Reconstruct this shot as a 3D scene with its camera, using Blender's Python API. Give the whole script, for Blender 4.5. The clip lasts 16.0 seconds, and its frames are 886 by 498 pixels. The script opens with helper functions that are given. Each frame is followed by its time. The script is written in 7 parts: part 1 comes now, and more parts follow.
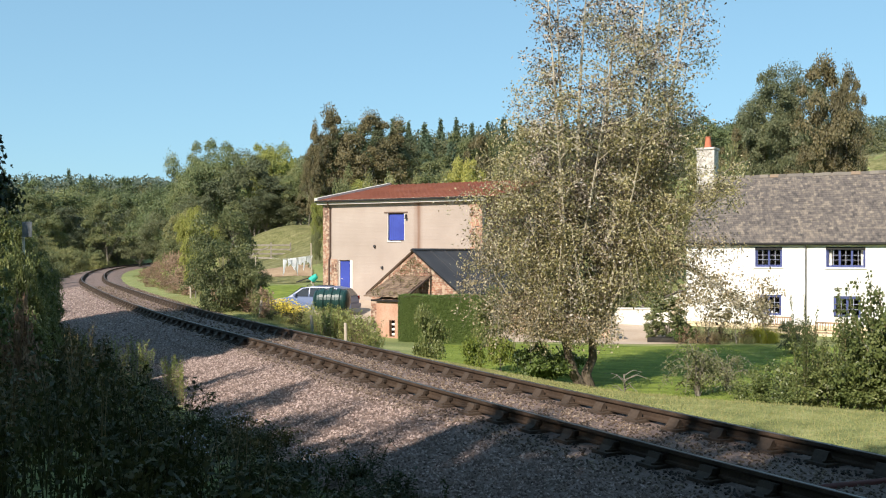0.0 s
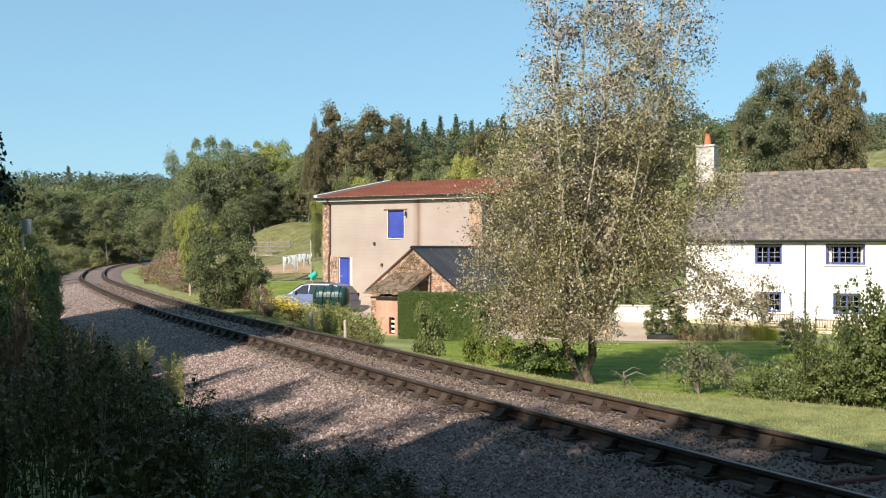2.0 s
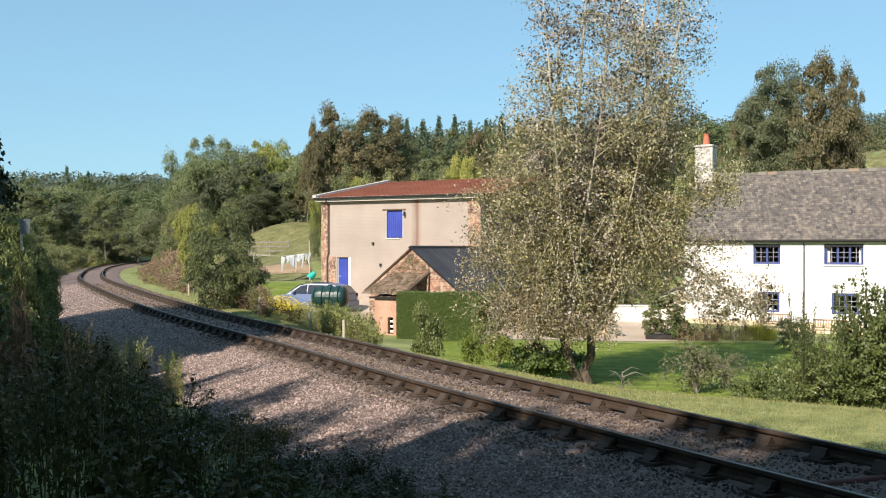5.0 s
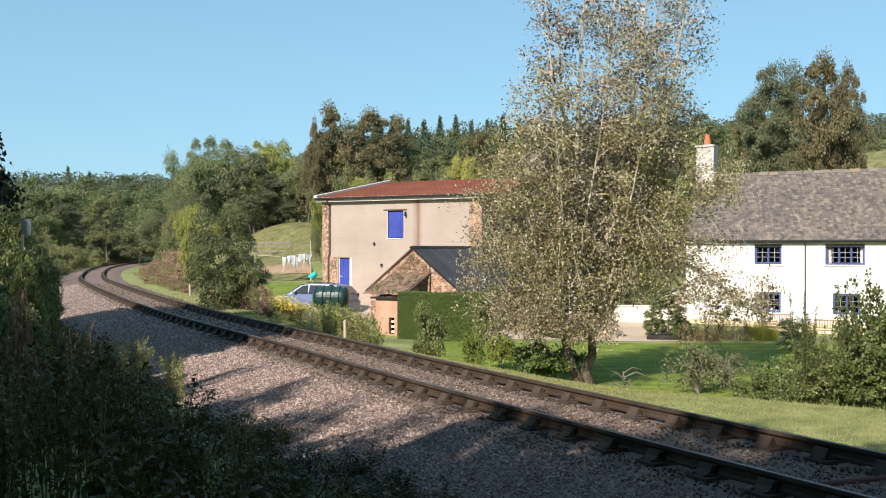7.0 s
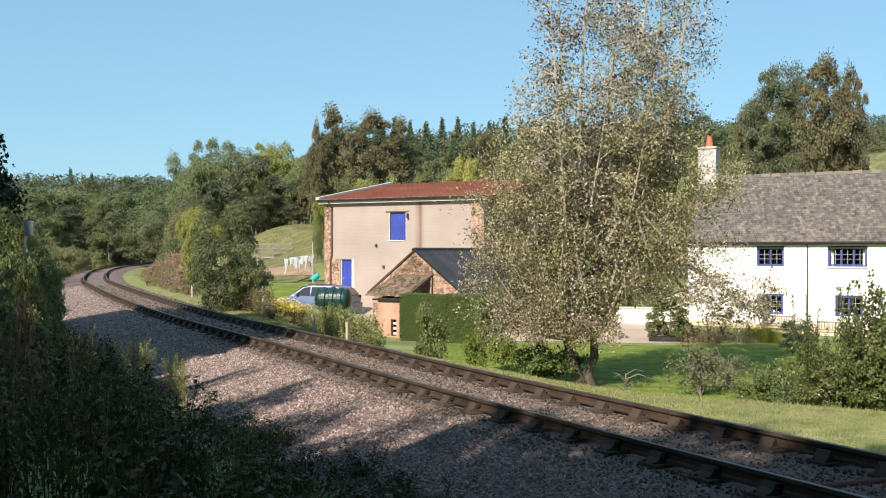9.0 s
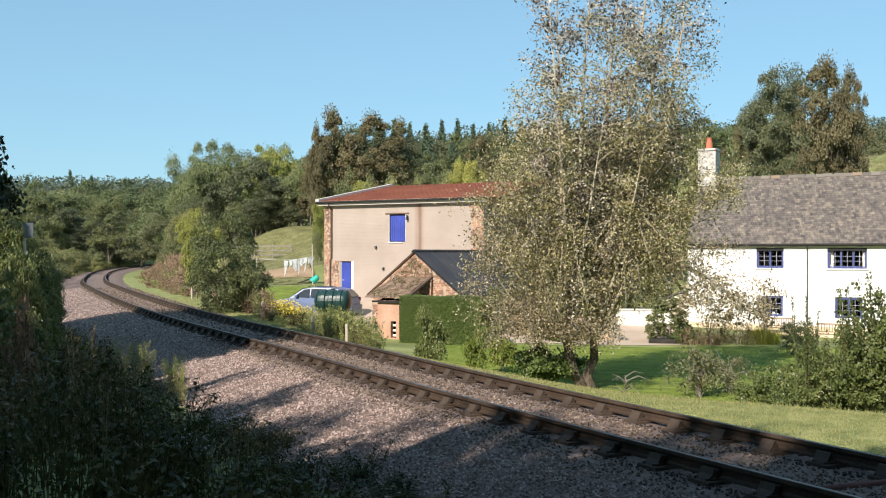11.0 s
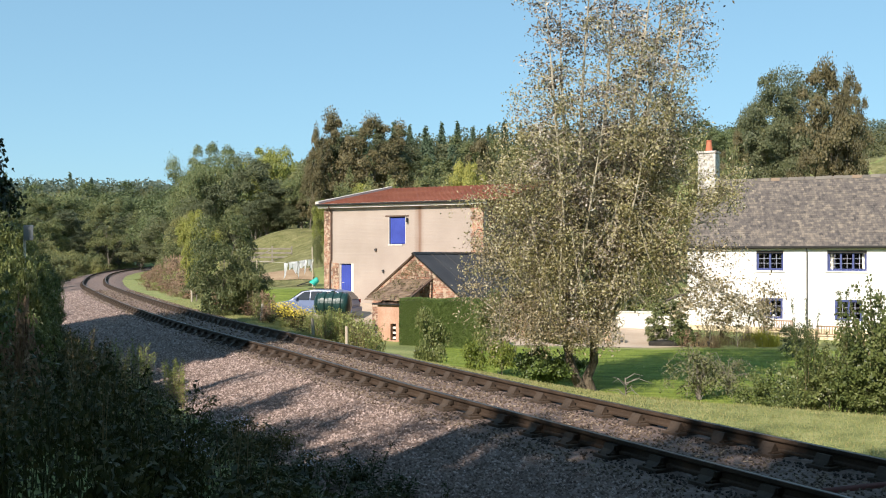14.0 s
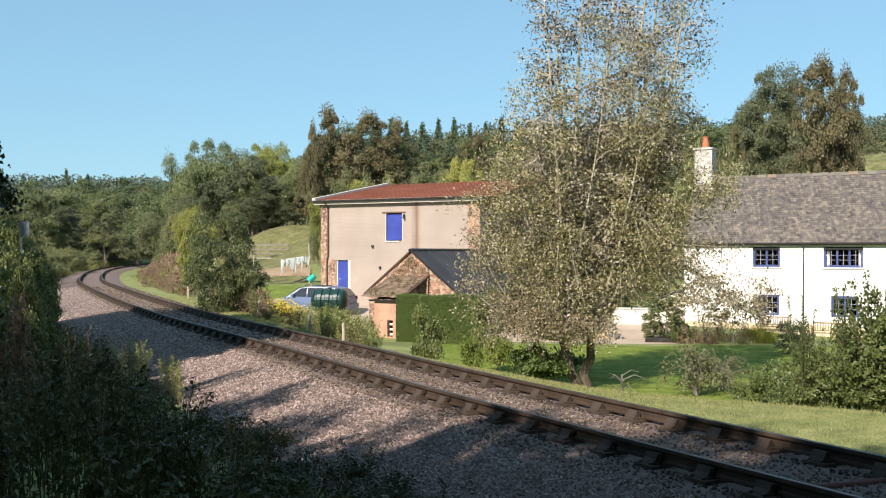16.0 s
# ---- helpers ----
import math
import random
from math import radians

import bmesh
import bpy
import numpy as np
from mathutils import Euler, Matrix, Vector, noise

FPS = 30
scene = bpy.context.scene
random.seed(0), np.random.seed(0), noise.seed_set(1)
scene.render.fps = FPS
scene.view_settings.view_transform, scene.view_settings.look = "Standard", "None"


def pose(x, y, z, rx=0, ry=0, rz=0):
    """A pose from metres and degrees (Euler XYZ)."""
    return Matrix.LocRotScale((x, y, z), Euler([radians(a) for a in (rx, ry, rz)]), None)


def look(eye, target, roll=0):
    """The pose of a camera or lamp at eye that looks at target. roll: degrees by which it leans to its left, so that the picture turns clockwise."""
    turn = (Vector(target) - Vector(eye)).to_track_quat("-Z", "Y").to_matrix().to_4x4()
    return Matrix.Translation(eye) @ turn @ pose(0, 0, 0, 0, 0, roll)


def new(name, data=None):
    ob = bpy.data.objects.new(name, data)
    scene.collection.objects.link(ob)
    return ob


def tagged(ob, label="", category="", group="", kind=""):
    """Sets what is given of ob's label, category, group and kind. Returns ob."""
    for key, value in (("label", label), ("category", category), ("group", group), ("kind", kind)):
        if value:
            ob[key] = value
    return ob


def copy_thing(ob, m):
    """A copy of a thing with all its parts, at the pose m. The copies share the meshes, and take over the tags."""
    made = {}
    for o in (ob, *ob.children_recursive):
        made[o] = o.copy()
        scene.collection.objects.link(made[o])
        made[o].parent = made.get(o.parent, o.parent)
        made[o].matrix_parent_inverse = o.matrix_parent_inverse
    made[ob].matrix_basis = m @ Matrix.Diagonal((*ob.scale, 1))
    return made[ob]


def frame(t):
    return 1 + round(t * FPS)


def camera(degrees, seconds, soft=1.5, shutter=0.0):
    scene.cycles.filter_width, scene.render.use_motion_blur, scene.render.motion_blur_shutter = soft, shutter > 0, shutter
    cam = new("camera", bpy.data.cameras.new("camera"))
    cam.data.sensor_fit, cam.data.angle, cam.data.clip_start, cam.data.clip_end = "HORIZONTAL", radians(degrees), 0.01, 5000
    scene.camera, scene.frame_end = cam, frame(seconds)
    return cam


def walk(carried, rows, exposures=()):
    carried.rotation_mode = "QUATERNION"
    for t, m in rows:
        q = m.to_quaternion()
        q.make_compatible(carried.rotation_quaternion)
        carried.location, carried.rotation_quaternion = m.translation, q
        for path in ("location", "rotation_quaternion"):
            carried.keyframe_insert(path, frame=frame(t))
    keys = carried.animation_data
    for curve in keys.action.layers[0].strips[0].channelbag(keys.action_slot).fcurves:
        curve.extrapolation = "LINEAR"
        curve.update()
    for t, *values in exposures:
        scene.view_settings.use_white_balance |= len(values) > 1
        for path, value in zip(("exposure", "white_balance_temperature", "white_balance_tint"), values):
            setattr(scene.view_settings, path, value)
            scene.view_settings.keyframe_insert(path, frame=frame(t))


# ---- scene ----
cam = camera(47.07, 16.0, soft=1.1)
ROWS = [(0, 90.116, -0.018), (0.5, 90.071, -0.022), (1, 90.028, -0.046), (1.5, 89.968, 0.000), (2, 89.956, -0.035), (2.5, 89.919, -0.046),
        (3, 89.919, -0.094), (3.5, 89.919, -0.094), (4, 89.958, -0.146), (6.5, 89.953, -0.047), (7, 89.968, -0.049), (7.5, 89.968, 0.021),
        (8, 89.971, 0.045), (8.5, 90.022, 0.099), (9, 90.070, 0.068), (11.5, 90.212, 0.051), (12, 90.261, 0.049), (12.5, 90.311, 0.046),
        (13, 90.322, 0.042), (13.5, 90.342, 0.042), (14, 90.313, 0.044), (14.5, 90.219, 0.042), (15, 90.166, -0.055), (15.5, 90.162, -0.101),
        (16, 90.117, -0.135)]
EYE = 1.88
walk(cam, [(t, pose(0, 0, EYE, rx, 0, rz)) for t, rx, rz in ROWS])

# ---------------------------------------------------------------- light
SUN_EL, SUN_AZ = 36.0, (-0.54, -0.84)          # the sun stands behind the camera, to its left
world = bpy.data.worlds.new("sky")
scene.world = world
world.use_nodes = True
wn = world.node_tree
sky = wn.nodes.new("ShaderNodeTexSky")
sky.sky_type = 'NISHITA'
sky.sun_disc = False
sky.sun_elevation = radians(SUN_EL)
sky.sun_rotation = math.atan2(SUN_AZ[0], SUN_AZ[1])
sky.air_density, sky.dust_density, sky.ozone_density = 0.9, 0.5, 3.5
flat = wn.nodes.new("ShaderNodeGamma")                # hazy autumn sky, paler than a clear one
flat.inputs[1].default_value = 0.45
tint = wn.nodes.new("ShaderNodeMix")
tint.data_type, tint.blend_type = 'RGBA', 'MULTIPLY'
tint.inputs[0].default_value, tint.inputs[7].default_value = 1.0, (1.46, 2.14, 2.44, 1)
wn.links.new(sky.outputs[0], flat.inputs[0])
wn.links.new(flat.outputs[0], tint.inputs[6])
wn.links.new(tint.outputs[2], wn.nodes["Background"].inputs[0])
wn.nodes["Background"].inputs[1].default_value = 0.109
sun = new("sun", bpy.data.lights.new("sun", 'SUN'))
sun.data.energy, sun.data.angle, sun.data.color = 5.0, radians(0.53), (1.0, 0.9, 0.8)
se = math.tan(radians(SUN_EL)) * math.hypot(*SUN_AZ)
sun.matrix_world = look((SUN_AZ[0] * 30, SUN_AZ[1] * 30, se * 30), (0, 0, 0))
scene.view_settings.exposure = 0.56

# ---------------------------------------------------------------- materials
MATS = {}


def mat(name, stops, scale=3.0, fine=40.0, rough=0.85, bump=0.3, metal=0.0, island=0.0, obrand=0.0, spec=0.4, depth=0.02, stretch=(1, 1, 1), world_space=False):
    """A surface whose colour wanders between stops over two scales of noise, with fine relief."""
    if name in MATS:
        return MATS[name]
    m = bpy.data.materials.new(name)
    m.use_nodes = True
    t = m.node_tree
    b = t.nodes["Principled BSDF"]
    co = t.nodes.new("ShaderNodeTexCoord")
    mp = t.nodes.new("ShaderNodeMapping")
    mp.inputs["Scale"].default_value = stretch
    t.links.new(t.nodes.new("ShaderNodeNewGeometry").outputs["Position"] if world_space else co.outputs["Object"], mp.inputs[0])
    n1, n2 = t.nodes.new("ShaderNodeTexNoise"), t.nodes.new("ShaderNodeTexNoise")
    n1.inputs["Scale"].default_value, n2.inputs["Scale"].default_value = scale, fine
    n1.inputs["Detail"].default_value = n2.inputs["Detail"].default_value = 5
    for n in (n1, n2):
        t.links.new(mp.outputs[0], n.inputs["Vector"])
    mx = t.nodes.new("ShaderNodeMix")
    mx.inputs[0].default_value = 0.4
    t.links.new(n1.outputs["Fac"], mx.inputs[2])
    t.links.new(n2.outputs["Fac"], mx.inputs[3])
    val = mx.outputs[0]
    for amount, node, sock in ((island, "ShaderNodeNewGeometry", "Random Per Island"), (obrand, "ShaderNodeObjectInfo", "Random")):
        if amount:
            g = t.nodes.new(node)
            mm = t.nodes.new("ShaderNodeMix")
            mm.inputs[0].default_value = amount
            t.links.new(val, mm.inputs[2])
            t.links.new(g.outputs[sock], mm.inputs[3])
            val = mm.outputs[0]
    r = t.nodes.new("ShaderNodeValToRGB")
    lo, hi = (0.3, 0.7) if island + obrand < 0.25 else (0.12, 0.88)
    els = r.color_ramp.elements
    while len(els) < len(stops):
        els.new(0.5)
    for i, c in enumerate(stops):
        els[i].position = lo + (hi - lo) * i / max(1, len(stops) - 1)
        els[i].color = (*c, 1)
    t.links.new(val, r.inputs[0])
    t.links.new(r.outputs[0], b.inputs["Base Color"])
    b.inputs["Roughness"].default_value = rough
    b.inputs["Metallic"].default_value = metal
    b.inputs["Specular IOR Level"].default_value = spec
    if bump:
        bp = t.nodes.new("ShaderNodeBump")
        bp.inputs["Strength"].default_value, bp.inputs["Distance"].default_value = bump, depth
        t.links.new(n2.outputs["Fac"], bp.inputs["Height"])
        t.links.new(bp.outputs[0], b.inputs["Normal"])
    MATS[name] = m
    return m


def leaf_mat(name, stops, trans=0.3, rough=0.5, obrand=0.3, spec=0.35, island=0.55):
    """Leaves: every leaf its own tint, some light passing through."""
    if name in MATS:
        return MATS[name]
    m = mat(name, stops, 0.6, 6.0, rough, 0.0, island=island, obrand=obrand, spec=spec)
    t = m.node_tree
    b, out = t.nodes["Principled BSDF"], t.nodes["Material Output"]
    col = b.inputs["Base Color"].links[0].from_socket
    tr, ms = t.nodes.new("ShaderNodeBsdfTranslucent"), t.nodes.new("ShaderNodeMixShader")
    ms.inputs[0].default_value = trans
    t.links.new(col, tr.inputs[0])
    t.links.new(b.outputs[0], ms.inputs[1])
    t.links.new(tr.outputs[0], ms.inputs[2])
    t.links.new(ms.outputs[0], out.inputs[0])
    return m


def glass_mat():
    if "pane_glass" in MATS:
        return MATS["pane_glass"]
    m = mat("pane_glass", [(0.012, 0.014, 0.02), (0.03, 0.035, 0.045)], 1.0, 5.0, 0.06, 0.0, spec=0.6)
    return m


def clear_glass():
    if "clear_glass" not in MATS:
        m = mat("clear_glass", [(0.86, 0.9, 0.92), (0.92, 0.95, 0.96)], 0.5, 3.0, 0.02, 0.0)
        m.node_tree.nodes["Principled BSDF"].inputs["Transmission Weight"].default_value = 1.0
    return MATS["clear_glass"]


# ---------------------------------------------------------------- mesh helpers
def np_mesh(name, V, F):
    """A mesh from arrays of corners and of triangles or quads."""
    V, F = np.asarray(V, np.float32), np.asarray(F, np.int32)
    me = bpy.data.meshes.new(name)
    k = F.shape[1]
    me.vertices.add(len(V)), me.loops.add(F.size), me.polygons.add(len(F))
    me.vertices.foreach_set("co", V.ravel())
    me.loops.foreach_set("vertex_index", F.ravel())
    me.polygons.foreach_set("loop_start", np.arange(len(F), dtype=np.int32) * k)
    me.polygons.foreach_set("loop_total", np.full(len(F), k, np.int32))
    me.polygons.foreach_set("use_smooth", np.zeros(len(F), bool))
    me.update(calc_edges=True)
    return me


def thing(name, m, label, category, group="", kind=""):
    ob = new(name)
    ob.matrix_basis = m
    ob.empty_display_size = 0.1
    return tagged(ob, label, category, group, kind)


def part(name, data, material, parent=None, label="", smooth=False, at=None):
    """One mesh object under a thing or under a part."""
    if isinstance(data, bmesh.types.BMesh):
        me = bpy.data.meshes.new(name)
        bmesh.ops.recalc_face_normals(data, faces=data.faces)
        data.to_mesh(me)
        data.free()
    else:
        me = data
    if material and not me.materials:
        me.materials.append(material)
    if smooth:
        me.polygons.foreach_set("use_smooth", [True] * len(me.polygons))
    ob = new(name, me)
    if parent:
        ob.parent = parent
    if at is not None:
        ob.matrix_basis = at
    if label:
        ob["label"] = label
    return ob


def box(bm, x0, x1, y0, y1, z0, z1, bevel=0.0, m=None):
    vs = [bm.verts.new((x, y, z)) for x in (x0, x1) for y in (y0, y1) for z in (z0, z1)]
    fs = [bm.faces.new([vs[i] for i in q]) for q in ((0, 1, 3, 2), (4, 6, 7, 5), (0, 4, 5, 1), (2, 3, 7, 6), (0, 2, 6, 4), (1, 5, 7, 3))]
    if m is not None:
        bmesh.ops.transform(bm, matrix=m, verts=vs)
    if bevel:
        es = list({e for f in fs for e in f.edges})
        bmesh.ops.bevel(bm, geom=es, offset=bevel, segments=2, affect='EDGES', profile=0.6)
    return bm


def boxed(*a, **k):
    return box(bmesh.new(), *a, **k)


def tube(bm, pts, radii, sides=8, cap=True):
    """A round tapered bar along a line of points."""
    pts = [Vector(p) for p in pts]
    rings = []
    for i, p in enumerate(pts):
        d = (pts[min(i + 1, len(pts) - 1)] - pts[max(i - 1, 0)]).normalized()
        a = d.orthogonal().normalized() if i == 0 else (a - d * a.dot(d)).normalized()
        b = d.cross(a)
        r = radii[i] if hasattr(radii, "__len__") else radii
        rings.append([bm.verts.new(p + (a * math.cos(w) + b * math.sin(w)) * r) for w in (2 * math.pi * k / sides for k in range(sides))])
    for r0, r1 in zip(rings, rings[1:]):
        for k in range(sides):
            bm.faces.new((r0[k], r0[(k + 1) % sides], r1[(k + 1) % sides], r1[k]))
    if cap:
        bm.faces.new(rings[0][::-1])
        bm.faces.new(rings[-1])
    return bm


def prism(bm, outline, a, b, axis=1):
    """Extrudes a closed outline (two coordinates) from a to b along an axis."""
    def at(p, w):
        return (w, p[0], p[1]) if axis == 0 else (p[0], w, p[1]) if axis == 1 else (p[0], p[1], w)
    r0 = [bm.verts.new(at(p, a)) for p in outline]
    r1 = [bm.verts.new(at(p, b)) for p in outline]
    n = len(outline)
    for i in range(n):
        bm.faces.new((r0[i], r0[(i + 1) % n], r1[(i + 1) % n], r1[i]))
    bm.faces.new(r0[::-1])
    bm.faces.new(r1)
    return bm


def pierced_wall(xs, zs, thick, holes):
    """A wall in the x-z plane from y=0 back to y=thick, with openings (x0, x1, z0, z1) right through it."""
    xs = sorted({*xs, *(h[0] for h in holes), *(h[1] for h in holes)})
    zs = sorted({*zs, *(h[2] for h in holes), *(h[3] for h in holes)})
    solid = {}
    for i in range(len(xs) - 1):
        for j in range(len(zs) - 1):
            cx, cz = (xs[i] + xs[i + 1]) / 2, (zs[j] + zs[j + 1]) / 2
            solid[i, j] = not any(h[0] < cx < h[1] and h[2] < cz < h[3] for h in holes)
    bm = bmesh.new()
    vv = {}

    def v(i, j, y):
        if (i, j, y) not in vv:
            vv[i, j, y] = bm.verts.new((xs[i], y, zs[j]))
        return vv[i, j, y]
    for (i, j), s in solid.items():
        if not s:
            continue
        bm.faces.new((v(i, j, 0), v(i + 1, j, 0), v(i + 1, j + 1, 0), v(i, j + 1, 0)))
        bm.faces.new((v(i, j, thick), v(i, j + 1, thick), v(i + 1, j + 1, thick), v(i + 1, j, thick)))
        for (di, dj), (p, q) in {(-1, 0): ((0, 0), (0, 1)), (1, 0): ((1, 0), (1, 1)), (0, -1): ((0, 0), (1, 0)), (0, 1): ((0, 1), (1, 1))}.items():
            if not solid.get((i + di, j + dj)):
                bm.faces.new((v(i + p[0], j + p[1], 0), v(i + q[0], j + q[1], 0), v(i + q[0], j + q[1], thick), v(i + p[0], j + p[1], thick)))
    return bm


rng = np.random.default_rng(7)


def unit(n):
    a = rng.normal(size=(n, 3))
    return a / np.linalg.norm(a, axis=1, keepdims=True)


def leaf_arrays(P, size, wide=0.55, hang=0.0, lie=0.0, fold=0.18, out=None):
    """Corners and triangles of one folded leaf at each point of P; out: the way its face leans to."""
    n = len(P)
    a = unit(n)
    a[:, 2] -= hang
    a /= np.linalg.norm(a, axis=1, keepdims=True)
    up = unit(n)
    up[:, 2] += lie
    if out is not None:
        up += out
    s = np.cross(a, up)
    s /= np.linalg.norm(s, axis=1, keepdims=True) + 1e-9
    nn = np.cross(s, a)
    l = (size * rng.uniform(0.6, 1.25, n))[:, None]
    mid = P + a * l * 0.45 + nn * l * fold
    V = np.stack([P, mid + s * l * wide * 0.5 - nn * l * fold, P + a * l, mid - s * l * wide * 0.5 - nn * l * fold], 1).reshape(-1, 3)
    i = np.arange(n)[:, None] * 4
    F = np.concatenate([i + [[0, 1, 2]], i + [[0, 2, 3]]], 1).reshape(-1, 3)
    return V, F


# ---------------------------------------------------------------- track line and the lie of the land
LINE = [(26.4, -29.3), (13.9, -9.4), (8.15, 0.4), (3.81, 8.22), (2.045, 11.5), (-0.02, 15.44), (-2.52, 20.6), (-4.35, 24.1), (-8.0, 31.4),
        (-13.2, 43.1), (-18.9, 56.7), (-24.35, 70.8), (-33.5, 99.7), (-40.8, 130.4), (-45.5, 160.0), (-49.0, 200.0), (-50.0, 250.0)]


def spline(pts, per=24):
    out = []
    p = [np.array(q, float) for q in pts]
    p = [2 * p[0] - p[1]] + p + [2 * p[-1] - p[-2]]
    for a, b, c, d in zip(p, p[1:], p[2:], p[3:]):
        for k in range(per):
            t = k / per
            out.append(0.5 * (2 * b + (c - a) * t + (2 * a - 5 * b + 4 * c - d) * t * t + (3 * b - a - 3 * c + d) * t ** 3))
    out.append(p[-2])
    return np.array(out)


raw = spline(LINE)
for _ in range(60):                                   # ease the line into one even curve
    raw[1:-1] = 0.25 * raw[:-2] + 0.5 * raw[1:-1] + 0.25 * raw[2:]
arc = np.concatenate([[0], np.cumsum(np.linalg.norm(np.diff(raw, axis=0), axis=1))])
AXIS_S = np.arange(0, arc[-1], 0.25)
AXIS = np.stack([np.interp(AXIS_S, arc, raw[:, 0]), np.interp(AXIS_S, arc, raw[:, 1])], 1)
TAN = np.gradient(AXIS, axis=0)
TAN /= np.linalg.norm(TAN, axis=1, keepdims=True)
NOR = np.stack([TAN[:, 1], -TAN[:, 0]], 1)            # towards the houses


def track_uv(x, y):
    """Distance from the middle of the track (houses side positive) and way along it."""
    x, y = np.atleast_1d(np.asarray(x, float)), np.atleast_1d(np.asarray(y, float))
    u, s = np.empty(len(x)), np.empty(len(x))
    A, N = AXIS[::2], NOR[::2]
    for i in range(0, len(x), 4000):
        dx, dy = x[i:i + 4000, None] - A[:, 0], y[i:i + 4000, None] - A[:, 1]
        d = dx * dx + dy * dy
        k = d.argmin(1)
        r = np.arange(len(k))
        side = np.sign(dx[r, k] * N[k, 0] + dy[r, k] * N[k, 1])
        u[i:i + 4000] = np.sqrt(d[r, k]) * np.where(side == 0, 1, side)
        s[i:i + 4000] = AXIS_S[::2][k]
    return u, s


LIE = [(5, 30, -2.25), (12, 36, -2.25), (17, 47, -2.35), (9, 45, -2.25), (3, 42, -2.2), (-2, 44, -1.95), (-6, 50, -1.35), (-5, 55.5, -0.75),
       (-12, 60, 0.1), (-9, 44, -1.5), (-10, 37, -1.2), (-14.5, 45, -0.5), (-15, 72, 1.9), (-19, 100, 4.8), (6, 62, -0.2), (20, 64, 0.3), (14, 54, -2.0),
       (26, 92, 8.8), (50, 105, 12.0), (0, 95, 6.0), (0, 260, 23), (10, 320, 31), (70, 320, 32), (130, 330, 36), (60, 250, 25), (-60, 140, 0.3), (-95, 175, 3.0), (-160, 420, 22), (30, 480, 36), (170, 300, 38), (30, 46, -2.2), (-23, 88, 1.0), (-27, 104, 1.4), (-34, 130, 1.2)]
LIE_NEAR = [(0, 0, 0.3), (-6, 5, 0.5), (-5.5, 12, -0.05), (-10, 20, 0.3), (-16, 30, 0.6), (-30, 55, 1.0), (-50, 90, 1.5), (9, -12, 0.3), (-20, -10, 1.2), (20, 22, -2.2), (26, 5, -1.6)]
LAND = np.array(LIE + LIE_NEAR, float)


def crest(s):
    """How wide the level verge is before the bank falls to the gardens."""
    return np.interp(s, [40, 45, 48.2, 49.2, 50.2, 51.5, 53, 62, 70, 80], [5.4, 4.7, 4.0, 3.3, 2.5, 1.9, 1.7, 1.7, 2.3, 4.5])


def ground_z(x, y):
    x, y = np.atleast_1d(np.asarray(x, float)), np.atleast_1d(np.asarray(y, float))
    d2 = (x[:, None] - LAND[:, 0]) ** 2 + (y[:, None] - LAND[:, 1]) ** 2
    w = 1 / (d2 + 6.0) ** 1.6
    T = (w * LAND[:, 2]).sum(1) / w.sum(1)
    u, s = track_uv(x, y)
    prof = np.interp(u, [-7, -5.2, -4, -3, -1.7, 1.7, 2.4, 5.2, 7], [0.1, -0.25, -0.5, -0.52, -0.36, -0.36, -0.33, -0.38, -0.5])
    k = np.where(u > 0, np.clip((u - crest(s)) / np.interp(s, [48.5, 51.5, 62, 70, 95, 110], [4.6, 2.4, 2.4, 4.6, 9.0, 15.0]), 0, 1), np.clip((-u - 4.0) / 3.6, 0, 1))
    k = k * k * (3 - 2 * k)
    return prof * (1 - k) + T * k


def gz(x, y):
    return float(ground_z(x, y)[0])
# ---------------------------------------------------------------- ground
M_GRASS = mat("rough_grass", [(0.075, 0.101, 0.030), (0.186, 0.212, 0.068), (0.338, 0.338, 0.127)], 0.35, 9.0, 0.95, 0.6, depth=0.06)
M_LAWN = mat("lawn_grass", [(0.05, 0.08, 0.008), (0.15, 0.2, 0.022), (0.3, 0.34, 0.06)], 2.4, 12.0, 0.95, 0.8, depth=0.06, stretch=(0.3, 1, 1))
M_VERGE = mat("verge_grass", [(0.118, 0.140, 0.040), (0.245, 0.268, 0.088), (0.42, 0.405, 0.175)], 2.2, 22.0, 0.95, 1.0, depth=0.06)
M_FIELD = mat("pasture", [(0.07, 0.07, 0.022), (0.13, 0.13, 0.042), (0.2, 0.19, 0.075), (0.3, 0.26, 0.13)], 0.9, 4.0, 0.95, 1.0, depth=0.25)
M_DRIVE = mat("gravel_drive", [(0.36, 0.27, 0.19), (0.46, 0.36, 0.27), (0.56, 0.46, 0.36)], 0.7, 30.0, 0.95, 0.5)
M_BALLAST = mat("ballast_bed", [(0.119, 0.080, 0.066), (0.199, 0.142, 0.118), (0.300, 0.222, 0.195)], 5.0, 28.0, 0.95, 1.0, depth=0.04)
M_STONE = mat("ballast_stone", [(0.122, 0.084, 0.071), (0.285, 0.213, 0.180), (0.545, 0.430, 0.385)], 6.0, 50.0, 0.9, 0.3, island=0.7)

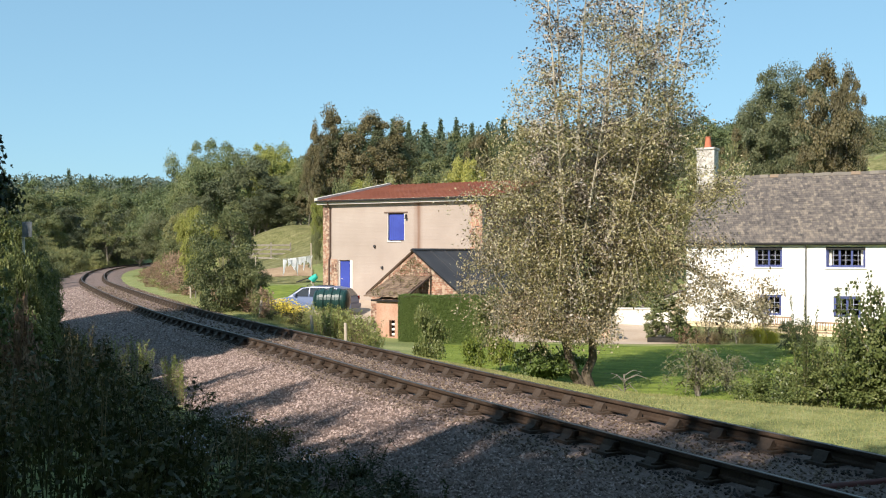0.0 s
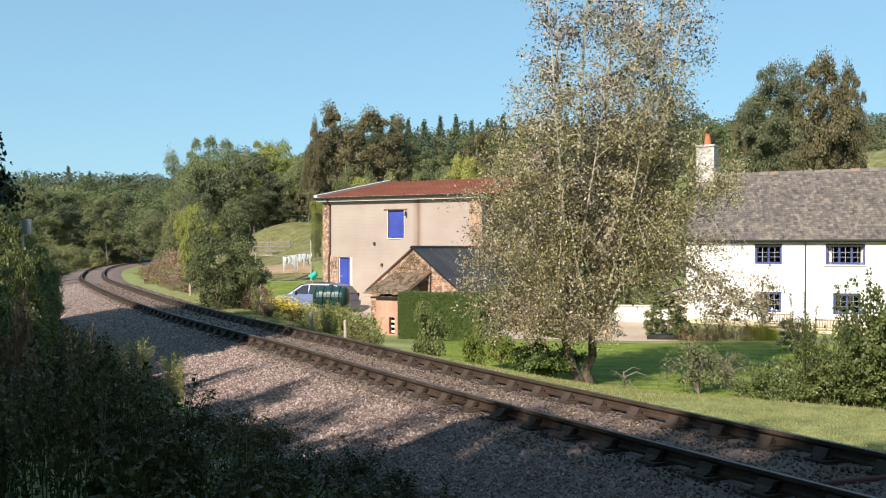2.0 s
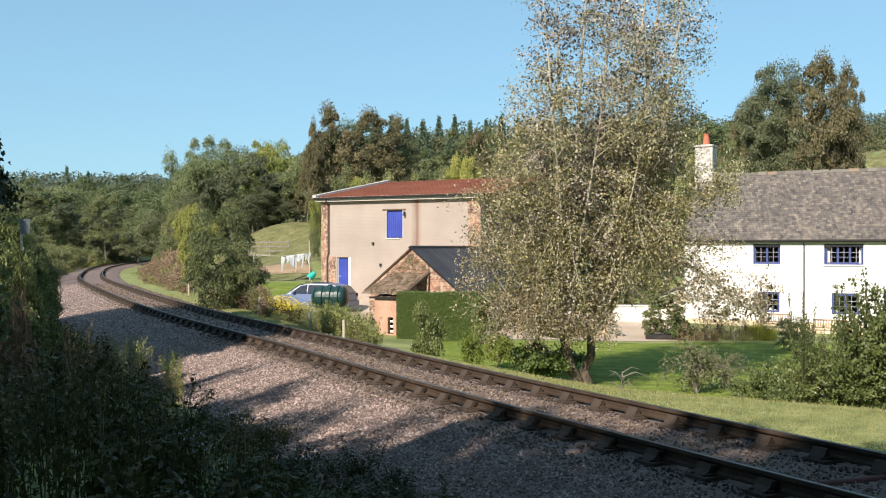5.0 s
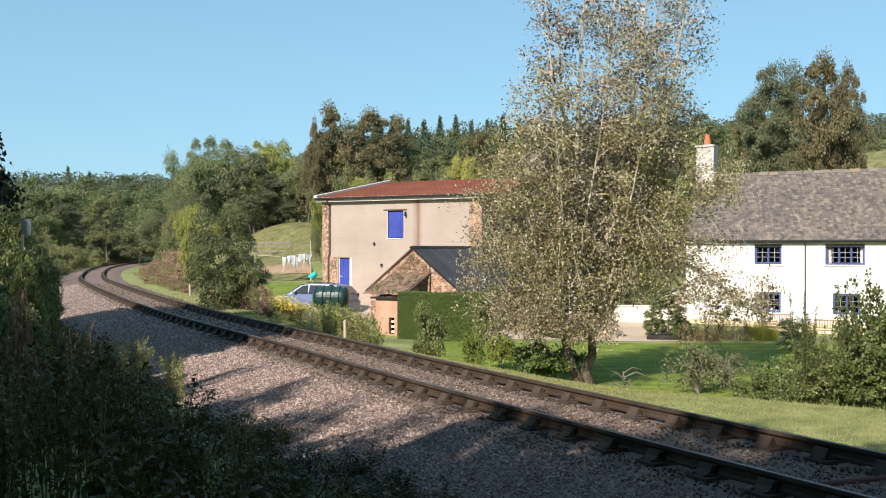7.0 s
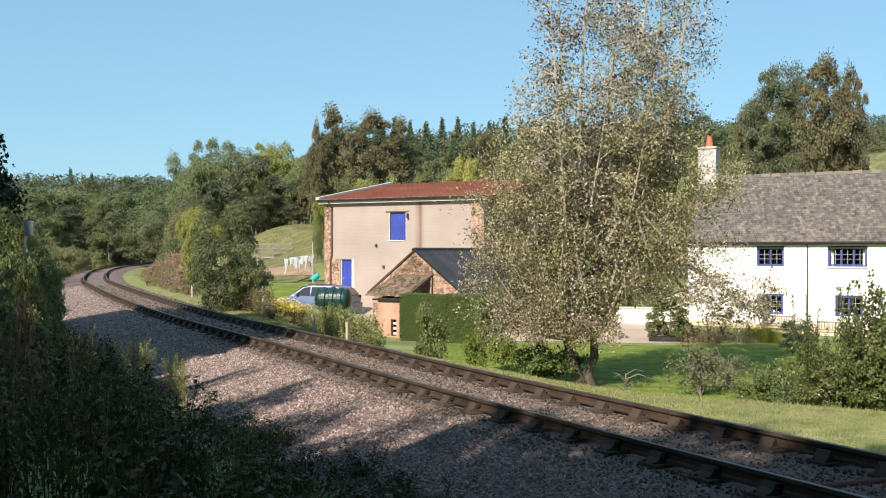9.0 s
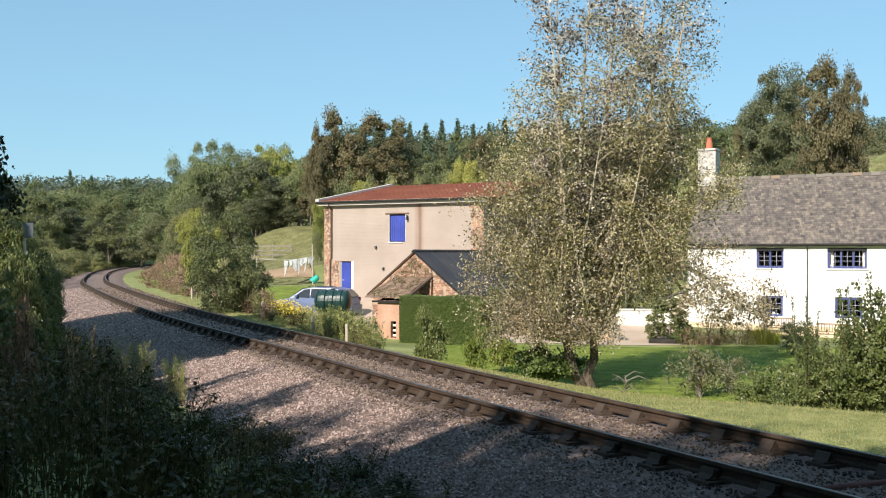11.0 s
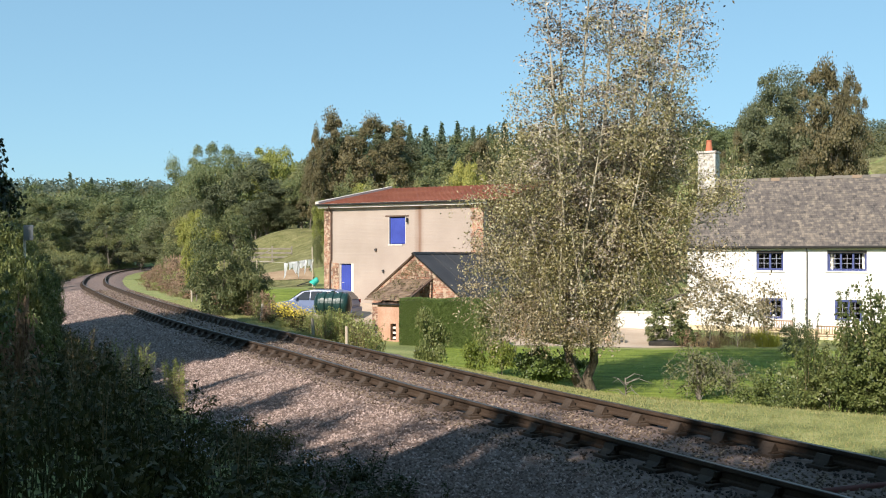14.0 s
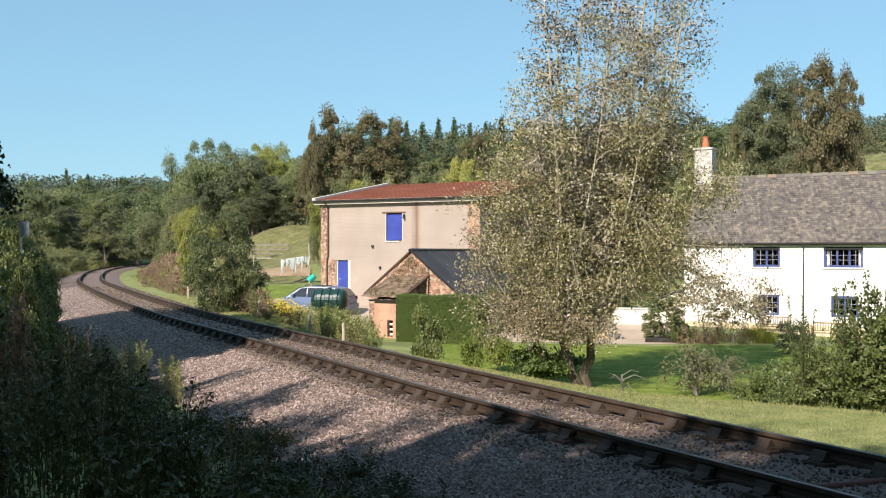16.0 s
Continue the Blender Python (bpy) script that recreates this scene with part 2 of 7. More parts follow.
# one sheet round the camera, fine near the view and coarse far off
ang = np.concatenate([np.linspace(-30, 30, 261), np.linspace(32, 328, 75)])
rad_ = np.concatenate([[0.0], np.geomspace(1.2, 160, 250), np.geomspace(170, 2600, 40)])
A, R = np.meshgrid(np.radians(ang), rad_)
X, Y = (R * np.sin(A)).ravel(), (R * np.cos(A)).ravel()
Z = ground_z(X, Y)
far_lift = np.clip((np.hypot(X, Y) - 300) / 400, 0, 1)
Z = Z * (1 - far_lift) + 30 * far_lift
na = len(ang)
i, j = np.meshgrid(np.arange(len(rad_) - 1), np.arange(na), indexing="ij")
j2 = (j + 1) % na
F = np.stack([i * na + j, i * na + j2, (i + 1) * na + j2, (i + 1) * na + j], -1).reshape(-1, 4)
ground = part("ground", np_mesh("ground", np.stack([X, Y, Z], 1), F), M_GRASS, smooth=True)
tagged(ground, "rough uneven grassland sloping down to gardens", "ground", kind="structure")


def px_(x):
    return (x - 784) / 1800


def sheet(name, corners, nu, nv, material, lift, label, category, wob=0.0):
    """A patch laid over the land between four corners."""
    a, b, c, d = [np.array(p, float) for p in corners]
    U, W = np.meshgrid(np.linspace(0, 1, nu), np.linspace(0, 1, nv))
    U, W = U.ravel()[:, None], W.ravel()[:, None]
    P = a * (1 - U) * (1 - W) + b * U * (1 - W) + c * U * W + d * (1 - U) * W
    if wob:
        P = P + wob * np.stack([np.sin(P[:, 1] * 1.7) + np.sin(P[:, 1] * 0.6 + 1), np.sin(P[:, 0] * 1.9) + np.sin(P[:, 0] * 0.5)], 1)
    z = ground_z(P[:, 0], P[:, 1]) + lift
    i, j = np.meshgrid(np.arange(nv - 1), np.arange(nu - 1), indexing="ij")
    F = np.stack([i * nu + j, i * nu + j + 1, (i + 1) * nu + j + 1, (i + 1) * nu + j], -1).reshape(-1, 4)
    ob = part(name, np_mesh(name, np.column_stack([P, z]), F), material, smooth=True)
    return tagged(ob, label, category, kind="structure")


def strip(name, u0, u1, s0, s1, ds, prof, material, label, category, nu=12):
    """A band along the track between two distances from its middle; prof gives its height."""
    s = np.arange(s0, s1, ds)
    k = np.clip((s / 0.25).astype(int), 0, len(AXIS) - 1)
    us = np.linspace(u0, u1, nu)
    wob = 0.16 * np.sin(s * 1.3) + 0.1 * np.sin(s * 3.1 + 1)
    V = []
    for n_, kk in enumerate(k):
        for m_, u in enumerate(us):
            uu = u + (wob[n_] if m_ in (0, nu - 1) else 0)
            p = AXIS[kk] + NOR[kk] * uu
            V.append((p[0], p[1], prof(uu)))
    i, j = np.meshgrid(np.arange(len(s) - 1), np.arange(nu - 1), indexing="ij")
    F = np.stack([i * nu + j, i * nu + j + 1, (i + 1) * nu + j + 1, (i + 1) * nu + j], -1).reshape(-1, 4)
    ob = part(name, np_mesh(name, V, F), material, smooth=True)
    return tagged(ob, label, category, kind="structure")


def bed_z(u):
    return float(np.interp(u, [-3.9, -2.9, -1.6, -1.35, -0.9, 0.9, 1.35, 1.7, 2.2], [-0.57, -0.44, -0.25, -0.2, -0.186, -0.186, -0.2, -0.26, -0.365]))


strip("ballast", -3.9, 2.15, 14, AXIS_S[-1], 0.5, bed_z, M_BALLAST, "pale grey-brown stone ballast under the railway track", "ballast", 25)
# grass verge: from the ballast over the crest of the bank
s = np.arange(14, 130, 0.5)
k = (s / 0.25).astype(int)
f = np.linspace(0, 1, 12)
U = 2.02 + f[None, :] * (crest(s)[:, None] - 1.0) + 0.08 * np.sin(s * 2.3)[:, None] * (f[None, :] == 0)
P = AXIS[k][:, None, :] + NOR[k][:, None, :] * U[..., None]
P = P.reshape(-1, 2)
i, j = np.meshgrid(np.arange(len(s) - 1), np.arange(11), indexing="ij")
F = np.stack([i * 12 + j, i * 12 + j + 1, (i + 1) * 12 + j + 1, (i + 1) * 12 + j], -1).reshape(-1, 4)
tagged(part("verge", np_mesh("verge", np.column_stack([P, ground_z(P[:, 0], P[:, 1]) + 0.014]), F), M_VERGE, smooth=True),
       "short sun-bleached grass verge beside the track", "verge", kind="structure")
sheet("lawn", [(0, 24), (24, 24), (22, 44.5), (-1, 43.5)], 40, 40, M_LAWN, 0.012, "green mown garden lawn in front of the cottage", "lawn", 0.12)
sheet("driveway", [(-8.5, 47.2), (0.5, 43.8), (2.0, 50.5), (-5.8, 56.6)], 24, 24, M_DRIVE, 0.012, "pale beige gravel yard in front of the barn", "driveway", 0.05)
sheet("patio", [(0.8, 44.2), (11.5, 45.0), (12.0, 52.2), (2.0, 51.0)], 24, 24, M_DRIVE, 0.016, "pinkish gravel forecourt beside the cottage", "patio", 0.05)
sheet("garden_lawn", [(-12.5, 51), (-8.8, 49.5), (-7.0, 60), (-12.5, 63)], 16, 16, M_LAWN, 0.014, "green mown grass beside the barn", "lawn", 0.1)
sheet("pasture", [(-17, 68), (-9, 62), (-6, 118), (-25, 118)], 40, 40, M_FIELD, 0.03, "sunlit pale grass field rising on the hillside", "field", 0.4)
M_BAREBANK = mat("bare_bank", [(0.22, 0.14, 0.08), (0.32, 0.22, 0.13), (0.42, 0.31, 0.2)], 1.0, 9.0, 0.95, 0.6, depth=0.05)
sheet("bare_bank", [(px_(452) * 67, 67), (px_(552) * 66, 66), (px_(552) * 70, 70), (px_(470) * 70.5, 70.5)], 14, 8, M_BAREBANK, 0.06, "bare reddish earth bank below the field", "bank", 0.15)
sheet("hill_pasture", [(40, 88), (75, 88), (95, 150), (40, 150)], 30, 30, M_FIELD, 0.03, "pale grass field on the hilltop behind the cottage", "field", 0.6)

# ---------------------------------------------------------------- track
M_RUST = mat("rusty_rail", [(0.034, 0.023, 0.016), (0.066, 0.044, 0.030), (0.105, 0.070, 0.047)], 3.0, 40.0, 0.8, 0.3, metal=0.3, depth=0.004)
M_SHINE = mat("polished_railhead", [(0.15, 0.125, 0.11), (0.27, 0.235, 0.21)], 2.0, 30.0, 0.45, 0.05, metal=0.9, depth=0.002)
M_SLEEPER = mat("weathered_sleeper", [(0.042, 0.031, 0.024), (0.078, 0.060, 0.047), (0.120, 0.096, 0.078)], 2.0, 25.0, 0.92, 0.7, obrand=0.35, depth=0.012, stretch=(1, 6, 6))
M_CHAIR = mat("rusty_chair", [(0.036, 0.025, 0.018), (0.085, 0.060, 0.042)], 8.0, 60.0, 0.85, 0.4, depth=0.004)
M_KEY = mat("oak_key", [(0.024, 0.016, 0.010), (0.044, 0.030, 0.020)], 6.0, 40.0, 0.9, 0.3)

track = thing("railway_track", Matrix.Identity(4), "single railway track of rusty rails on timber sleepers in ballast", "railway track", kind="structure")
GAUGE = 0.7525
RAIL = [(-0.035, 0.0), (0.035, 0.0), (0.036, -0.03), (0.03, -0.042), (0.01, -0.052), (0.01, -0.105), (0.03, -0.115), (0.034, -0.125), (0.032, -0.146),
        (-0.032, -0.146), (-0.034, -0.125), (-0.03, -0.115), (-0.01, -0.105), (-0.01, -0.052), (-0.03, -0.042), (-0.036, -0.03)]


def rail(u, name):
    ks = np.arange(40, len(AXIS) - 1, 2)
    V = []
    for k in ks:
        for du, z in RAIL:
            p = AXIS[k] + NOR[k] * (u + du)
            V.append((p[0], p[1], z))
    n = len(RAIL)
    i, j = np.meshgrid(np.arange(len(ks) - 1), np.arange(n), indexing="ij")
    F = np.stack([i * n + j, i * n + (j + 1) % n, (i + 1) * n + (j + 1) % n, (i + 1) * n + j], -1).reshape(-1, 4)
    ob = part("rail", np_mesh(name, V, F), M_RUST, track, "rusty bullhead rail")
    V = []
    for k in ks:
        for du, z in ((-0.02, 0.0006), (-0.015, 0.0022), (0.015, 0.0022), (0.02, 0.0006)):
            p = AXIS[k] + NOR[k] * (u + du)
            V.append((p[0], p[1], z))
    i, j = np.meshgrid(np.arange(len(ks) - 1), np.arange(3), indexing="ij")
    F = np.stack([i * 4 + j, i * 4 + j + 1, (i + 1) * 4 + j + 1, (i + 1) * 4 + j], -1).reshape(-1, 4)
    part("running_surface", np_mesh("running_surface", V, F), M_SHINE, ob, "bright worn top of the rail")


rail(-GAUGE, "rail_mesh")
rail(GAUGE, "rail_mesh")

SPACE = 0.71
bm = boxed(-1.3, 1.3, -0.125, 0.125, -0.36, -0.226, bevel=0.008)
sleeper_me = bpy.data.meshes.new("sleeper")
bm.to_mesh(sleeper_me)
bm.free()
sleeper_me.materials.append(M_SLEEPER)
bm = bmesh.new()
box(bm, -0.19, 0.19, -0.14, 0.14, -0.228, -0.152, bevel=0.012)
box(bm, -0.13, 0.13, -0.1, 0.1, -0.154, -0.128, bevel=0.01)
prism(bm, [(-0.17, -0.153), (-0.045, -0.153), (-0.03, -0.118), (-0.04, -0.06), (-0.075, -0.05), (-0.095, -0.1)], -0.085, 0.085)
prism(bm, [(0.045, -0.153), (0.17, -0.153), (0.13, -0.1), (0.1, -0.05), (0.075, -0.05), (0.06, -0.12)], -0.085, 0.085)
for cx in (-0.15, 0.15):
    tube(bm, [(cx, 0.07, -0.153), (cx, 0.07, -0.13)], 0.02, 6)
    tube(bm, [(cx, -0.07, -0.153), (cx, -0.07, -0.13)], 0.02, 6)
chair_me = bpy.data.meshes.new("chair")
bmesh.ops.recalc_face_normals(bm, faces=bm.faces)
bm.to_mesh(chair_me)
bm.free()
chair_me.materials.append(M_CHAIR)
bm = boxed(-0.072, -0.014, -0.11, 0.09, -0.11, -0.052, bevel=0.01)
key_me = bpy.data.meshes.new("key")
bm.to_mesh(key_me)
bm.free()
key_me.materials.append(M_KEY)
for s in np.arange(24, 215, SPACE):
    k = int(s / 0.25)
    p, t = AXIS[k] + TAN[k] * (s - k * 0.25), TAN[k]
    turn = math.degrees(math.atan2(t[1], t[0])) - 90
    part("sleeper", sleeper_me, None, track, at=pose(p[0], p[1], random.uniform(-0.008, 0.004), 0, 0, turn + random.uniform(-1, 1)))
    if s < 130:
        for side in (-1, 1):
            q = p + NOR[k] * GAUGE * side
            c = part("chair", chair_me, None, track, at=pose(q[0], q[1], 0, 0, 0, turn + (180 if side > 0 else 0)))
            if s < 90:
                part("key", key_me, None, c)

# loose stones of the ballast, thickest where they lie nearest
def stones(name, count, smin, smax, size, umin=-3.7, umax=2.1, ubias=1.0, stone=None, band=0):
    s = rng.uniform(smin, smax, count)
    u = umin + (umax - umin) * rng.random(count) ** ubias
    k = np.clip((s / 0.25).astype(int), 0, len(AXIS) - 1)
    P = AXIS[k] + TAN[k] * (s - k * 0.25)[:, None] + NOR[k] * u[:, None]
    on = np.abs(((s - 24) / SPACE + 0.5) % 1 - 0.5) * SPACE < 0.14
    keep = ~((np.abs(np.abs(u) - GAUGE) < 0.2) & on) & ~((np.abs(u) < 1.32) & on & (rng.random(count) < 0.25)) & (np.abs(np.abs(u) - GAUGE) > 0.06)
    if band:                                           # darker stones lie in a band along each rail
        keep &= (np.abs(np.abs(u) - GAUGE) < 0.29) == (band > 0)
    P, u = P[keep], u[keep]
    n = len(P)
    z = np.interp(u, [-3.9, -2.9, -1.6, -1.35, -0.9, 0.9, 1.35, 1.7, 2.2], [-0.57, -0.44, -0.25, -0.2, -0.186, -0.186, -0.2, -0.26, -0.365])
    base = np.array([(1, 0, 0.1), (-0.1, 1, 0), (-1, 0.1, 0), (0.05, -1, -0.1), (0, 0.1, 0.9), (0.1, 0, -0.9), (0.55, 0.6, 0.5), (-0.6, -0.5, 0.5)])
    tris = np.array([(0, 6, 4), (6, 1, 4), (1, 2, 4), (2, 7, 4), (7, 3, 4), (3, 0, 4), (0, 1, 6), (1, 0, 5), (2, 1, 5), (3, 2, 5), (0, 3, 5), (2, 3, 7)])
    r = size * rng.uniform(0.55, 1.3, n)
    a, b = rng.uniform(0, 6.28, n), rng.uniform(-0.6, 0.6, n)
    sc = rng.uniform(0.6, 1.15, (n, 1, 3)) * r[:, None, None]
    V = (base[None] + rng.normal(0, 0.13, (n, 8, 3))) * sc
    x = V[..., 0] * np.cos(a)[:, None] - V[..., 1] * np.sin(a)[:, None]
    y = V[..., 0] * np.sin(a)[:, None] + V[..., 1] * np.cos(a)[:, None]
    zz = V[..., 2] * np.cos(b)[:, None] + x * np.sin(b)[:, None]
    V = np.stack([x + P[:, :1], y + P[:, 1:], zz + z[:, None] + r[:, None] * 0.25], -1).reshape(-1, 3)
    F = (np.arange(n)[:, None, None] * 8 + tris[None]).reshape(-1, 3)
    ob = part(name, np_mesh(name, V, F), stone or M_STONE)
    return tagged(ob, "loose angular pale grey and brown ballast stones", "ballast", kind="stuff")


M_RUSTSTONE = mat("rust_stained_stone", [(0.060, 0.040, 0.028), (0.130, 0.092, 0.064), (0.36, 0.285, 0.215)], 6.0, 50.0, 0.9, 0.3, island=0.7)
stones("ballast_stones", 50000, 36, 62, 0.0185, -3.7, -1.3)
M_DARKSTONE = mat("dark_rail_stone", [(0.02, 0.015, 0.012), (0.05, 0.038, 0.03), (0.11, 0.085, 0.066)], 6.0, 50.0, 0.85, 0.3, island=0.7)
stones("track_stones", 34000, 36, 62, 0.018, -1.45, 2.1, stone=M_RUSTSTONE, band=-1)
stones("oily_stones", 22000, 36, 62, 0.019, -1.1, 1.1, stone=M_DARKSTONE, band=1)
stones("ballast_stones", 11000, 62, 100, 0.026, -3.7, -1.15)
stones("track_stones", 6000, 62, 100, 0.032, -1.2, 2.1, stone=M_RUSTSTONE)
# ---------------------------------------------------------------- buildings
TURN = -29.4                                           # both fronts face the same way
M_RENDER = mat("painted_render", [(0.322, 0.266, 0.222), (0.377, 0.312, 0.266), (0.430, 0.363, 0.313)], 0.7, 18.0, 0.9, 0.35, depth=0.01)


def streak(m, x, half, rust):
    """A rusty run of water down the wall at x, broken up by noise."""
    t = m.node_tree
    b = t.nodes["Principled BSDF"]
    col = b.inputs["Base Color"].links[0].from_socket
    co, sp, mp, n = t.nodes.new("ShaderNodeTexCoord"), t.nodes.new("ShaderNodeSeparateXYZ"), t.nodes.new("ShaderNodeMapping"), t.nodes.new("ShaderNodeTexNoise")
    mp.inputs["Scale"].default_value = (9, 1, 0.5)
    n.inputs["Scale"].default_value, n.inputs["Detail"].default_value = 1.0, 6
    t.links.new(co.outputs["Object"], sp.inputs[0])
    t.links.new(co.outputs["Object"], mp.inputs[0])
    t.links.new(mp.outputs[0], n.inputs["Vector"])
    r = t.nodes.new("ShaderNodeMapRange")
    d, a = t.nodes.new("ShaderNodeMath"), t.nodes.new("ShaderNodeMath")
    d.operation, a.operation = 'SUBTRACT', 'ABSOLUTE'
    d.inputs[1].default_value = x
    t.links.new(sp.outputs[0], d.inputs[0])
    t.links.new(d.outputs[0], a.inputs[0])
    t.links.new(a.outputs[0], r.inputs[0])
    r.inputs[1].default_value, r.inputs[2].default_value, r.inputs[3].default_value, r.inputs[4].default_value = 0.0, half, 1.0, 0.0
    mu = t.nodes.new("ShaderNodeMath")
    mu.operation = 'MULTIPLY'
    t.links.new(r.outputs[0], mu.inputs[0])
    t.links.new(n.outputs["Fac"], mu.inputs[1])
    mx = t.nodes.new("ShaderNodeMix")
    mx.data_type = 'RGBA'
    t.links.new(mu.outputs[0], mx.inputs[0])
    t.links.new(col, mx.inputs[6])
    mx.inputs[7].default_value = (*rust, 1)
    t.links.new(mx.outputs[2], b.inputs["Base Color"])


streak(M_RENDER, 6.13, 0.34, (0.15, 0.06, 0.025))
streak(M_RENDER, 6.2, 0.13, (0.16, 0.065, 0.025))
tr_ = M_RENDER.node_tree                               # brick courses telling through the paint
co_, mp_, br_, bp2_ = tr_.nodes.new("ShaderNodeTexCoord"), tr_.nodes.new("ShaderNodeMapping"), tr_.nodes.new("ShaderNodeTexBrick"), tr_.nodes.new("ShaderNodeBump")
mp_.inputs["Rotation"].default_value = (radians(90), 0, 0)
br_.inputs["Scale"].default_value, br_.inputs["Brick Width"].default_value, br_.inputs["Row Height"].default_value, br_.inputs["Mortar Size"].default_value = 1.0, 0.225, 0.075, 0.012
tr_.links.new(co_.outputs["Object"], mp_.inputs[0])
tr_.links.new(mp_.outputs[0], br_.inputs["Vector"])
bp2_.invert = True
bp2_.inputs["Strength"].default_value, bp2_.inputs["Distance"].default_value = 0.3, 0.012
tr_.links.new(br_.outputs["Fac"], bp2_.inputs["Height"])
old_ = tr_.nodes["Principled BSDF"].inputs["Normal"].links[0].from_socket
tr_.links.new(old_, bp2_.inputs["Normal"])
tr_.links.new(bp2_.outputs[0], tr_.nodes["Principled BSDF"].inputs["Normal"])
M_WHITE = mat("whitewash", [(0.72, 0.69, 0.63), (0.8, 0.78, 0.73), (0.84, 0.82, 0.78)], 0.8, 14.0, 0.9, 0.35, depth=0.012)
M_REDROOF = mat("red_sheet_roof", [(0.190, 0.053, 0.025), (0.257, 0.079, 0.038), (0.314, 0.116, 0.060)], 0.6, 14.0, 0.7, 0.15)
M_BLUE = mat("blue_paint", [(0.028, 0.045, 0.26), (0.04, 0.065, 0.34), (0.05, 0.08, 0.4)], 1.5, 20.0, 0.6, 0.15, depth=0.004)
M_BLUEFRAME = mat("blue_frame_paint", [(0.06, 0.08, 0.21), (0.085, 0.11, 0.28)], 1.5, 20.0, 0.6, 0.1)
M_BARPAINT = mat("pale_glazing_paint", [(0.3, 0.31, 0.4), (0.4, 0.41, 0.5)], 1.5, 20.0, 0.6, 0.1)
M_CREAM = mat("cream_paint", [(0.589, 0.551, 0.475), (0.703, 0.674, 0.608)], 2.0, 20.0, 0.8, 0.2)
SLATE_TONES = [(0.050, 0.044, 0.042), (0.098, 0.085, 0.077), (0.150, 0.126, 0.106), (0.26, 0.215, 0.165)]
M_SLATE = mat("slate", SLATE_TONES, 3.6, 14.0, 0.8, 0.5, island=0.22, depth=0.01, stretch=(2.2, 0.5, 0.4), world_space=True)
M_SLATEPIECE = mat("slate_piece", SLATE_TONES, 3.6, 14.0, 0.8, 0.5, obrand=0.22, depth=0.01, stretch=(2.2, 0.5, 0.4), world_space=True)
M_DARKROOF = mat("dark_felt_roof", [(0.03, 0.03, 0.034), (0.05, 0.05, 0.056), (0.08, 0.078, 0.08)], 0.8, 16.0, 0.75, 0.25)
M_GUTTER = mat("black_gutter", [(0.012, 0.011, 0.011), (0.024, 0.022, 0.021)], 2.0, 20.0, 0.5, 0.05)
M_LEAD = mat("grey_iron_pipe", [(0.04, 0.04, 0.042), (0.075, 0.073, 0.075)], 2.0, 20.0, 0.6, 0.05)
M_BROWNPIPE = mat("brown_pipe", [(0.09, 0.055, 0.04), (0.14, 0.09, 0.065)], 2.0, 20.0, 0.6, 0.05)
M_TERRA = mat("terracotta", [(0.42, 0.12, 0.06), (0.52, 0.18, 0.1)], 3.0, 20.0, 0.85, 0.2)
M_TIMBER = mat("bleached_timber", [(0.3, 0.25, 0.19), (0.42, 0.36, 0.28), (0.5, 0.44, 0.36)], 2.0, 20.0, 0.9, 0.3, stretch=(4, 4, 1))
# near-black colour stands in for the shade inside rooms and niche
M_UNLIT = mat("unlit_interior_black", [(0.012, 0.011, 0.01), (0.025, 0.022, 0.02)], 1.0, 5.0, 0.95, 0.0)
M_TILE = mat("old_clay_tile", [(0.075, 0.052, 0.036), (0.16, 0.108, 0.074), (0.25, 0.178, 0.122), (0.36, 0.285, 0.21)], 6.0, 22.0, 0.9, 0.8, island=0.35)


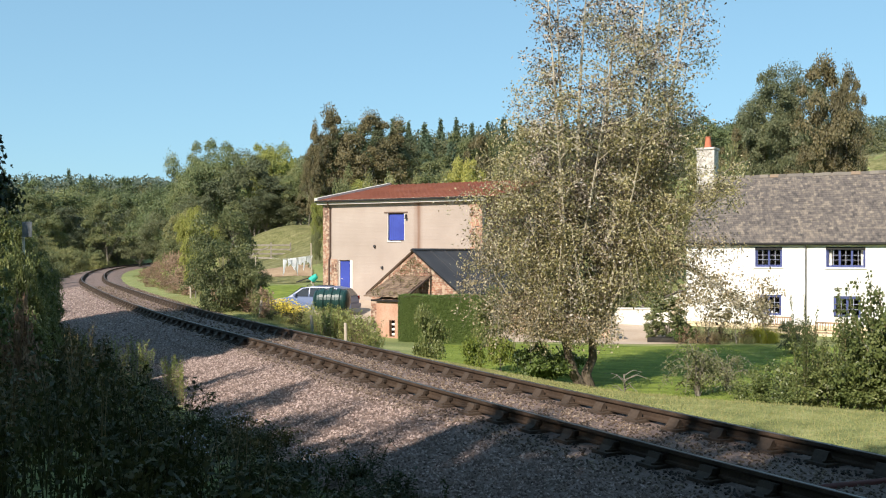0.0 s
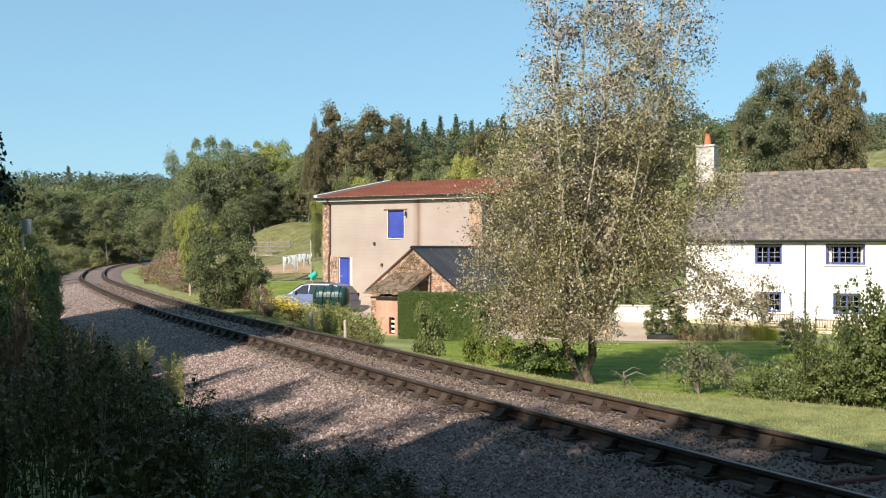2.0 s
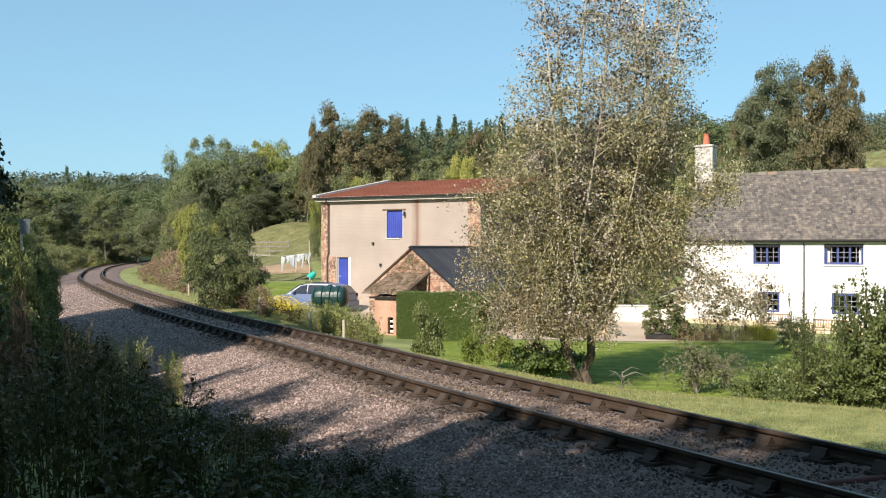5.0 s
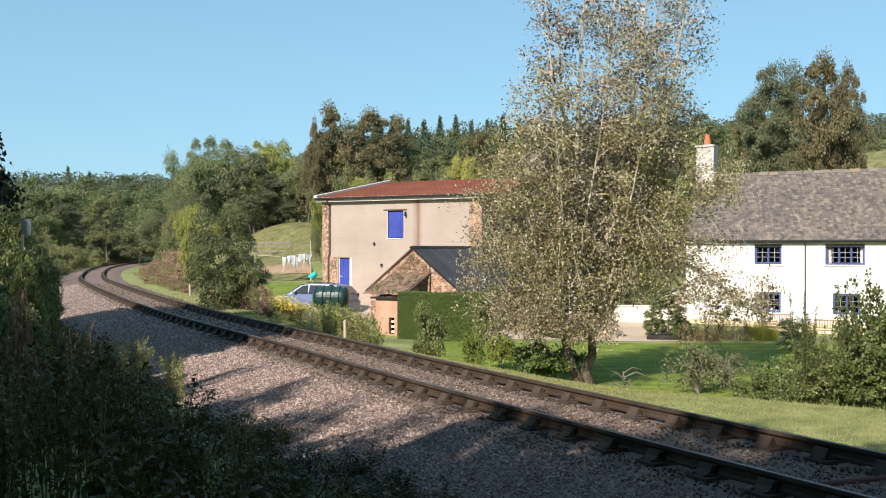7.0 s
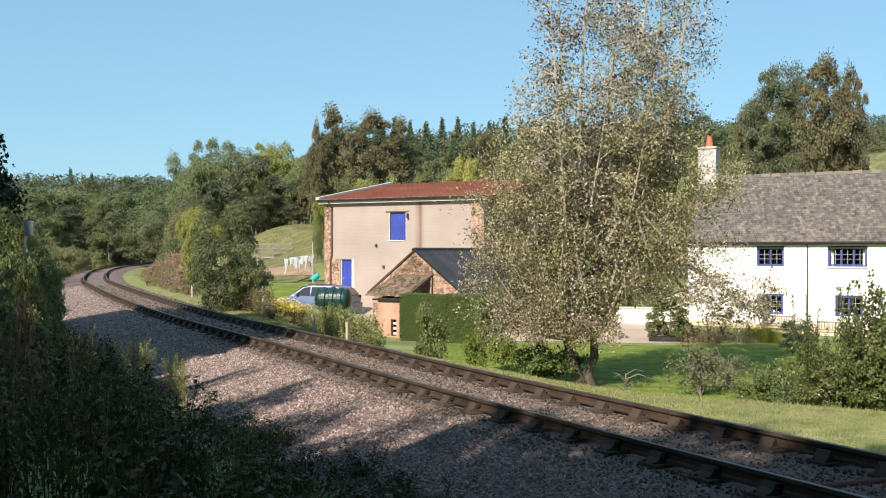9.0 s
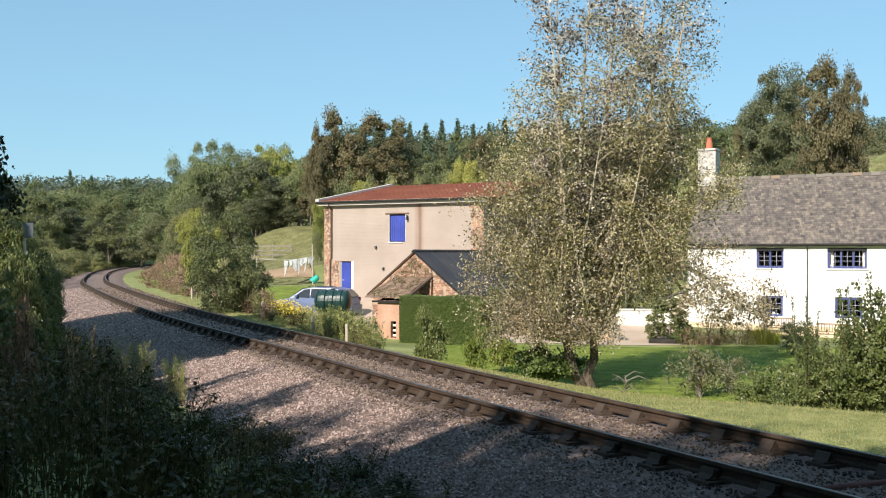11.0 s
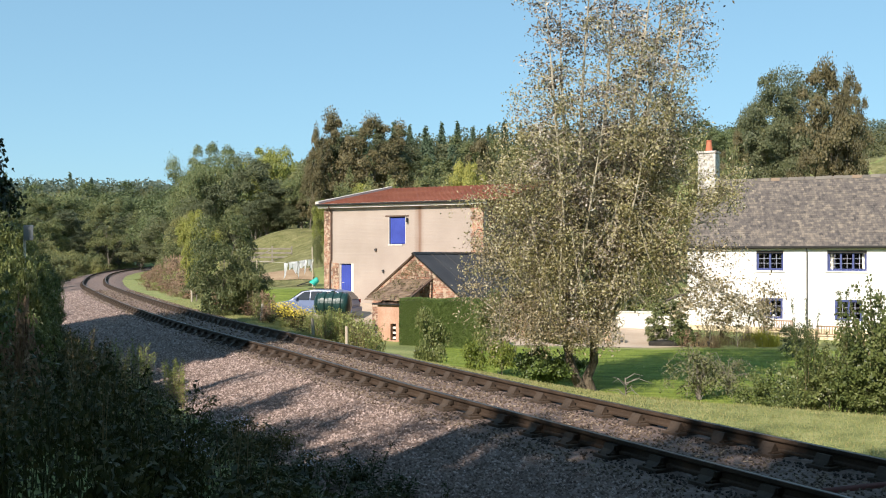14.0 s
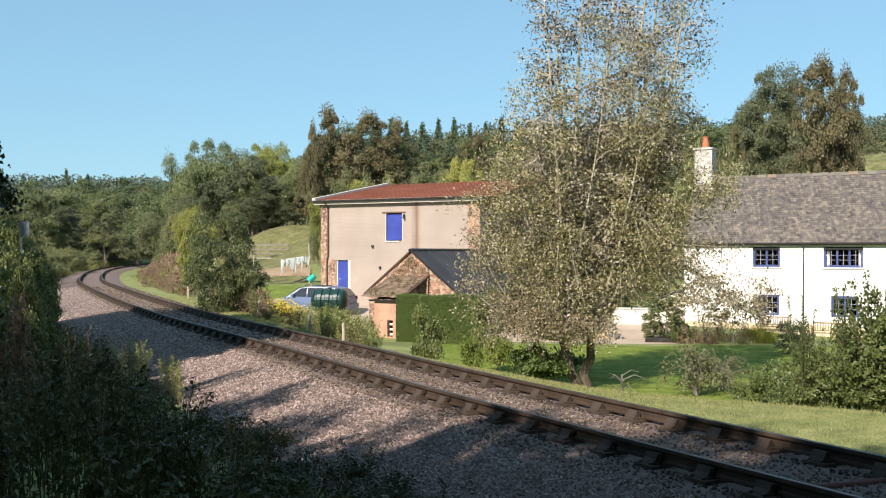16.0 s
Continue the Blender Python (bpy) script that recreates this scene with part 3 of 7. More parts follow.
def brick_mat(name, c1, c2, mortar, dirt=0.4):
    """Brickwork at true size, with noise in the colour and sunk joints."""
    m = bpy.data.materials.new(name)
    m.use_nodes = True
    t = m.node_tree
    b = t.nodes["Principled BSDF"]
    co, mp, br = t.nodes.new("ShaderNodeTexCoord"), t.nodes.new("ShaderNodeMapping"), t.nodes.new("ShaderNodeTexBrick")
    mp.inputs["Rotation"].default_value = (radians(90), 0, 0)
    t.links.new(co.outputs["Object"], mp.inputs[0])
    t.links.new(mp.outputs[0], br.inputs["Vector"])
    br.inputs["Color1"].default_value, br.inputs["Color2"].default_value, br.inputs["Mortar"].default_value = (*c1, 1), (*c2, 1), (*mortar, 1)
    br.inputs["Scale"].default_value, br.inputs["Brick Width"].default_value, br.inputs["Row Height"].default_value = 1.0, 0.225, 0.075
    br.inputs["Mortar Size"].default_value = 0.01
    n = t.nodes.new("ShaderNodeTexNoise")
    n.inputs["Scale"].default_value, n.inputs["Detail"].default_value = 1.7, 6
    t.links.new(co.outputs["Object"], n.inputs["Vector"])
    r = t.nodes.new("ShaderNodeValToRGB")
    r.color_ramp.elements[0].position, r.color_ramp.elements[1].position = 0.35, 0.65
    r.color_ramp.elements[0].color, r.color_ramp.elements[1].color = (1 - dirt, 1 - dirt, 1 - dirt, 1), (1.15, 1.1, 1.05, 1)
    mx = t.nodes.new("ShaderNodeMix")
    mx.data_type, mx.blend_type = 'RGBA', 'MULTIPLY'
    mx.inputs[0].default_value = 1.0
    t.links.new(n.outputs["Fac"], r.inputs[0])
    t.links.new(br.outputs["Color"], mx.inputs[6])
    t.links.new(r.outputs[0], mx.inputs[7])
    n3, r3, m3 = t.nodes.new("ShaderNodeTexNoise"), t.nodes.new("ShaderNodeValToRGB"), t.nodes.new("ShaderNodeMix")
    n3.inputs["Scale"].default_value, n3.inputs["Detail"].default_value = 5.5, 8
    t.links.new(co.outputs["Object"], n3.inputs["Vector"])
    t.links.new(n3.outputs["Fac"], r3.inputs[0])
    r3.color_ramp.elements[0].position, r3.color_ramp.elements[1].position = 0.5, 0.58
    m3.data_type = 'RGBA'
    sc3 = t.nodes.new("ShaderNodeMath")
    sc3.operation = 'MULTIPLY'
    sc3.inputs[1].default_value = 0.8
    t.links.new(r3.outputs[0], sc3.inputs[0])
    t.links.new(sc3.outputs[0], m3.inputs[0])
    t.links.new(mx.outputs[2], m3.inputs[6])
    m3.inputs[7].default_value = (mortar[0] * 1.18, mortar[1] * 1.15, mortar[2] * 1.1, 1)
    t.links.new(m3.outputs[2], b.inputs["Base Color"])
    b.inputs["Roughness"].default_value = 0.9
    bp = t.nodes.new("ShaderNodeBump")
    bp.inputs["Strength"].default_value, bp.inputs["Distance"].default_value = 0.5, 0.008
    bp.invert = True
    t.links.new(br.outputs["Fac"], bp.inputs["Height"])
    t.links.new(bp.outputs[0], b.inputs["Normal"])
    return m


M_BRICK = brick_mat("red_brick", (0.29, 0.12, 0.08), (0.43, 0.235, 0.155), (0.42, 0.335, 0.255), 0.65)
M_PALEBRICK = brick_mat("pale_brick", (0.5, 0.28, 0.18), (0.56, 0.36, 0.25), (0.55, 0.47, 0.38), 0.25)

# ---- barn
B0 = (-6.65, 56.7)
BL, BD, BZ, BE = 9.95, 7.2, -1.3, 4.62
barn = thing("barn", pose(*B0, 0, 0, 0, TURN), "two-storey beige rendered barn with red sheet roof and blue doors", "barn")
DOOR_B, HATCH = (1.04, 1.87, -0.66, 1.38), (4.25, 5.32, 2.43, 3.91)
part("front_wall", pierced_wall([0, BL], [BZ, BE], 0.4, [DOOR_B, HATCH]), M_RENDER, barn, "beige painted render over brick")
part("side_wall", prism(bmesh.new(), [(0.4, BZ), (BD, BZ), (BD, BE + 1.12), (0.4, BE + 0.06)], 0.0, 0.4, 0), M_BRICK, barn)
part("side_wall", prism(bmesh.new(), [(0.4, BZ), (BD, BZ), (BD, BE + 1.12), (0.4, BE + 0.06)], BL - 0.4, BL, 0), M_BRICK, barn)
part("back_wall", boxed(0.4, BL - 0.4, BD - 0.4, BD, BZ, BE + 1.05), M_BRICK, barn)
# sheet roof: shallow slope with low ribs
slope = math.atan2(1.22, BD)
bm = bmesh.new()
out = []
x = -0.3
while x < BL + 0.75:
    out += [(x, 0.0), (x + 0.28, 0.0), (x + 0.3, 0.035), (x + 0.34, 0.035), (x + 0.36, 0.0)]
    x += 0.36
prof_top = out
bot = [(p[0], p[1] - 0.03) for p in reversed(out)]
prism(bm, prof_top + bot, -0.3, BD / math.cos(slope) + 0.15)
bmesh.ops.transform(bm, matrix=pose(0, 0, BE + 0.12, math.degrees(slope), 0, 0), verts=bm.verts)
part("roof", bm, M_REDROOF, barn, "red-painted ribbed sheet roof")
bm = boxed(-0.38, -0.16, -0.34, BD / math.cos(slope) + 0.15, -0.08, 0.13, m=pose(0, 0, BE + 0.12, math.degrees(slope), 0, 0))
part("verge_board", bm, M_CREAM, barn, "white-painted verge board")
bm = bmesh.new()
prism(bm, [(-0.42, BE + 0.06), (-0.3, BE + 0.06), (-0.3, BE - 0.02), (-0.33, BE - 0.05), (-0.39, BE - 0.05), (-0.42, BE - 0.02)], -0.3, BL + 0.4, 0)
part("gutter", bm, M_GUTTER, barn, "dark brown eaves gutter")
part("fascia", boxed(-0.28, BL + 0.3, -0.26, -0.22, BE - 0.17, BE + 0.08), M_CREAM, barn)
part("soffit", boxed(-0.05, BL + 0.05, -0.22, 0.0, BE - 0.06, BE - 0.02), M_CREAM, barn)
bm = tube(bmesh.new(), [(0.5, -0.34, BE - 0.05), (0.5, -0.3, BE - 0.2), (0.5, -0.07, BE - 0.42), (0.5, -0.07, 1.6), (0.42, -0.07, 1.4), (0.42, -0.07, BZ)], 0.045, 8)
part("downpipe", bm, M_BROWNPIPE, barn, "brown rainwater downpipe")
# brick corners: courses of alternating length, proud of the render
for side, (xa, w) in (("l", (0.0, 0.42)), ("r", (BL, 0.62))):
    bm = bmesh.new()
    z, kk = BZ, 0
    while z < BE - 0.1:
        ww = w + (0.0 if kk % 2 else 0.1) + random.uniform(-0.03, 0.03)
        h = 0.225
        x0, x1 = (xa - 0.01, xa + ww) if side == "l" else (xa - ww, xa + 0.01)
        box(bm, x0, x1, -0.022 - random.uniform(0, 0.006), 0.02, z, min(z + h, BE - 0.07))
        z += h
        kk += 1
    part("brick_quoin", bm, M_BRICK, barn, "exposed brick corner")
part("brick_panel", boxed(0.56, 0.97, -0.016, 0.02, -0.75, 1.42), M_BRICK, barn, "bare patch of red brick beside the door")
dd = part("door", boxed(DOOR_B[0] + 0.05, DOOR_B[1] - 0.06, 0.142, 0.165, DOOR_B[2], DOOR_B[3] - 0.05), M_BLUE, barn, "blue-painted boarded door")
for a in range(6):
    part("board", boxed(DOOR_B[0] + 0.05 + a * 0.122, DOOR_B[0] + 0.165 + a * 0.122, 0.1, 0.14, DOOR_B[2], DOOR_B[3] - 0.05, bevel=0.006), M_BLUE, dd)
part("door_handle", boxed(DOOR_B[0] + 0.1, DOOR_B[0] + 0.22, 0.06, 0.1, 0.33, 0.36, bevel=0.006), M_CREAM, dd, "pale lever handle")
bm = bmesh.new()
box(bm, DOOR_B[0], DOOR_B[0] + 0.05, 0.06, 0.16, DOOR_B[2], DOOR_B[3])
box(bm, DOOR_B[1] - 0.06, DOOR_B[1] + 0.1, -0.012, 0.16, DOOR_B[2], DOOR_B[3])
part("door_frame", bm, M_CREAM, barn, "white-painted door surround")
hh_ = part("loading_hatch", boxed(HATCH[0] + 0.05, HATCH[1] - 0.03, 0.122, 0.145, HATCH[2] + 0.03, HATCH[3] - 0.05), M_BLUE, barn, "blue boarded loading hatch on the upper floor")
for a in range(8):
    part("board", boxed(HATCH[0] + 0.05 + a * 0.123, HATCH[0] + 0.168 + a * 0.123, 0.08, 0.12, HATCH[2] + 0.03, HATCH[3] - 0.05, bevel=0.005), M_BLUE, hh_)
part("hatch_jamb", boxed(HATCH[0], HATCH[0] + 0.03, -0.012, 0.14, HATCH[2], HATCH[3]), M_CREAM, barn)
part("hatch_jamb", boxed(HATCH[1] - 0.03, HATCH[1], -0.012, 0.14, HATCH[2], HATCH[3]), M_CREAM, barn)
part("hatch_sill", boxed(HATCH[0] - 0.03, HATCH[1] - 0.2, -0.04, 0.1, HATCH[2] - 0.07, HATCH[2], bevel=0.01), M_CREAM, barn, "white-painted sill")
part("lintel", boxed(HATCH[0] - 0.22, HATCH[1] + 0.18, -0.03, 0.1, HATCH[3], HATCH[3] + 0.07), M_BROWNPIPE, barn, "thin timber lintel")
part("wall_light", tube(bmesh.new(), [(HATCH[1] + 0.12, 0.0, 3.8), (HATCH[1] + 0.12, -0.1, 3.82), (HATCH[1] + 0.12, -0.12, 3.6)], [0.03, 0.045, 0.06], 8), M_GUTTER, barn, "dark bulkhead light")
for hx, hz in ((3.42, 2.15), (3.9, 1.0)):
    part("vent_cowl", tube(bmesh.new(), [(hx, 0.02, hz), (hx, -0.05, hz), (hx + 0.03, -0.08, hz - 0.08)], [0.075, 0.075, 0.05], 10), M_GUTTER, barn, "black wall vent")

# ---- shed
S0 = (-1.3, 45.8)
SW, SL, SB, SE, SR = 2.3, 7.2, -2.35, 0.03, 1.86
shed = thing("brick_shed", pose(*S0, 0, 0, 0, TURN), "small red brick outhouse with gable end and dark felt roof", "shed")
part("gable_wall", prism(bmesh.new(), [(-SW, SB), (SW, SB), (SW, SE), (0, SR - 0.06), (-SW, SE)], 0.0, 0.3), M_BRICK, shed, "weathered red brick gable with patched mortar")
part("side_wall", boxed(-SW, -SW + 0.3, 0.3, SL, SB, SE), M_BRICK, shed)
part("side_wall", boxed(SW - 0.3, SW, 0.3, SL, SB, SE), M_BRICK, shed)
part("back_wall", prism(bmesh.new(), [(-SW + 0.3, SB), (SW - 0.3, SB), (SW - 0.3, SE), (0, SR - 0.3), (-SW + 0.3, SE)], SL - 0.3, SL), M_BRICK, shed)
bm = prism(bmesh.new(), [(0, SR + 0.02), (SW + 0.25, SE - 0.17), (SW + 0.25, SE - 0.09), (0, SR + 0.1)], -0.14, SL + 0.15)
part("roof_slope", bm, M_DARKROOF, shed, "dark grey felted roof slope")
bm = prism(bmesh.new(), [(0, SR + 0.02), (0, SR + 0.1), (-SW - 0.25, SE - 0.09), (-SW - 0.25, SE - 0.17)], -0.04, SL + 0.15)
part("roof_slope", bm, M_TILE, shed, "old tiled roof slope")
bm = bmesh.new()
for yy in (1.3, 2.6, 3.9, 5.2, 6.5):
    prism(bm, [(0.05, SR + 0.06), (SW + 0.24, SE - 0.1), (SW + 0.24, SE - 0.075), (0.05, SR + 0.095)], yy, yy + 0.05)
part("roof_batten", bm, M_DARKROOF, shed)
part("ridge_cap", prism(bmesh.new(), [(-0.1, SR + 0.03), (0, SR + 0.1), (0.1, SR + 0.03), (0.11, SR + 0.06), (0, SR + 0.14), (-0.11, SR + 0.06)], -0.16, SL + 0.16), M_GUTTER, shed)
bm = prism(bmesh.new(), [(0, SR + 0.1), (SW + 0.26, SE - 0.09), (SW + 0.26, SE - 0.15), (0, SR + 0.03)], -0.17, -0.13)
part("bargeboard", bm, M_GUTTER, shed, "dark bargeboard")
bm = prism(bmesh.new(), [(0, SR + 0.1), (0, SR + 0.06), (-SW - 0.26, SE - 0.12), (-SW - 0.26, SE - 0.09)], -0.07, -0.042)
part("bargeboard", bm, M_BROWNPIPE, shed)
# lean-to in front of the gable with a tiled pent roof
lean = thing("lean_to", pose(S0[0], S0[1], 0, 0, 0, TURN), "low brick lean-to with old tiled pent roof against the gable", "lean-to")
LX0, LX1, LY = -0.83, 0.28, -1.8
part("front_wall", pierced_wall([LX0, LX1], [-2.5, -0.22], 0.22, [(-0.16, 0.12, -1.85, -1.13)]), mat("faded_pink_render", [(0.36, 0.185, 0.12), (0.46, 0.275, 0.19), (0.52, 0.37, 0.28)], 1.6, 14.0, 0.9, 0.5, depth=0.02), lean, "faded pink render over brick").matrix_basis = pose(0, LY, 0)
part("side_wall", prism(bmesh.new(), [(LY + 0.22, -2.5), (-0.002, -2.5), (-0.002, 0.62), (LY + 0.22, -0.22)], LX0, LX0 + 0.2, 0), M_BRICK, lean)
part("side_wall", prism(bmesh.new(), [(LY + 0.22, -2.5), (-0.002, -2.5), (-0.002, 0.62), (LY + 0.22, -0.22)], LX1 - 0.2, LX1, 0), M_BRICK, lean)
# near-black sheet paints the shade inside the niche
part("niche_back", boxed(LX0 + 0.2, LX1 - 0.2, LY + 0.5, LY + 0.55, -2.5, -0.4), M_UNLIT, lean)
for a in range(3):
    part("shelf_item", boxed(-0.11, 0.07, LY + 0.1, LY + 0.22, -1.8 + a * 0.22, -1.7 + a * 0.22, bevel=0.02), M_CREAM, lean, "pale small object in the niche")
bm = bmesh.new()
for r_ in range(10):
    f0, f1 = r_ / 10, (r_ + 1.25) / 10
    y0, y1 = LY - 0.18 + f0 * 1.95, LY - 0.18 + f1 * 1.95
    lo_, hi_ = -1.4 + 0.45 * f0, 0.62 + 0.2 * f0
    nt = max(1, round((hi_ - lo_) / 0.17))
    for c_ in range(nt):
        x0 = lo_ + (hi_ - lo_) * c_ / nt + random.uniform(-0.03, 0.03)
        z0, z1 = -0.14 + f0 * 0.9, -0.14 + min(f1, 1.0) * 0.9
        zz = random.uniform(0, 0.045)
        prism(bm, [(y0, z0 + zz), (min(y1, -0.01), z1), (min(y1, -0.01), z1 + 0.02), (y0, z0 + 0.03 + zz)], x0, x0 + (hi_ - lo_) / nt - 0.008, 0)
part("tile_roof", bm, M_TILE, lean, "mossy brown clay tiles")
part("verge_timber", boxed(0.0, 0.09, 0.0, 2.15, -0.05, 0.03, m=pose(0.68, LY - 0.16, -0.12, math.degrees(math.atan2(0.9, 1.95)), 0, -5)), M_BROWNPIPE, lean, "dark slanting verge timber")
part("eaves_beam", boxed(-1.05, 1.2, LY - 0.12, LY + 0.0, -0.32, -0.24), M_GUTTER, lean)

M_CHIM = mat("limewashed_stone", [(0.11, 0.095, 0.08), (0.33, 0.30, 0.26), (0.58, 0.55, 0.50), (0.66, 0.63, 0.58)], 6.0, 22.0, 0.95, 0.6, depth=0.03)
# ---- cottage
H0 = (12.58, 52.5)
HL, HD, HB, HE, HR = 15.0, 6.8, -2.6, 2.5, 5.85
cottage = thing("cottage", pose(*H0, 0, 0, 0, TURN), "long two-storey whitewashed cottage with slate roof and blue windows", "house")
WINS = [(3.47, 4.78, 1.09, 2.05, 2), (6.82, 8.6, 1.09, 2.05, 3), (3.5, 4.74, -1.29, -0.28, 2), (7.16, 8.4, -1.29, -0.28, 2), (11.0, 12.6, 1.09, 2.05, 3)]
part("front_wall", pierced_wall([0, HL], [HB, HE - 0.2], 0.45, [w[:4] for w in WINS]), M_WHITE, cottage, "uneven whitewashed wall")
for xa, xb in ((0.0, 0.45), (HL - 0.45, HL)):
    part("gable_wall", prism(bmesh.new(), [(0.45, HB), (HD, HB), (HD, HE), (HD / 2, HR - 0.12), (0.45, HE + 0.22)], xa, xb, 0), M_WHITE, cottage)
part("back_wall", boxed(0.45, HL - 0.45, HD - 0.45, HD, HB, HE), M_WHITE, cottage)
part("plinth", boxed(-0.006, HL, -0.012, 0.0, HB, -1.72), mat("ochre_limewash", [(0.55, 0.42, 0.24), (0.66, 0.54, 0.36), (0.74, 0.66, 0.5)], 1.2, 12.0, 0.9, 0.3), cottage, "stained ochre limewash at the foot of the wall")
# floor and wall coloured near-black for the darkness behind the panes
part("inner_floor", boxed(0.45, HL - 0.45, 0.45, HD - 0.45, -0.2, 0.0), M_UNLIT, cottage)
part("inner_wall", boxed(0.45, HL - 0.45, 2.2, 2.3, HB, HE), M_UNLIT, cottage)
for x0, x1, z0, z1, n in WINS:
    w = part("window", boxed(x0, x1, 0.13, 0.138, z0, z1), clear_glass(), cottage, "dark reflecting panes in blue casements")
    w.visible_shadow = False
    part("window_frame", pierced_wall([x0, x1], [z0, z1], 0.1, [(x0 + 0.05, x1 - 0.05, z0 + 0.06, z1 - 0.07)]), M_BLUEFRAME, w, "blue painted frame", at=pose(0, 0.05, 0))
    lw = (x1 - x0 - 0.12) / n
    for a in range(n):
        l0, l1 = x0 + 0.06 + a * lw, x0 + 0.06 + (a + 1) * lw
        ring = pierced_wall([l0 + 0.004, l1 - 0.004], [z0 + 0.07, z1 - 0.08], 0.05, [(l0 + 0.045, l1 - 0.045, z0 + 0.11, z1 - 0.12)])
        cs = part("casement", ring, M_BLUEFRAME, w, "blue painted casement", at=pose(0, 0.075, 0))
        part("glazing_bar", boxed((l0 + l1) / 2 - 0.01, (l0 + l1) / 2 + 0.01, 0.085, 0.12, z0 + 0.125, z1 - 0.135), M_BARPAINT, w, "pale glazing bar")
        for q in (1, 2):
            zc = z0 + 0.13 + (z1 - z0 - 0.27) * q / 3
            part("glazing_bar", boxed(l0 + 0.06, l1 - 0.06, 0.09, 0.118, zc - 0.009, zc + 0.009), M_BARPAINT, w, "pale glazing bar")
    # black strip stands in for the eaves shade on upper windows
    if z0 > 0:
        part("lintel", boxed(x0 + 0.002, x1 - 0.002, -0.012, 0.045, z1 - 0.1, z1 + 0.03, bevel=0.006), M_GUTTER, cottage, "dark strip painting the eaves shade across the window head")
    if n == 3:
        for c0 in (x0 + 0.1, x1 - 0.24):
            part("curtain", prism(bmesh.new(), [(c0, 0.3), (c0 + 0.03, 0.25), (c0 + 0.07, 0.3), (c0 + 0.1, 0.25), (c0 + 0.14, 0.3), (c0 + 0.14, 0.31), (c0, 0.31)], z0 + 0.05, z1, 2), M_CREAM, w, "white curtain")
    elif z0 < 0:
        for c0, hh in ((x0 + 0.2, 0.16), (x0 + 0.75, 0.2), (x0 + 0.95, 0.12)):
            part("ornament", tube(bmesh.new(), [(c0, 0.28, z0 + 0.02), (c0, 0.28, z0 + hh * 0.4), (c0, 0.28, z0 + hh)], [0.05, 0.07, 0.04], 10), M_CREAM, w, "small white ornament on the sill")
    part("window_sill", boxed(x0 - 0.08, x1 + 0.08, -0.06, 0.12, z0 - 0.07, z0, bevel=0.01), M_WHITE, w)
OV, EZ = 0.12, HE - 0.15
pitch = math.atan2(HR - EZ, HD / 2)
for side in (0, 1):
    o = [(HD / 2, HR - 0.02), (-OV, EZ - OV * math.tan(pitch) - 0.02), (-OV, EZ - OV * math.tan(pitch) + 0.04), (HD / 2, HR + 0.04)]
    if side:
        o = [(HD - p[0], p[1]) for p in reversed(o)]
    part("roof_slope", prism(bmesh.new(), o, -0.12, HL + 0.12, 0), M_SLATE, cottage, "grey slate roof")
bm = prism(bmesh.new(), [(-0.25, HE - 0.2), (-0.13, HE - 0.2), (-0.13, HE - 0.28), (-0.16, HE - 0.33), (-0.22, HE - 0.33), (-0.25, HE - 0.28)], -0.15, HL + 0.1, 0)
part("gutter", bm, M_GUTTER, cottage, "black eaves gutter")
part("fascia", boxed(0, HL, -0.125, -0.002, HE - 0.3, HE - 0.21), M_GUTTER, cottage, "dark eaves board")
part("downpipe", tube(bmesh.new(), [(5.9, -0.19, HE - 0.3), (5.9, -0.17, HE - 0.38), (5.9, -0.06, HE - 0.46), (5.9, -0.06, HB)], 0.032, 8), M_LEAD, cottage, "brown rainwater downpipe")
M_RIDGE = mat("lichened_ridge", [(0.086, 0.076, 0.065), (0.144, 0.126, 0.108), (0.187, 0.166, 0.137), (0.302, 0.173, 0.086)], 1.6, 14.0, 0.9, 0.4, obrand=0.6)
ridge_bm = prism(bmesh.new(), [(HD / 2 - 0.18, HR - 0.09), (HD / 2 - 0.06, HR + 0.08), (HD / 2 + 0.06, HR + 0.08), (HD / 2 + 0.18, HR - 0.09), (HD / 2 + 0.16, HR - 0.1), (HD / 2, HR + 0.02), (HD / 2 - 0.16, HR - 0.1)], 0.0, 0.44, 0)
ridge_me = part("ridge_tile", ridge_bm, M_RIDGE, cottage, at=pose(-0.14, 0, 0)).data
for a in range(1, 34):
    part("ridge_tile", ridge_me, None, cottage, at=pose(-0.14 + a * 0.45, random.uniform(-0.008, 0.008), random.uniform(-0.012, 0.012), 0, random.uniform(-0.6, 0.6), 0))
ch = part("chimney", boxed(-0.28, 0.68, HD / 2 - 0.45, HD / 2 + 0.45, HB, 7.36, bevel=0.03), M_CHIM, cottage, "whitewashed stone chimney stack")
part("chimney_cap", boxed(-0.34, 0.74, HD / 2 - 0.51, HD / 2 + 0.51, 7.36, 7.48, bevel=0.03), M_CHIM, ch)
part("chimney_pot", tube(bmesh.new(), [(0.22, HD / 2, 7.48), (0.22, HD / 2, 7.58), (0.22, HD / 2, 8.0), (0.22, HD / 2, 8.08), (0.22, HD / 2, 8.1)], [0.2, 0.19, 0.13, 0.15, 0.13], 14), M_TERRA, ch, "red clay chimney pot")
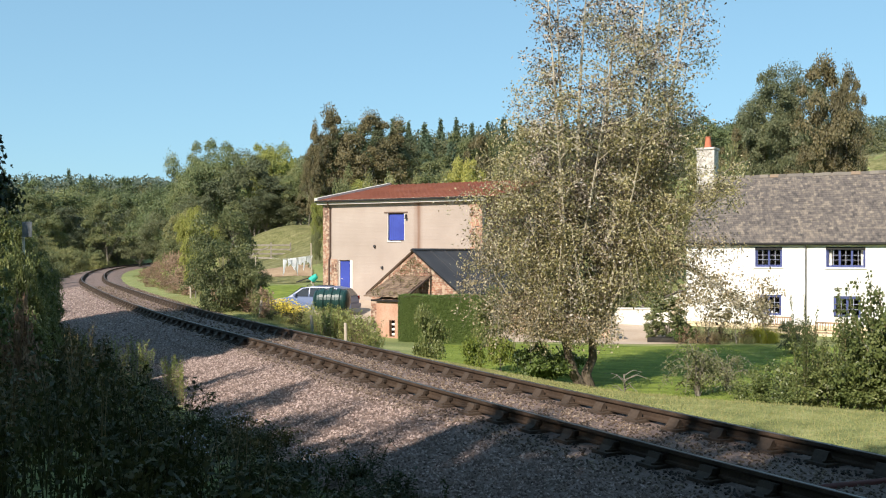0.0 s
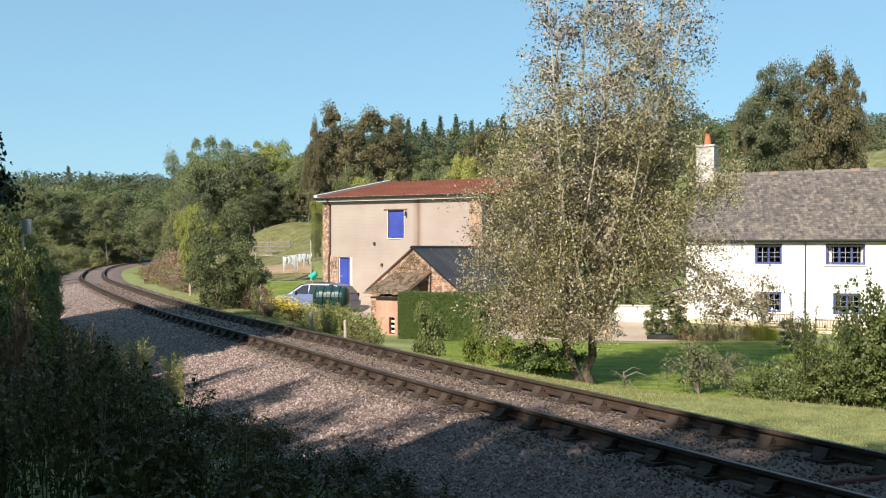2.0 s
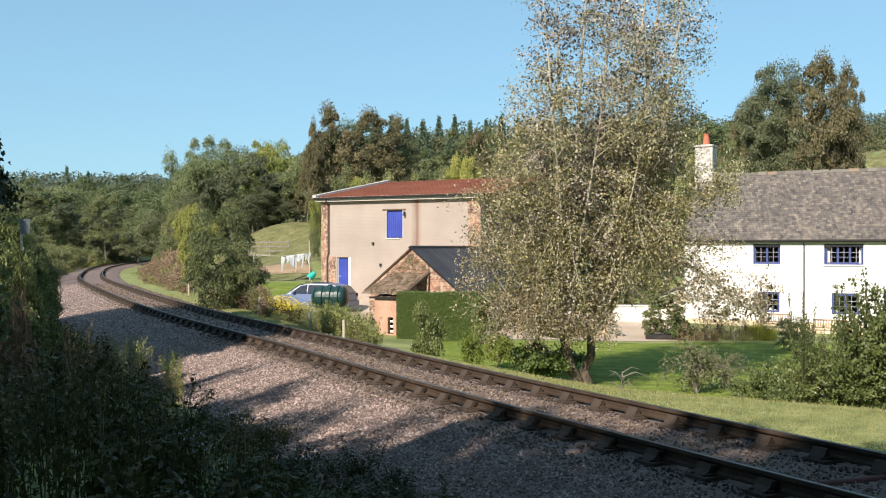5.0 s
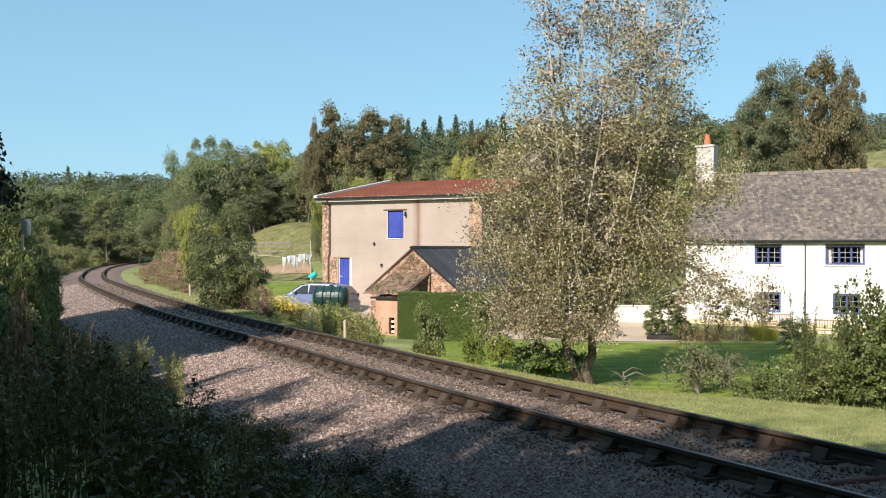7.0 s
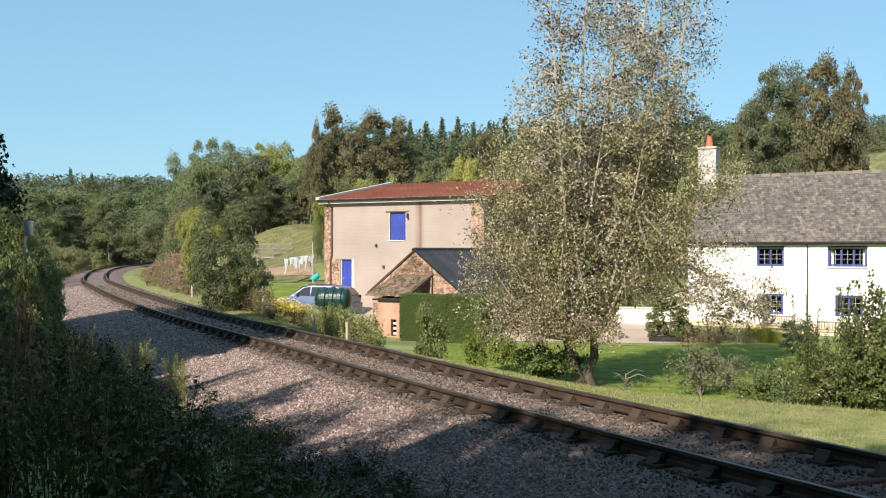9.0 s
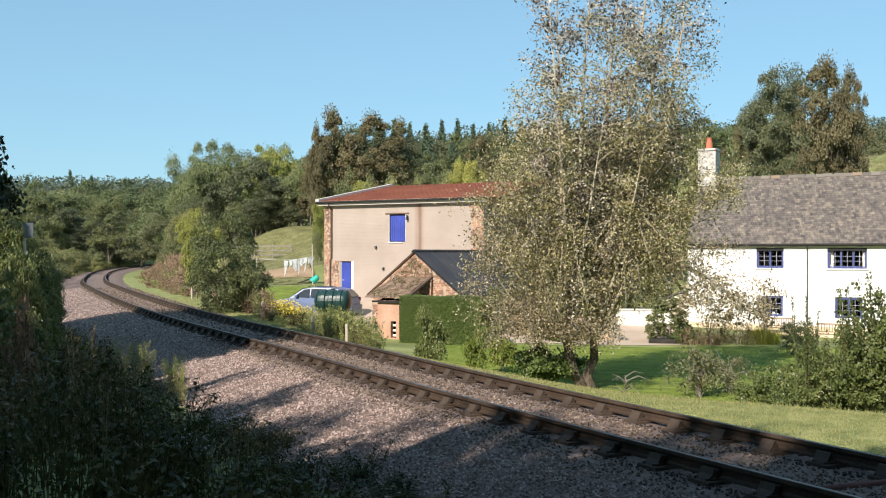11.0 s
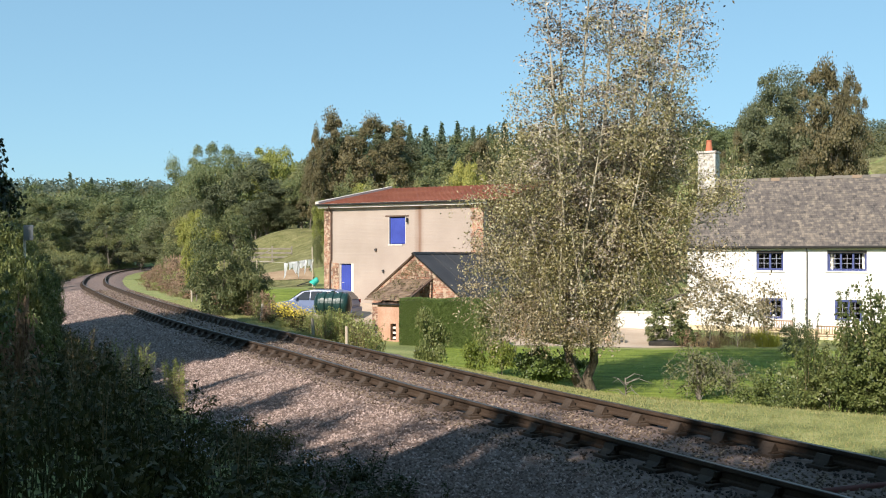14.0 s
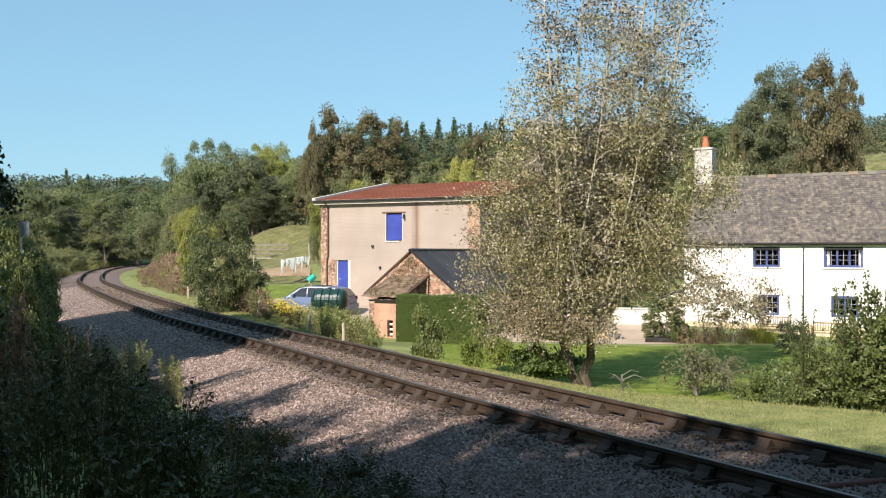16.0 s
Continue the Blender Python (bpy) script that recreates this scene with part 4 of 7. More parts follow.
# ---------------------------------------------------------------- plants
M_BARK = mat("grey_bark", [(0.1, 0.085, 0.065), (0.2, 0.175, 0.14), (0.3, 0.27, 0.22)], 3.0, 25.0, 0.95, 0.6, depth=0.02, stretch=(3, 3, 1))
M_TRUNK = mat("furrowed_dark_bark", [(0.045, 0.034, 0.024), (0.105, 0.082, 0.058), (0.2, 0.165, 0.12)], 5.0, 22.0, 0.95, 0.9, depth=0.04, stretch=(3, 3, 1))
M_PALEBARK = mat("pale_bark", [(0.224, 0.192, 0.136), (0.416, 0.368, 0.272), (0.640, 0.576, 0.448)], 3.0, 25.0, 0.9, 0.4, stretch=(3, 3, 0.6))
L_OAK = leaf_mat("oak_leaves", [(0.054, 0.069, 0.030), (0.128, 0.164, 0.067), (0.246, 0.259, 0.102)], 0.16)
L_MIX = leaf_mat("mixed_leaves", [(0.066, 0.087, 0.038), (0.182, 0.197, 0.077), (0.366, 0.318, 0.121)], 0.16)
L_YELLOW = leaf_mat("yellowing_leaves", [(0.114, 0.146, 0.031), (0.275, 0.289, 0.067), (0.456, 0.410, 0.103)], 0.16)
L_BROWN = leaf_mat("turning_leaves", [(0.060, 0.056, 0.031), (0.143, 0.124, 0.058), (0.250, 0.194, 0.092)], 0.16)
L_DARK = leaf_mat("dark_leaves", [(0.046, 0.063, 0.034), (0.120, 0.134, 0.066), (0.212, 0.212, 0.100)], 0.16)
L_FAR = leaf_mat("far_leaves", [(0.051, 0.060, 0.030), (0.092, 0.096, 0.043), (0.143, 0.133, 0.055)], 0.2, 0.7)
L_FIR = leaf_mat("conifer_needles", [(0.040, 0.066, 0.040), (0.085, 0.125, 0.072), (0.150, 0.190, 0.110)], 0.1, 0.7)
L_POPLAR = leaf_mat("poplar_leaves", [(0.098, 0.088, 0.034), (0.275, 0.245, 0.100), (0.490, 0.435, 0.215), (0.630, 0.565, 0.380)], 0.38, 0.45, 0.0, 0.32, 0.86)
L_POPBROWN = leaf_mat("browning_poplar_leaves", [(0.040, 0.032, 0.025), (0.135, 0.107, 0.074), (0.29, 0.235, 0.17), (0.58, 0.53, 0.46)], 0.18, 0.36, 0.0, 0.46, 0.92)
L_POPLOW = leaf_mat("russet_poplar_leaves", [(0.095, 0.078, 0.040), (0.280, 0.225, 0.120), (0.47, 0.385, 0.230), (0.60, 0.515, 0.37)], 0.38, 0.45, 0.0, 0.32, 0.86)
L_LAUREL = leaf_mat("laurel_leaves", [(0.027, 0.045, 0.012), (0.083, 0.120, 0.030), (0.225, 0.285, 0.083)], 0.15, 0.4)
L_SHRUB = leaf_mat("shrub_leaves", [(0.085, 0.119, 0.022), (0.196, 0.238, 0.047), (0.336, 0.355, 0.086)], 0.3, 0.4)
L_HAZEL = leaf_mat("hazel_leaves", [(0.054, 0.076, 0.022), (0.137, 0.169, 0.051), (0.256, 0.267, 0.102)], 0.3, 0.4)
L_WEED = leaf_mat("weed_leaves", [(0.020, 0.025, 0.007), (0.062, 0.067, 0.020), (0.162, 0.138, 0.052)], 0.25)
L_HEDGE = leaf_mat("hedge_leaves", [(0.075, 0.110, 0.024), (0.111, 0.159, 0.039), (0.149, 0.202, 0.055)], 0.2)
L_STRAW = leaf_mat("dry_stalks", [(0.125, 0.088, 0.044), (0.250, 0.188, 0.100), (0.400, 0.312, 0.188)], 0.2, 0.8)
L_RED = leaf_mat("reddish_weeds", [(0.17, 0.105, 0.07), (0.31, 0.205, 0.135), (0.45, 0.33, 0.23)], 0.2, 0.8)
L_BLADE = leaf_mat("grass_blades", [(0.134, 0.164, 0.045), (0.268, 0.278, 0.104), (0.429, 0.366, 0.178)], 0.25, 0.7)
L_GOLD = leaf_mat("golden_flowers", [(0.600, 0.432, 0.036), (0.780, 0.600, 0.072), (0.900, 0.744, 0.168)], 0.2, 0.7)
L_ASTER = leaf_mat("pale_lilac_flowers", [(0.42, 0.44, 0.56), (0.62, 0.64, 0.74)], 0.2, 0.7)


def lumpy(d, seed, f=1.7):
    return np.array([noise.noise(Vector(v) * f + Vector((seed, 3.1 * seed, 0))) for v in d])


def crown_points(n, h0, h1, r, nclump, seed, clump=0.26, taper=0.0, inner=0.35, boughs=0.6):
    """Leaf places in clumps: a share of the clumps cover boughs that stand off with hollows between them, the rest fill a lumpy envelope."""
    c, hz = (h0 + h1) / 2, (h1 - h0) / 2
    d = unit(nclump)
    rr = inner + (1 - inner) * rng.random(nclump) ** 0.5
    rr = np.minimum(rr * (1 + 0.45 * lumpy(d, seed)), 1.06)
    C = d * rr[:, None] * np.array([r, r, hz])
    B = C * 0.5
    on = rng.random(nclump) < boughs
    m = int(on.sum())
    if m:
        nb = max(8, nclump // 4)
        k = np.arange(nb) + 0.5
        zz = 1 - 2 * k / nb
        az = k * 2.39996 + seed
        e = np.stack([np.sqrt(1 - zz * zz) * np.cos(az), np.sqrt(1 - zz * zz) * np.sin(az), zz], 1) + rng.normal(0, 0.2, (nb, 3))
        e /= np.linalg.norm(e, axis=1, keepdims=True)
        be = np.clip(0.7 * (1 + 0.35 * lumpy(e, seed)) * rng.uniform(0.85, 1.12, nb), 0.35, 0.82)
        bc = e * be[:, None] * np.array([r, r, hz])
        br = rng.uniform(0.2, 0.4, nb)
        kb = rng.choice(nb, m, p=br ** 2 / (br ** 2).sum())
        q = unit(m)
        q[:, 2] = np.where(q[:, 2] < -0.35, -q[:, 2], q[:, 2])
        C[on] = bc[kb] + q * (br[kb] * (0.4 + 0.6 * rng.random(m)))[:, None] * np.array([r, r, min(hz, r * 1.1) * 0.85])
        B[on] = bc[kb]
    if taper:
        f = (C[:, 2] / hz + 1) / 2
        C[:, :2] *= (1 - taper * f)[:, None]
    C[:, 2] += c
    B[:, 2] += c
    cr = r * clump * (1.08 - 0.22 * boughs) * rng.uniform(0.5, 1.35, nclump)
    k = rng.integers(0, nclump, n)
    q = unit(n)
    q[:, 2] = np.where(q[:, 2] < -0.25, -q[:, 2] * 0.6, q[:, 2])
    P = C[k] + q * (cr[k] * (0.35 + 0.68 * rng.random(n) ** 0.4) * (1 + 0.3 * (rng.random(n) < 0.12)))[:, None]
    out = P - B[k]
    out /= np.linalg.norm(out, axis=1, keepdims=True) + 1e-9
    return P, C, out * 0.8 + q * 0.4


def limbs(bm, base, tops, r0, sides=7, bend=0.25):
    """A tapered trunk and limbs that reach out to the given points."""
    base = Vector(base)
    zt = max(t[2] for t in tops)
    stem = [base + Vector((0.04 * zt * math.sin(2.1 * f + base.x), 0.03 * zt * math.sin(3.3 * f + 1), f * 0.8 * (zt - base.z))) for f in (0, 0.06, 0.2, 0.4, 0.6, 0.8, 1.0)]
    tube(bm, stem, [r0 * 1.35, r0, r0 * 0.85, r0 * 0.65, r0 * 0.45, r0 * 0.25, r0 * 0.08], sides)
    for t in tops:
        t = Vector(t)
        f = min(0.75, max(0.12, (t.z - base.z) / (zt - base.z) * 0.55)) * (len(stem) - 1)
        i = int(f)
        s = stem[i].lerp(stem[i + 1], f - i)
        m = s.lerp(t, 0.5) + Vector((0, 0, bend * (t - s).length * 0.4))
        rr = r0 * (0.42 - 0.25 * f / 6)
        tube(bm, [s, s.lerp(m, 0.55), m, t], [rr, rr * 0.7, rr * 0.45, rr * 0.12], 5)
    return bm


def broadleaf(name, h, r, h0, nclump, nleaf, size, leaf, label, category="tree", bark=None, seed=1.0, trunk=0.0, taper=0.0, clump=0.26, wide=0.7, group="", nlimb=9, hang=0.1, boughs=0.4):
    global rng
    rng = np.random.default_rng(int(seed * 100))
    ob = thing(name, Matrix.Identity(4), label, category, group)
    P, C, out = crown_points(nleaf, h0, h, r, nclump, seed, clump, taper, boughs=boughs)
    tops = [tuple(c) for c in C[:nlimb] * np.array([0.85, 0.85, 0.97])]
    part("trunk", limbs(bmesh.new(), (0, 0, -0.3), tops, trunk or h * 0.018), bark or M_BARK, ob, smooth=True)
    V, F = leaf_arrays(P, size, wide, hang, 0.3, out=out)
    part("crown", np_mesh("crown", V, F), leaf, ob)
    return ob


def put(ob, x, y, s=1.0, turn=0.0, sz=None, sink=0.0, first=False, label=""):
    """Stands a thing, or a copy of it, on the land."""
    m = pose(x, y, gz(x, y) - sink, 0, 0, turn)
    if first:
        ob.matrix_basis = m
        c = ob
    else:
        c = copy_thing(ob, m)
    c.scale = (s, s, sz or s)
    if label:
        c["label"] = label
    return c


# ---- growth on the old outhouse: a creeper at the gable's peak, moss and weeds on the tiles
L_CREEP = leaf_mat("withered_creeper_leaves", [(0.09, 0.075, 0.035), (0.18, 0.15, 0.075), (0.30, 0.25, 0.14)], 0.2, 0.7)
n = 620
gx_ = rng.normal(-0.15, 0.5, n)
gz_ = SR - 0.2 - np.abs(gx_) * 0.8 - rng.gamma(1.3, 0.28, n)
V, F = leaf_arrays(np.stack([gx_, rng.uniform(-0.06, -0.015, n), gz_], 1), 0.07, 0.7, 0.4, 0.0)
tagged(part("creeper", np_mesh("creeper", V, F), L_CREEP, shed, "withered creeper on the brickwork"), kind="stuff")
n = 700
f_ = rng.random(n)
lx_ = -1.35 + 0.45 * f_ + rng.random(n) ** 1.2 * (1.9 - 0.25 * f_)
keep = np.sin(lx_ * 6.1 + 2 * np.sin(f_ * 7)) + np.cos(f_ * 9.0 + lx_ * 2.3) > 0.1
V, F = leaf_arrays(np.stack([lx_, LY - 0.16 + f_ * 1.78, -0.07 + f_ * 0.84 + rng.uniform(0, 0.04, n)], 1)[keep], 0.07, 0.8, 0.0, 0.7)
tagged(part("moss", np_mesh("moss", V, F), L_CREEP, lean, "brown moss and weeds on the tiles"), kind="stuff")

# ---- the poplar in the garden: a short forked trunk, many upright stems
poplar = thing("poplar_tree", pose(4.25, 30.4, gz(4.25, 30.4)), "tall many-stemmed poplar with small grey-green and browning leaves", "tree")
prng = random.Random(11)
FORKS = [(-0.62, 0.0, 1.45), (0.22, 0.12, 1.5)]
for n_, (fx_, fy_, fz_) in enumerate(FORKS):
    b0 = -0.12 + 0.26 * n_
    part("trunk", tube(bmesh.new(), [(b0, 0, -0.3), (b0 * 0.9, 0.02, 0.1), (b0 + (fx_ - b0) * 0.2 - 0.12, fy_ * 0.4 - 0.05, 0.45), (b0 + (fx_ - b0) * 0.8 + 0.06, fy_ * 0.8 + 0.04, 0.9), (fx_, fy_, fz_ + 0.1)],
                       [0.25, 0.18, 0.15, 0.13, 0.1], 11), M_TRUNK, poplar, "dark furrowed trunk", smooth=True)
STEMS = [(-1.7, -0.8, 12.6), (-0.8, 0.8, 13.8), (0.2, -0.3, 15.0), (1.2, 0.9, 15.4), (2.1, -0.7, 15.2), (3.1, 0.5, 14.9), (4.0, -0.2, 14.2), (-2.3, 0.2, 7.6), (3.9, 0.7, 10.5), (-3.1, 0.9, 5.2), (3.7, -0.8, 6.0),
         (1.6, -1.2, 5.4), (-1.2, -1.4, 5.2), (4.8, -0.3, 4.2), (4.5, 0.6, 5.4), (4.5, 0.2, 6.8), (-3.5, -0.4, 4.4), (0.4, -1.6, 10.8), (2.0, -1.9, 10.4), (-1.3, -1.8, 9.4), (3.0, 1.6, 11.8), (-2.0, 1.6, 9.8), (1.2, 2.0, 11.0), (-3.9, -0.5, 3.2), (-2.4, -1.0, 2.8),
         (4.7, -0.4, 2.4), (5.4, 0.1, 2.2), (3.7, 0.2, 2.3), (-1.3, -0.9, 2.3), (0.9, -1.0, 2.2), (-0.2, -1.3, 2.0), (-2.6, -0.6, 2.2), (4.2, -0.5, 1.9), (0.55, -0.8, 1.95), (0.1, -1.1, 1.85), (0.8, -0.4, 2.3), (-1.8, -1.0, 1.9), (-0.9, -1.3, 1.8), (-2.2, -0.3, 1.8), (0.4, 0.7, 2.0),
         (3.0, -0.4, 9.6), (2.7, 0.8, 8.2), (2.9, 0.3, 7.2), (-2.8, -0.3, 6.6), (-1.5, 0.6, 9.0), (-3.1, 0.2, 5.8), (2.3, -1.0, 8.4), (-2.2, -0.6, 6.8), (2.7, -0.9, 6.6), (-2.2, -1.2, 6.6)]
SWAY = []
for n_, (sx, sy, sh) in enumerate(STEMS):
    bm, leafP = bmesh.new(), []
    if sh > 9:
        sx = max(0.9 + (sx - 0.9) * 0.86, -1.1)
    p0 = Vector(FORKS[0 if sx < 0.5 else 1])
    if sx > 3.6 and sh < 7:
        p0 = Vector((1.25, 0.15, 4.3))
    pts = []
    for q in range(9):
        f = q / 8
        e = f ** 0.72
        pts.append(p0 + Vector(((sx - p0.x) * e + 0.2 * math.sin(5 * f + n_) * f, (sy - p0.y) * e + 0.2 * math.cos(4 * f + 2 * n_) * f, (sh - p0.z) * f)))
    r0 = 0.115 if n_ < 7 else 0.06
    st = part("stem", tube(bmesh.new(), pts, [r0 * (1.05 * (1 - f / 8) ** 1.35 + 0.05) for f in range(9)], 7), M_PALEBARK, poplar, smooth=True)
    SWAY.append((st, sh, n_))
    for b_ in range(14 if sx > 3.5 and sh < 2.6 else 11 if sx > 4.2 and sh < 7 else int(sh * 4.6) + 5):
        f = prng.uniform(0.04, 1.0) ** 0.85
        i = min(7, int(f * 8))
        s = pts[i].lerp(pts[i + 1], f * 8 - i)
        L = prng.uniform(0.6, 1.5) * (1.15 - 0.5 * f)
        w = prng.uniform(0, 6.28)
        d = Vector((math.cos(w), math.sin(w), prng.uniform(0.1, 0.8)))
        e1 = s + d * L * 0.6
        e2 = e1 + Vector((d.x * 0.5, d.y * 0.5, prng.uniform(-0.5, 0.35))) * L
        if s.z < 5:
            e2.z -= prng.uniform(0.2, 0.9 if s.z > 2.4 else 1.3)
        e2.z = max(e2.z, prng.uniform(1.15, 1.7))
        if 0.7 < e2.x < 2.8 and e2.z < 2.3:
            continue
        tube(bm, [s, e1, e2], [0.016, 0.011, 0.004] if s.z > 4 else [0.01, 0.007, 0.003], 4, cap=False)
        for _ in range(int(L * (60 if s.z < 3.5 else 102 if s.z < 8 else 70))):
            g = prng.uniform(0.15, 1.0)
            p = s.lerp(e1, g * 2) if g < 0.5 else e1.lerp(e2, g * 2 - 1)
            p = p + Vector((prng.gauss(0, 0.15), prng.gauss(0, 0.15), prng.gauss(-0.04, 0.14)))
            if p.z > (2.5 + 0.5 * math.sin(7 * p.x) if 0.9 < p.x < 2.75 else 1.3 + 0.3 * math.sin(5 * p.x) if abs(p.x) > 0.7 else 0.95):
                leafP.append(p)
    tagged(part("twig_growth", bm, M_PALEBARK if sh > 7 else M_BARK, st), kind="stuff")
    V, F = leaf_arrays(np.array(leafP), 0.108 if n_ < 7 else 0.09 if sh > 7 else 0.086, 0.5, 0.4, 0.0)
    tagged(part("foliage", np_mesh("foliage", V, F), L_POPBROWN if n_ < 7 else L_POPLOW if sh < 4.5 else L_POPLAR, st, "small fluttering leaves, green turning brown"), kind="stuff")

# ---- trees behind and around
oak = broadleaf("oak_tree", 12, 5.2, 2.0, 60, 34000, 0.22, L_OAK, "broad green oak in full leaf", seed=1.3)
mixed = broadleaf("ash_tree", 12, 4.4, 1.5, 52, 28000, 0.21, L_MIX, "mid-green ash tree in full leaf", seed=2.6, clump=0.24)
dark = broadleaf("alder_tree", 12, 4.6, 1.2, 52, 28000, 0.21, L_DARK, "dark green alder tree in leaf", seed=3.9)
yell = broadleaf("field_maple", 10, 4.6, 1.6, 80, 30000, 0.2, L_YELLOW, "rounded maple with yellow-green leaves", seed=2.15)
brown = broadleaf("hawthorn_tree", 10, 4.0, 0.8, 60, 22000, 0.2, L_BROWN, "tree with thinning brown and green leaves", seed=5.7, clump=0.22)
bush = broadleaf("hedgerow_bush", 3.0, 1.7, 0.1, 42, 9500, 0.12, L_MIX, "dense mid-green hedgerow bush in leaf", "bush", seed=6.2, clump=0.3, trunk=0.05)
lush = broadleaf("hazel_bush", 3.0, 1.7, 0.1, 55, 7000, 0.15, L_HAZEL, "leafy bright green bush with large leaves", "bush", seed=7.7, clump=0.3, trunk=0.05)


def px(x):
    return (x - 784) / 1800


def bank(bx, u):
    """Distance along a bearing at which the land lies u metres from the track's middle, on the houses' side."""
    d = np.arange(12, 90, 0.2)
    return float(d[np.argmax(track_uv(px(bx) * d, d)[0] >= u)])


def stand(ob, rows):
    """Rows: bearing, distance, height of the top over the sea of rails, half width; scaled to suit."""
    base_h = {"oak_tree": 12.6, "ash_tree": 12.6, "alder_tree": 12.6, "field_maple": 10.4, "hawthorn_tree": 10.4, "hedgerow_bush": 3.2, "hazel_bush": 3.2}[ob.name]
    base_r = {"oak_tree": 5.4, "ash_tree": 4.6, "alder_tree": 4.8, "field_maple": 4.8, "hawthorn_tree": 4.2, "hedgerow_bush": 1.8, "hazel_bush": 1.8}[ob.name]
    src = ob
    for n_, (bx, d, top, hw) in enumerate(rows):
        x, y = px(bx) * d, d
        s = hw / 1800 * d / base_r
        sz = (EYE + (440 - top) / 1800 * d - gz(x, y)) / base_h
        put(src, x, y, s, (n_ * 97) % 360, sz, first=n_ == 0)


stand(oak, [(376, 112, 246, 60), (420, 120, 254, 60), (300, 125, 325, 70), (640, 96, 208, 80), (232, 165, 312, 70), (172, 170, 318, 70), (338, 116, 252, 44),
            (120, 160, 325, 70), (1265, 105, 204, 70), (565, 103, 262, 60), (40, 150, 318, 70), (990, 110, 222, 70), (1110, 112, 215, 80), (1335, 108, 206, 60)])
stand(dark, [(448, 108, 262, 66), (695, 92, 215, 55), (590, 94, 225, 55), (205, 150, 360, 65), (155, 140, 395, 50), (500, 106, 305, 62), (110, 145, 360, 60), (290, 110, 372, 50), (1475, 82, 130, 50), (1368, 80, 108, 58), (1418, 83, 104, 50), (20, 140, 345, 60),
             (250, 135, 400, 55), (385, 110, 310, 60), (345, 104, 335, 46), (470, 104, 330, 50), (535, 103, 325, 46), (1345, 84, 150, 40), (1385, 79, 175, 60)])
stand(mixed, [(760, 130, 262, 60), (830, 120, 230, 60), (70, 135, 330, 50), (270, 140, 345, 45), (900, 100, 230, 60), (1030, 98, 230, 60), (1180, 96, 225, 60), (322, 95, 362, 30), (1335, 84, 200, 30), (530, 106, 290, 36), (190, 138, 340, 40), (412, 99, 350, 26)])
stand(yell, [(488, 118, 236, 56), (640, 78, 305, 45), (820, 78, 262, 40), (345, 48, 350, 34), (566, 80, 335, 16), (690, 80, 312, 30)])
stand(brown, [(1466, 78, 98, 66), (590, 90, 188, 54), (652, 88, 198, 64), (556, 88, 215, 20), (855, 82, 235, 45), (1425, 74, 255, 40), (1300, 80, 222, 30), (720, 80, 318, 40), (548, 98, 300, 22), (1500, 77, 118, 38), (702, 92, 208, 42)])
stand(bush, [(435, 36.5, 455, 30), (612, 73, 305, 26), (652, 72, 312, 26), (692, 71, 318, 24), (735, 70, 320, 24), (1125, 55.8, 478, 40), (1160, 57, 465, 30), (1085, 55.5, 490, 34), (1060, 56, 480, 30), (108, 72, 440, 20), (130, 96, 436, 24), (165, 128, 436, 24), (222, 165, 436, 36), (190, 170, 430, 30), (560, 70, 400, 10), (300, 92, 415, 24), (340, 98, 400, 26), (380, 100, 392, 24),
             (1300, 66, 265, 36), (1240, 66, 255, 40), (1175, 65, 250, 40), (1110, 66, 262, 44), (1040, 65, 270, 44), (965, 66, 290, 44), (905, 66, 300, 40), (700, 68, 325, 40), (790, 66, 322, 40), (870, 66, 318, 40), (92, 60, 440, 16)])


for n_ in range(16):                                    # unseen bushes added round the back of the viewpoint to cut sky light
    w = radians(165 + 13.5 * n_)
    put(bush, 6.6 * math.cos(w) - 0.5, 6.6 * math.sin(w) - 1.0, 1.15, n_ * 53, 1.3)
L_THORN = leaf_mat("hawthorn_leaves", [(0.040, 0.056, 0.025), (0.104, 0.128, 0.052), (0.215, 0.222, 0.086)])
thorn = broadleaf("hawthorn_bush", 3.3, 1.7, -0.35, 66, 24000, 0.085, L_THORN, "rounded dense green hawthorn beside the line", "tree", seed=10.4, clump=0.27, trunk=0.07, nlimb=12)
put(thorn, px(391) * 37, 37, 0.8, 20, (EYE + (440 - 372) / 1800 * 37 - gz(px(398) * 37, 37)) / 3.45, first=True)
put(thorn, px(440) * 37.5, 37.5, 0.5, 120, (EYE + (440 - 450) / 1800 * 37.5 - gz(px(448) * 37.5, 37.5)) / 3.45)

# ---- conifers along the far ridge
def conifer(h, r, n):
    f = rng.random(n) ** 0.6
    a = rng.uniform(0, 6.28, n)
    rr = r * f * (0.55 + 0.45 * rng.random(n)) * (0.8 + 0.2 * np.sin(f * 40))
    return np.stack([rr * np.cos(a), rr * np.sin(a), h * (1 - f) + 0.3], 1)


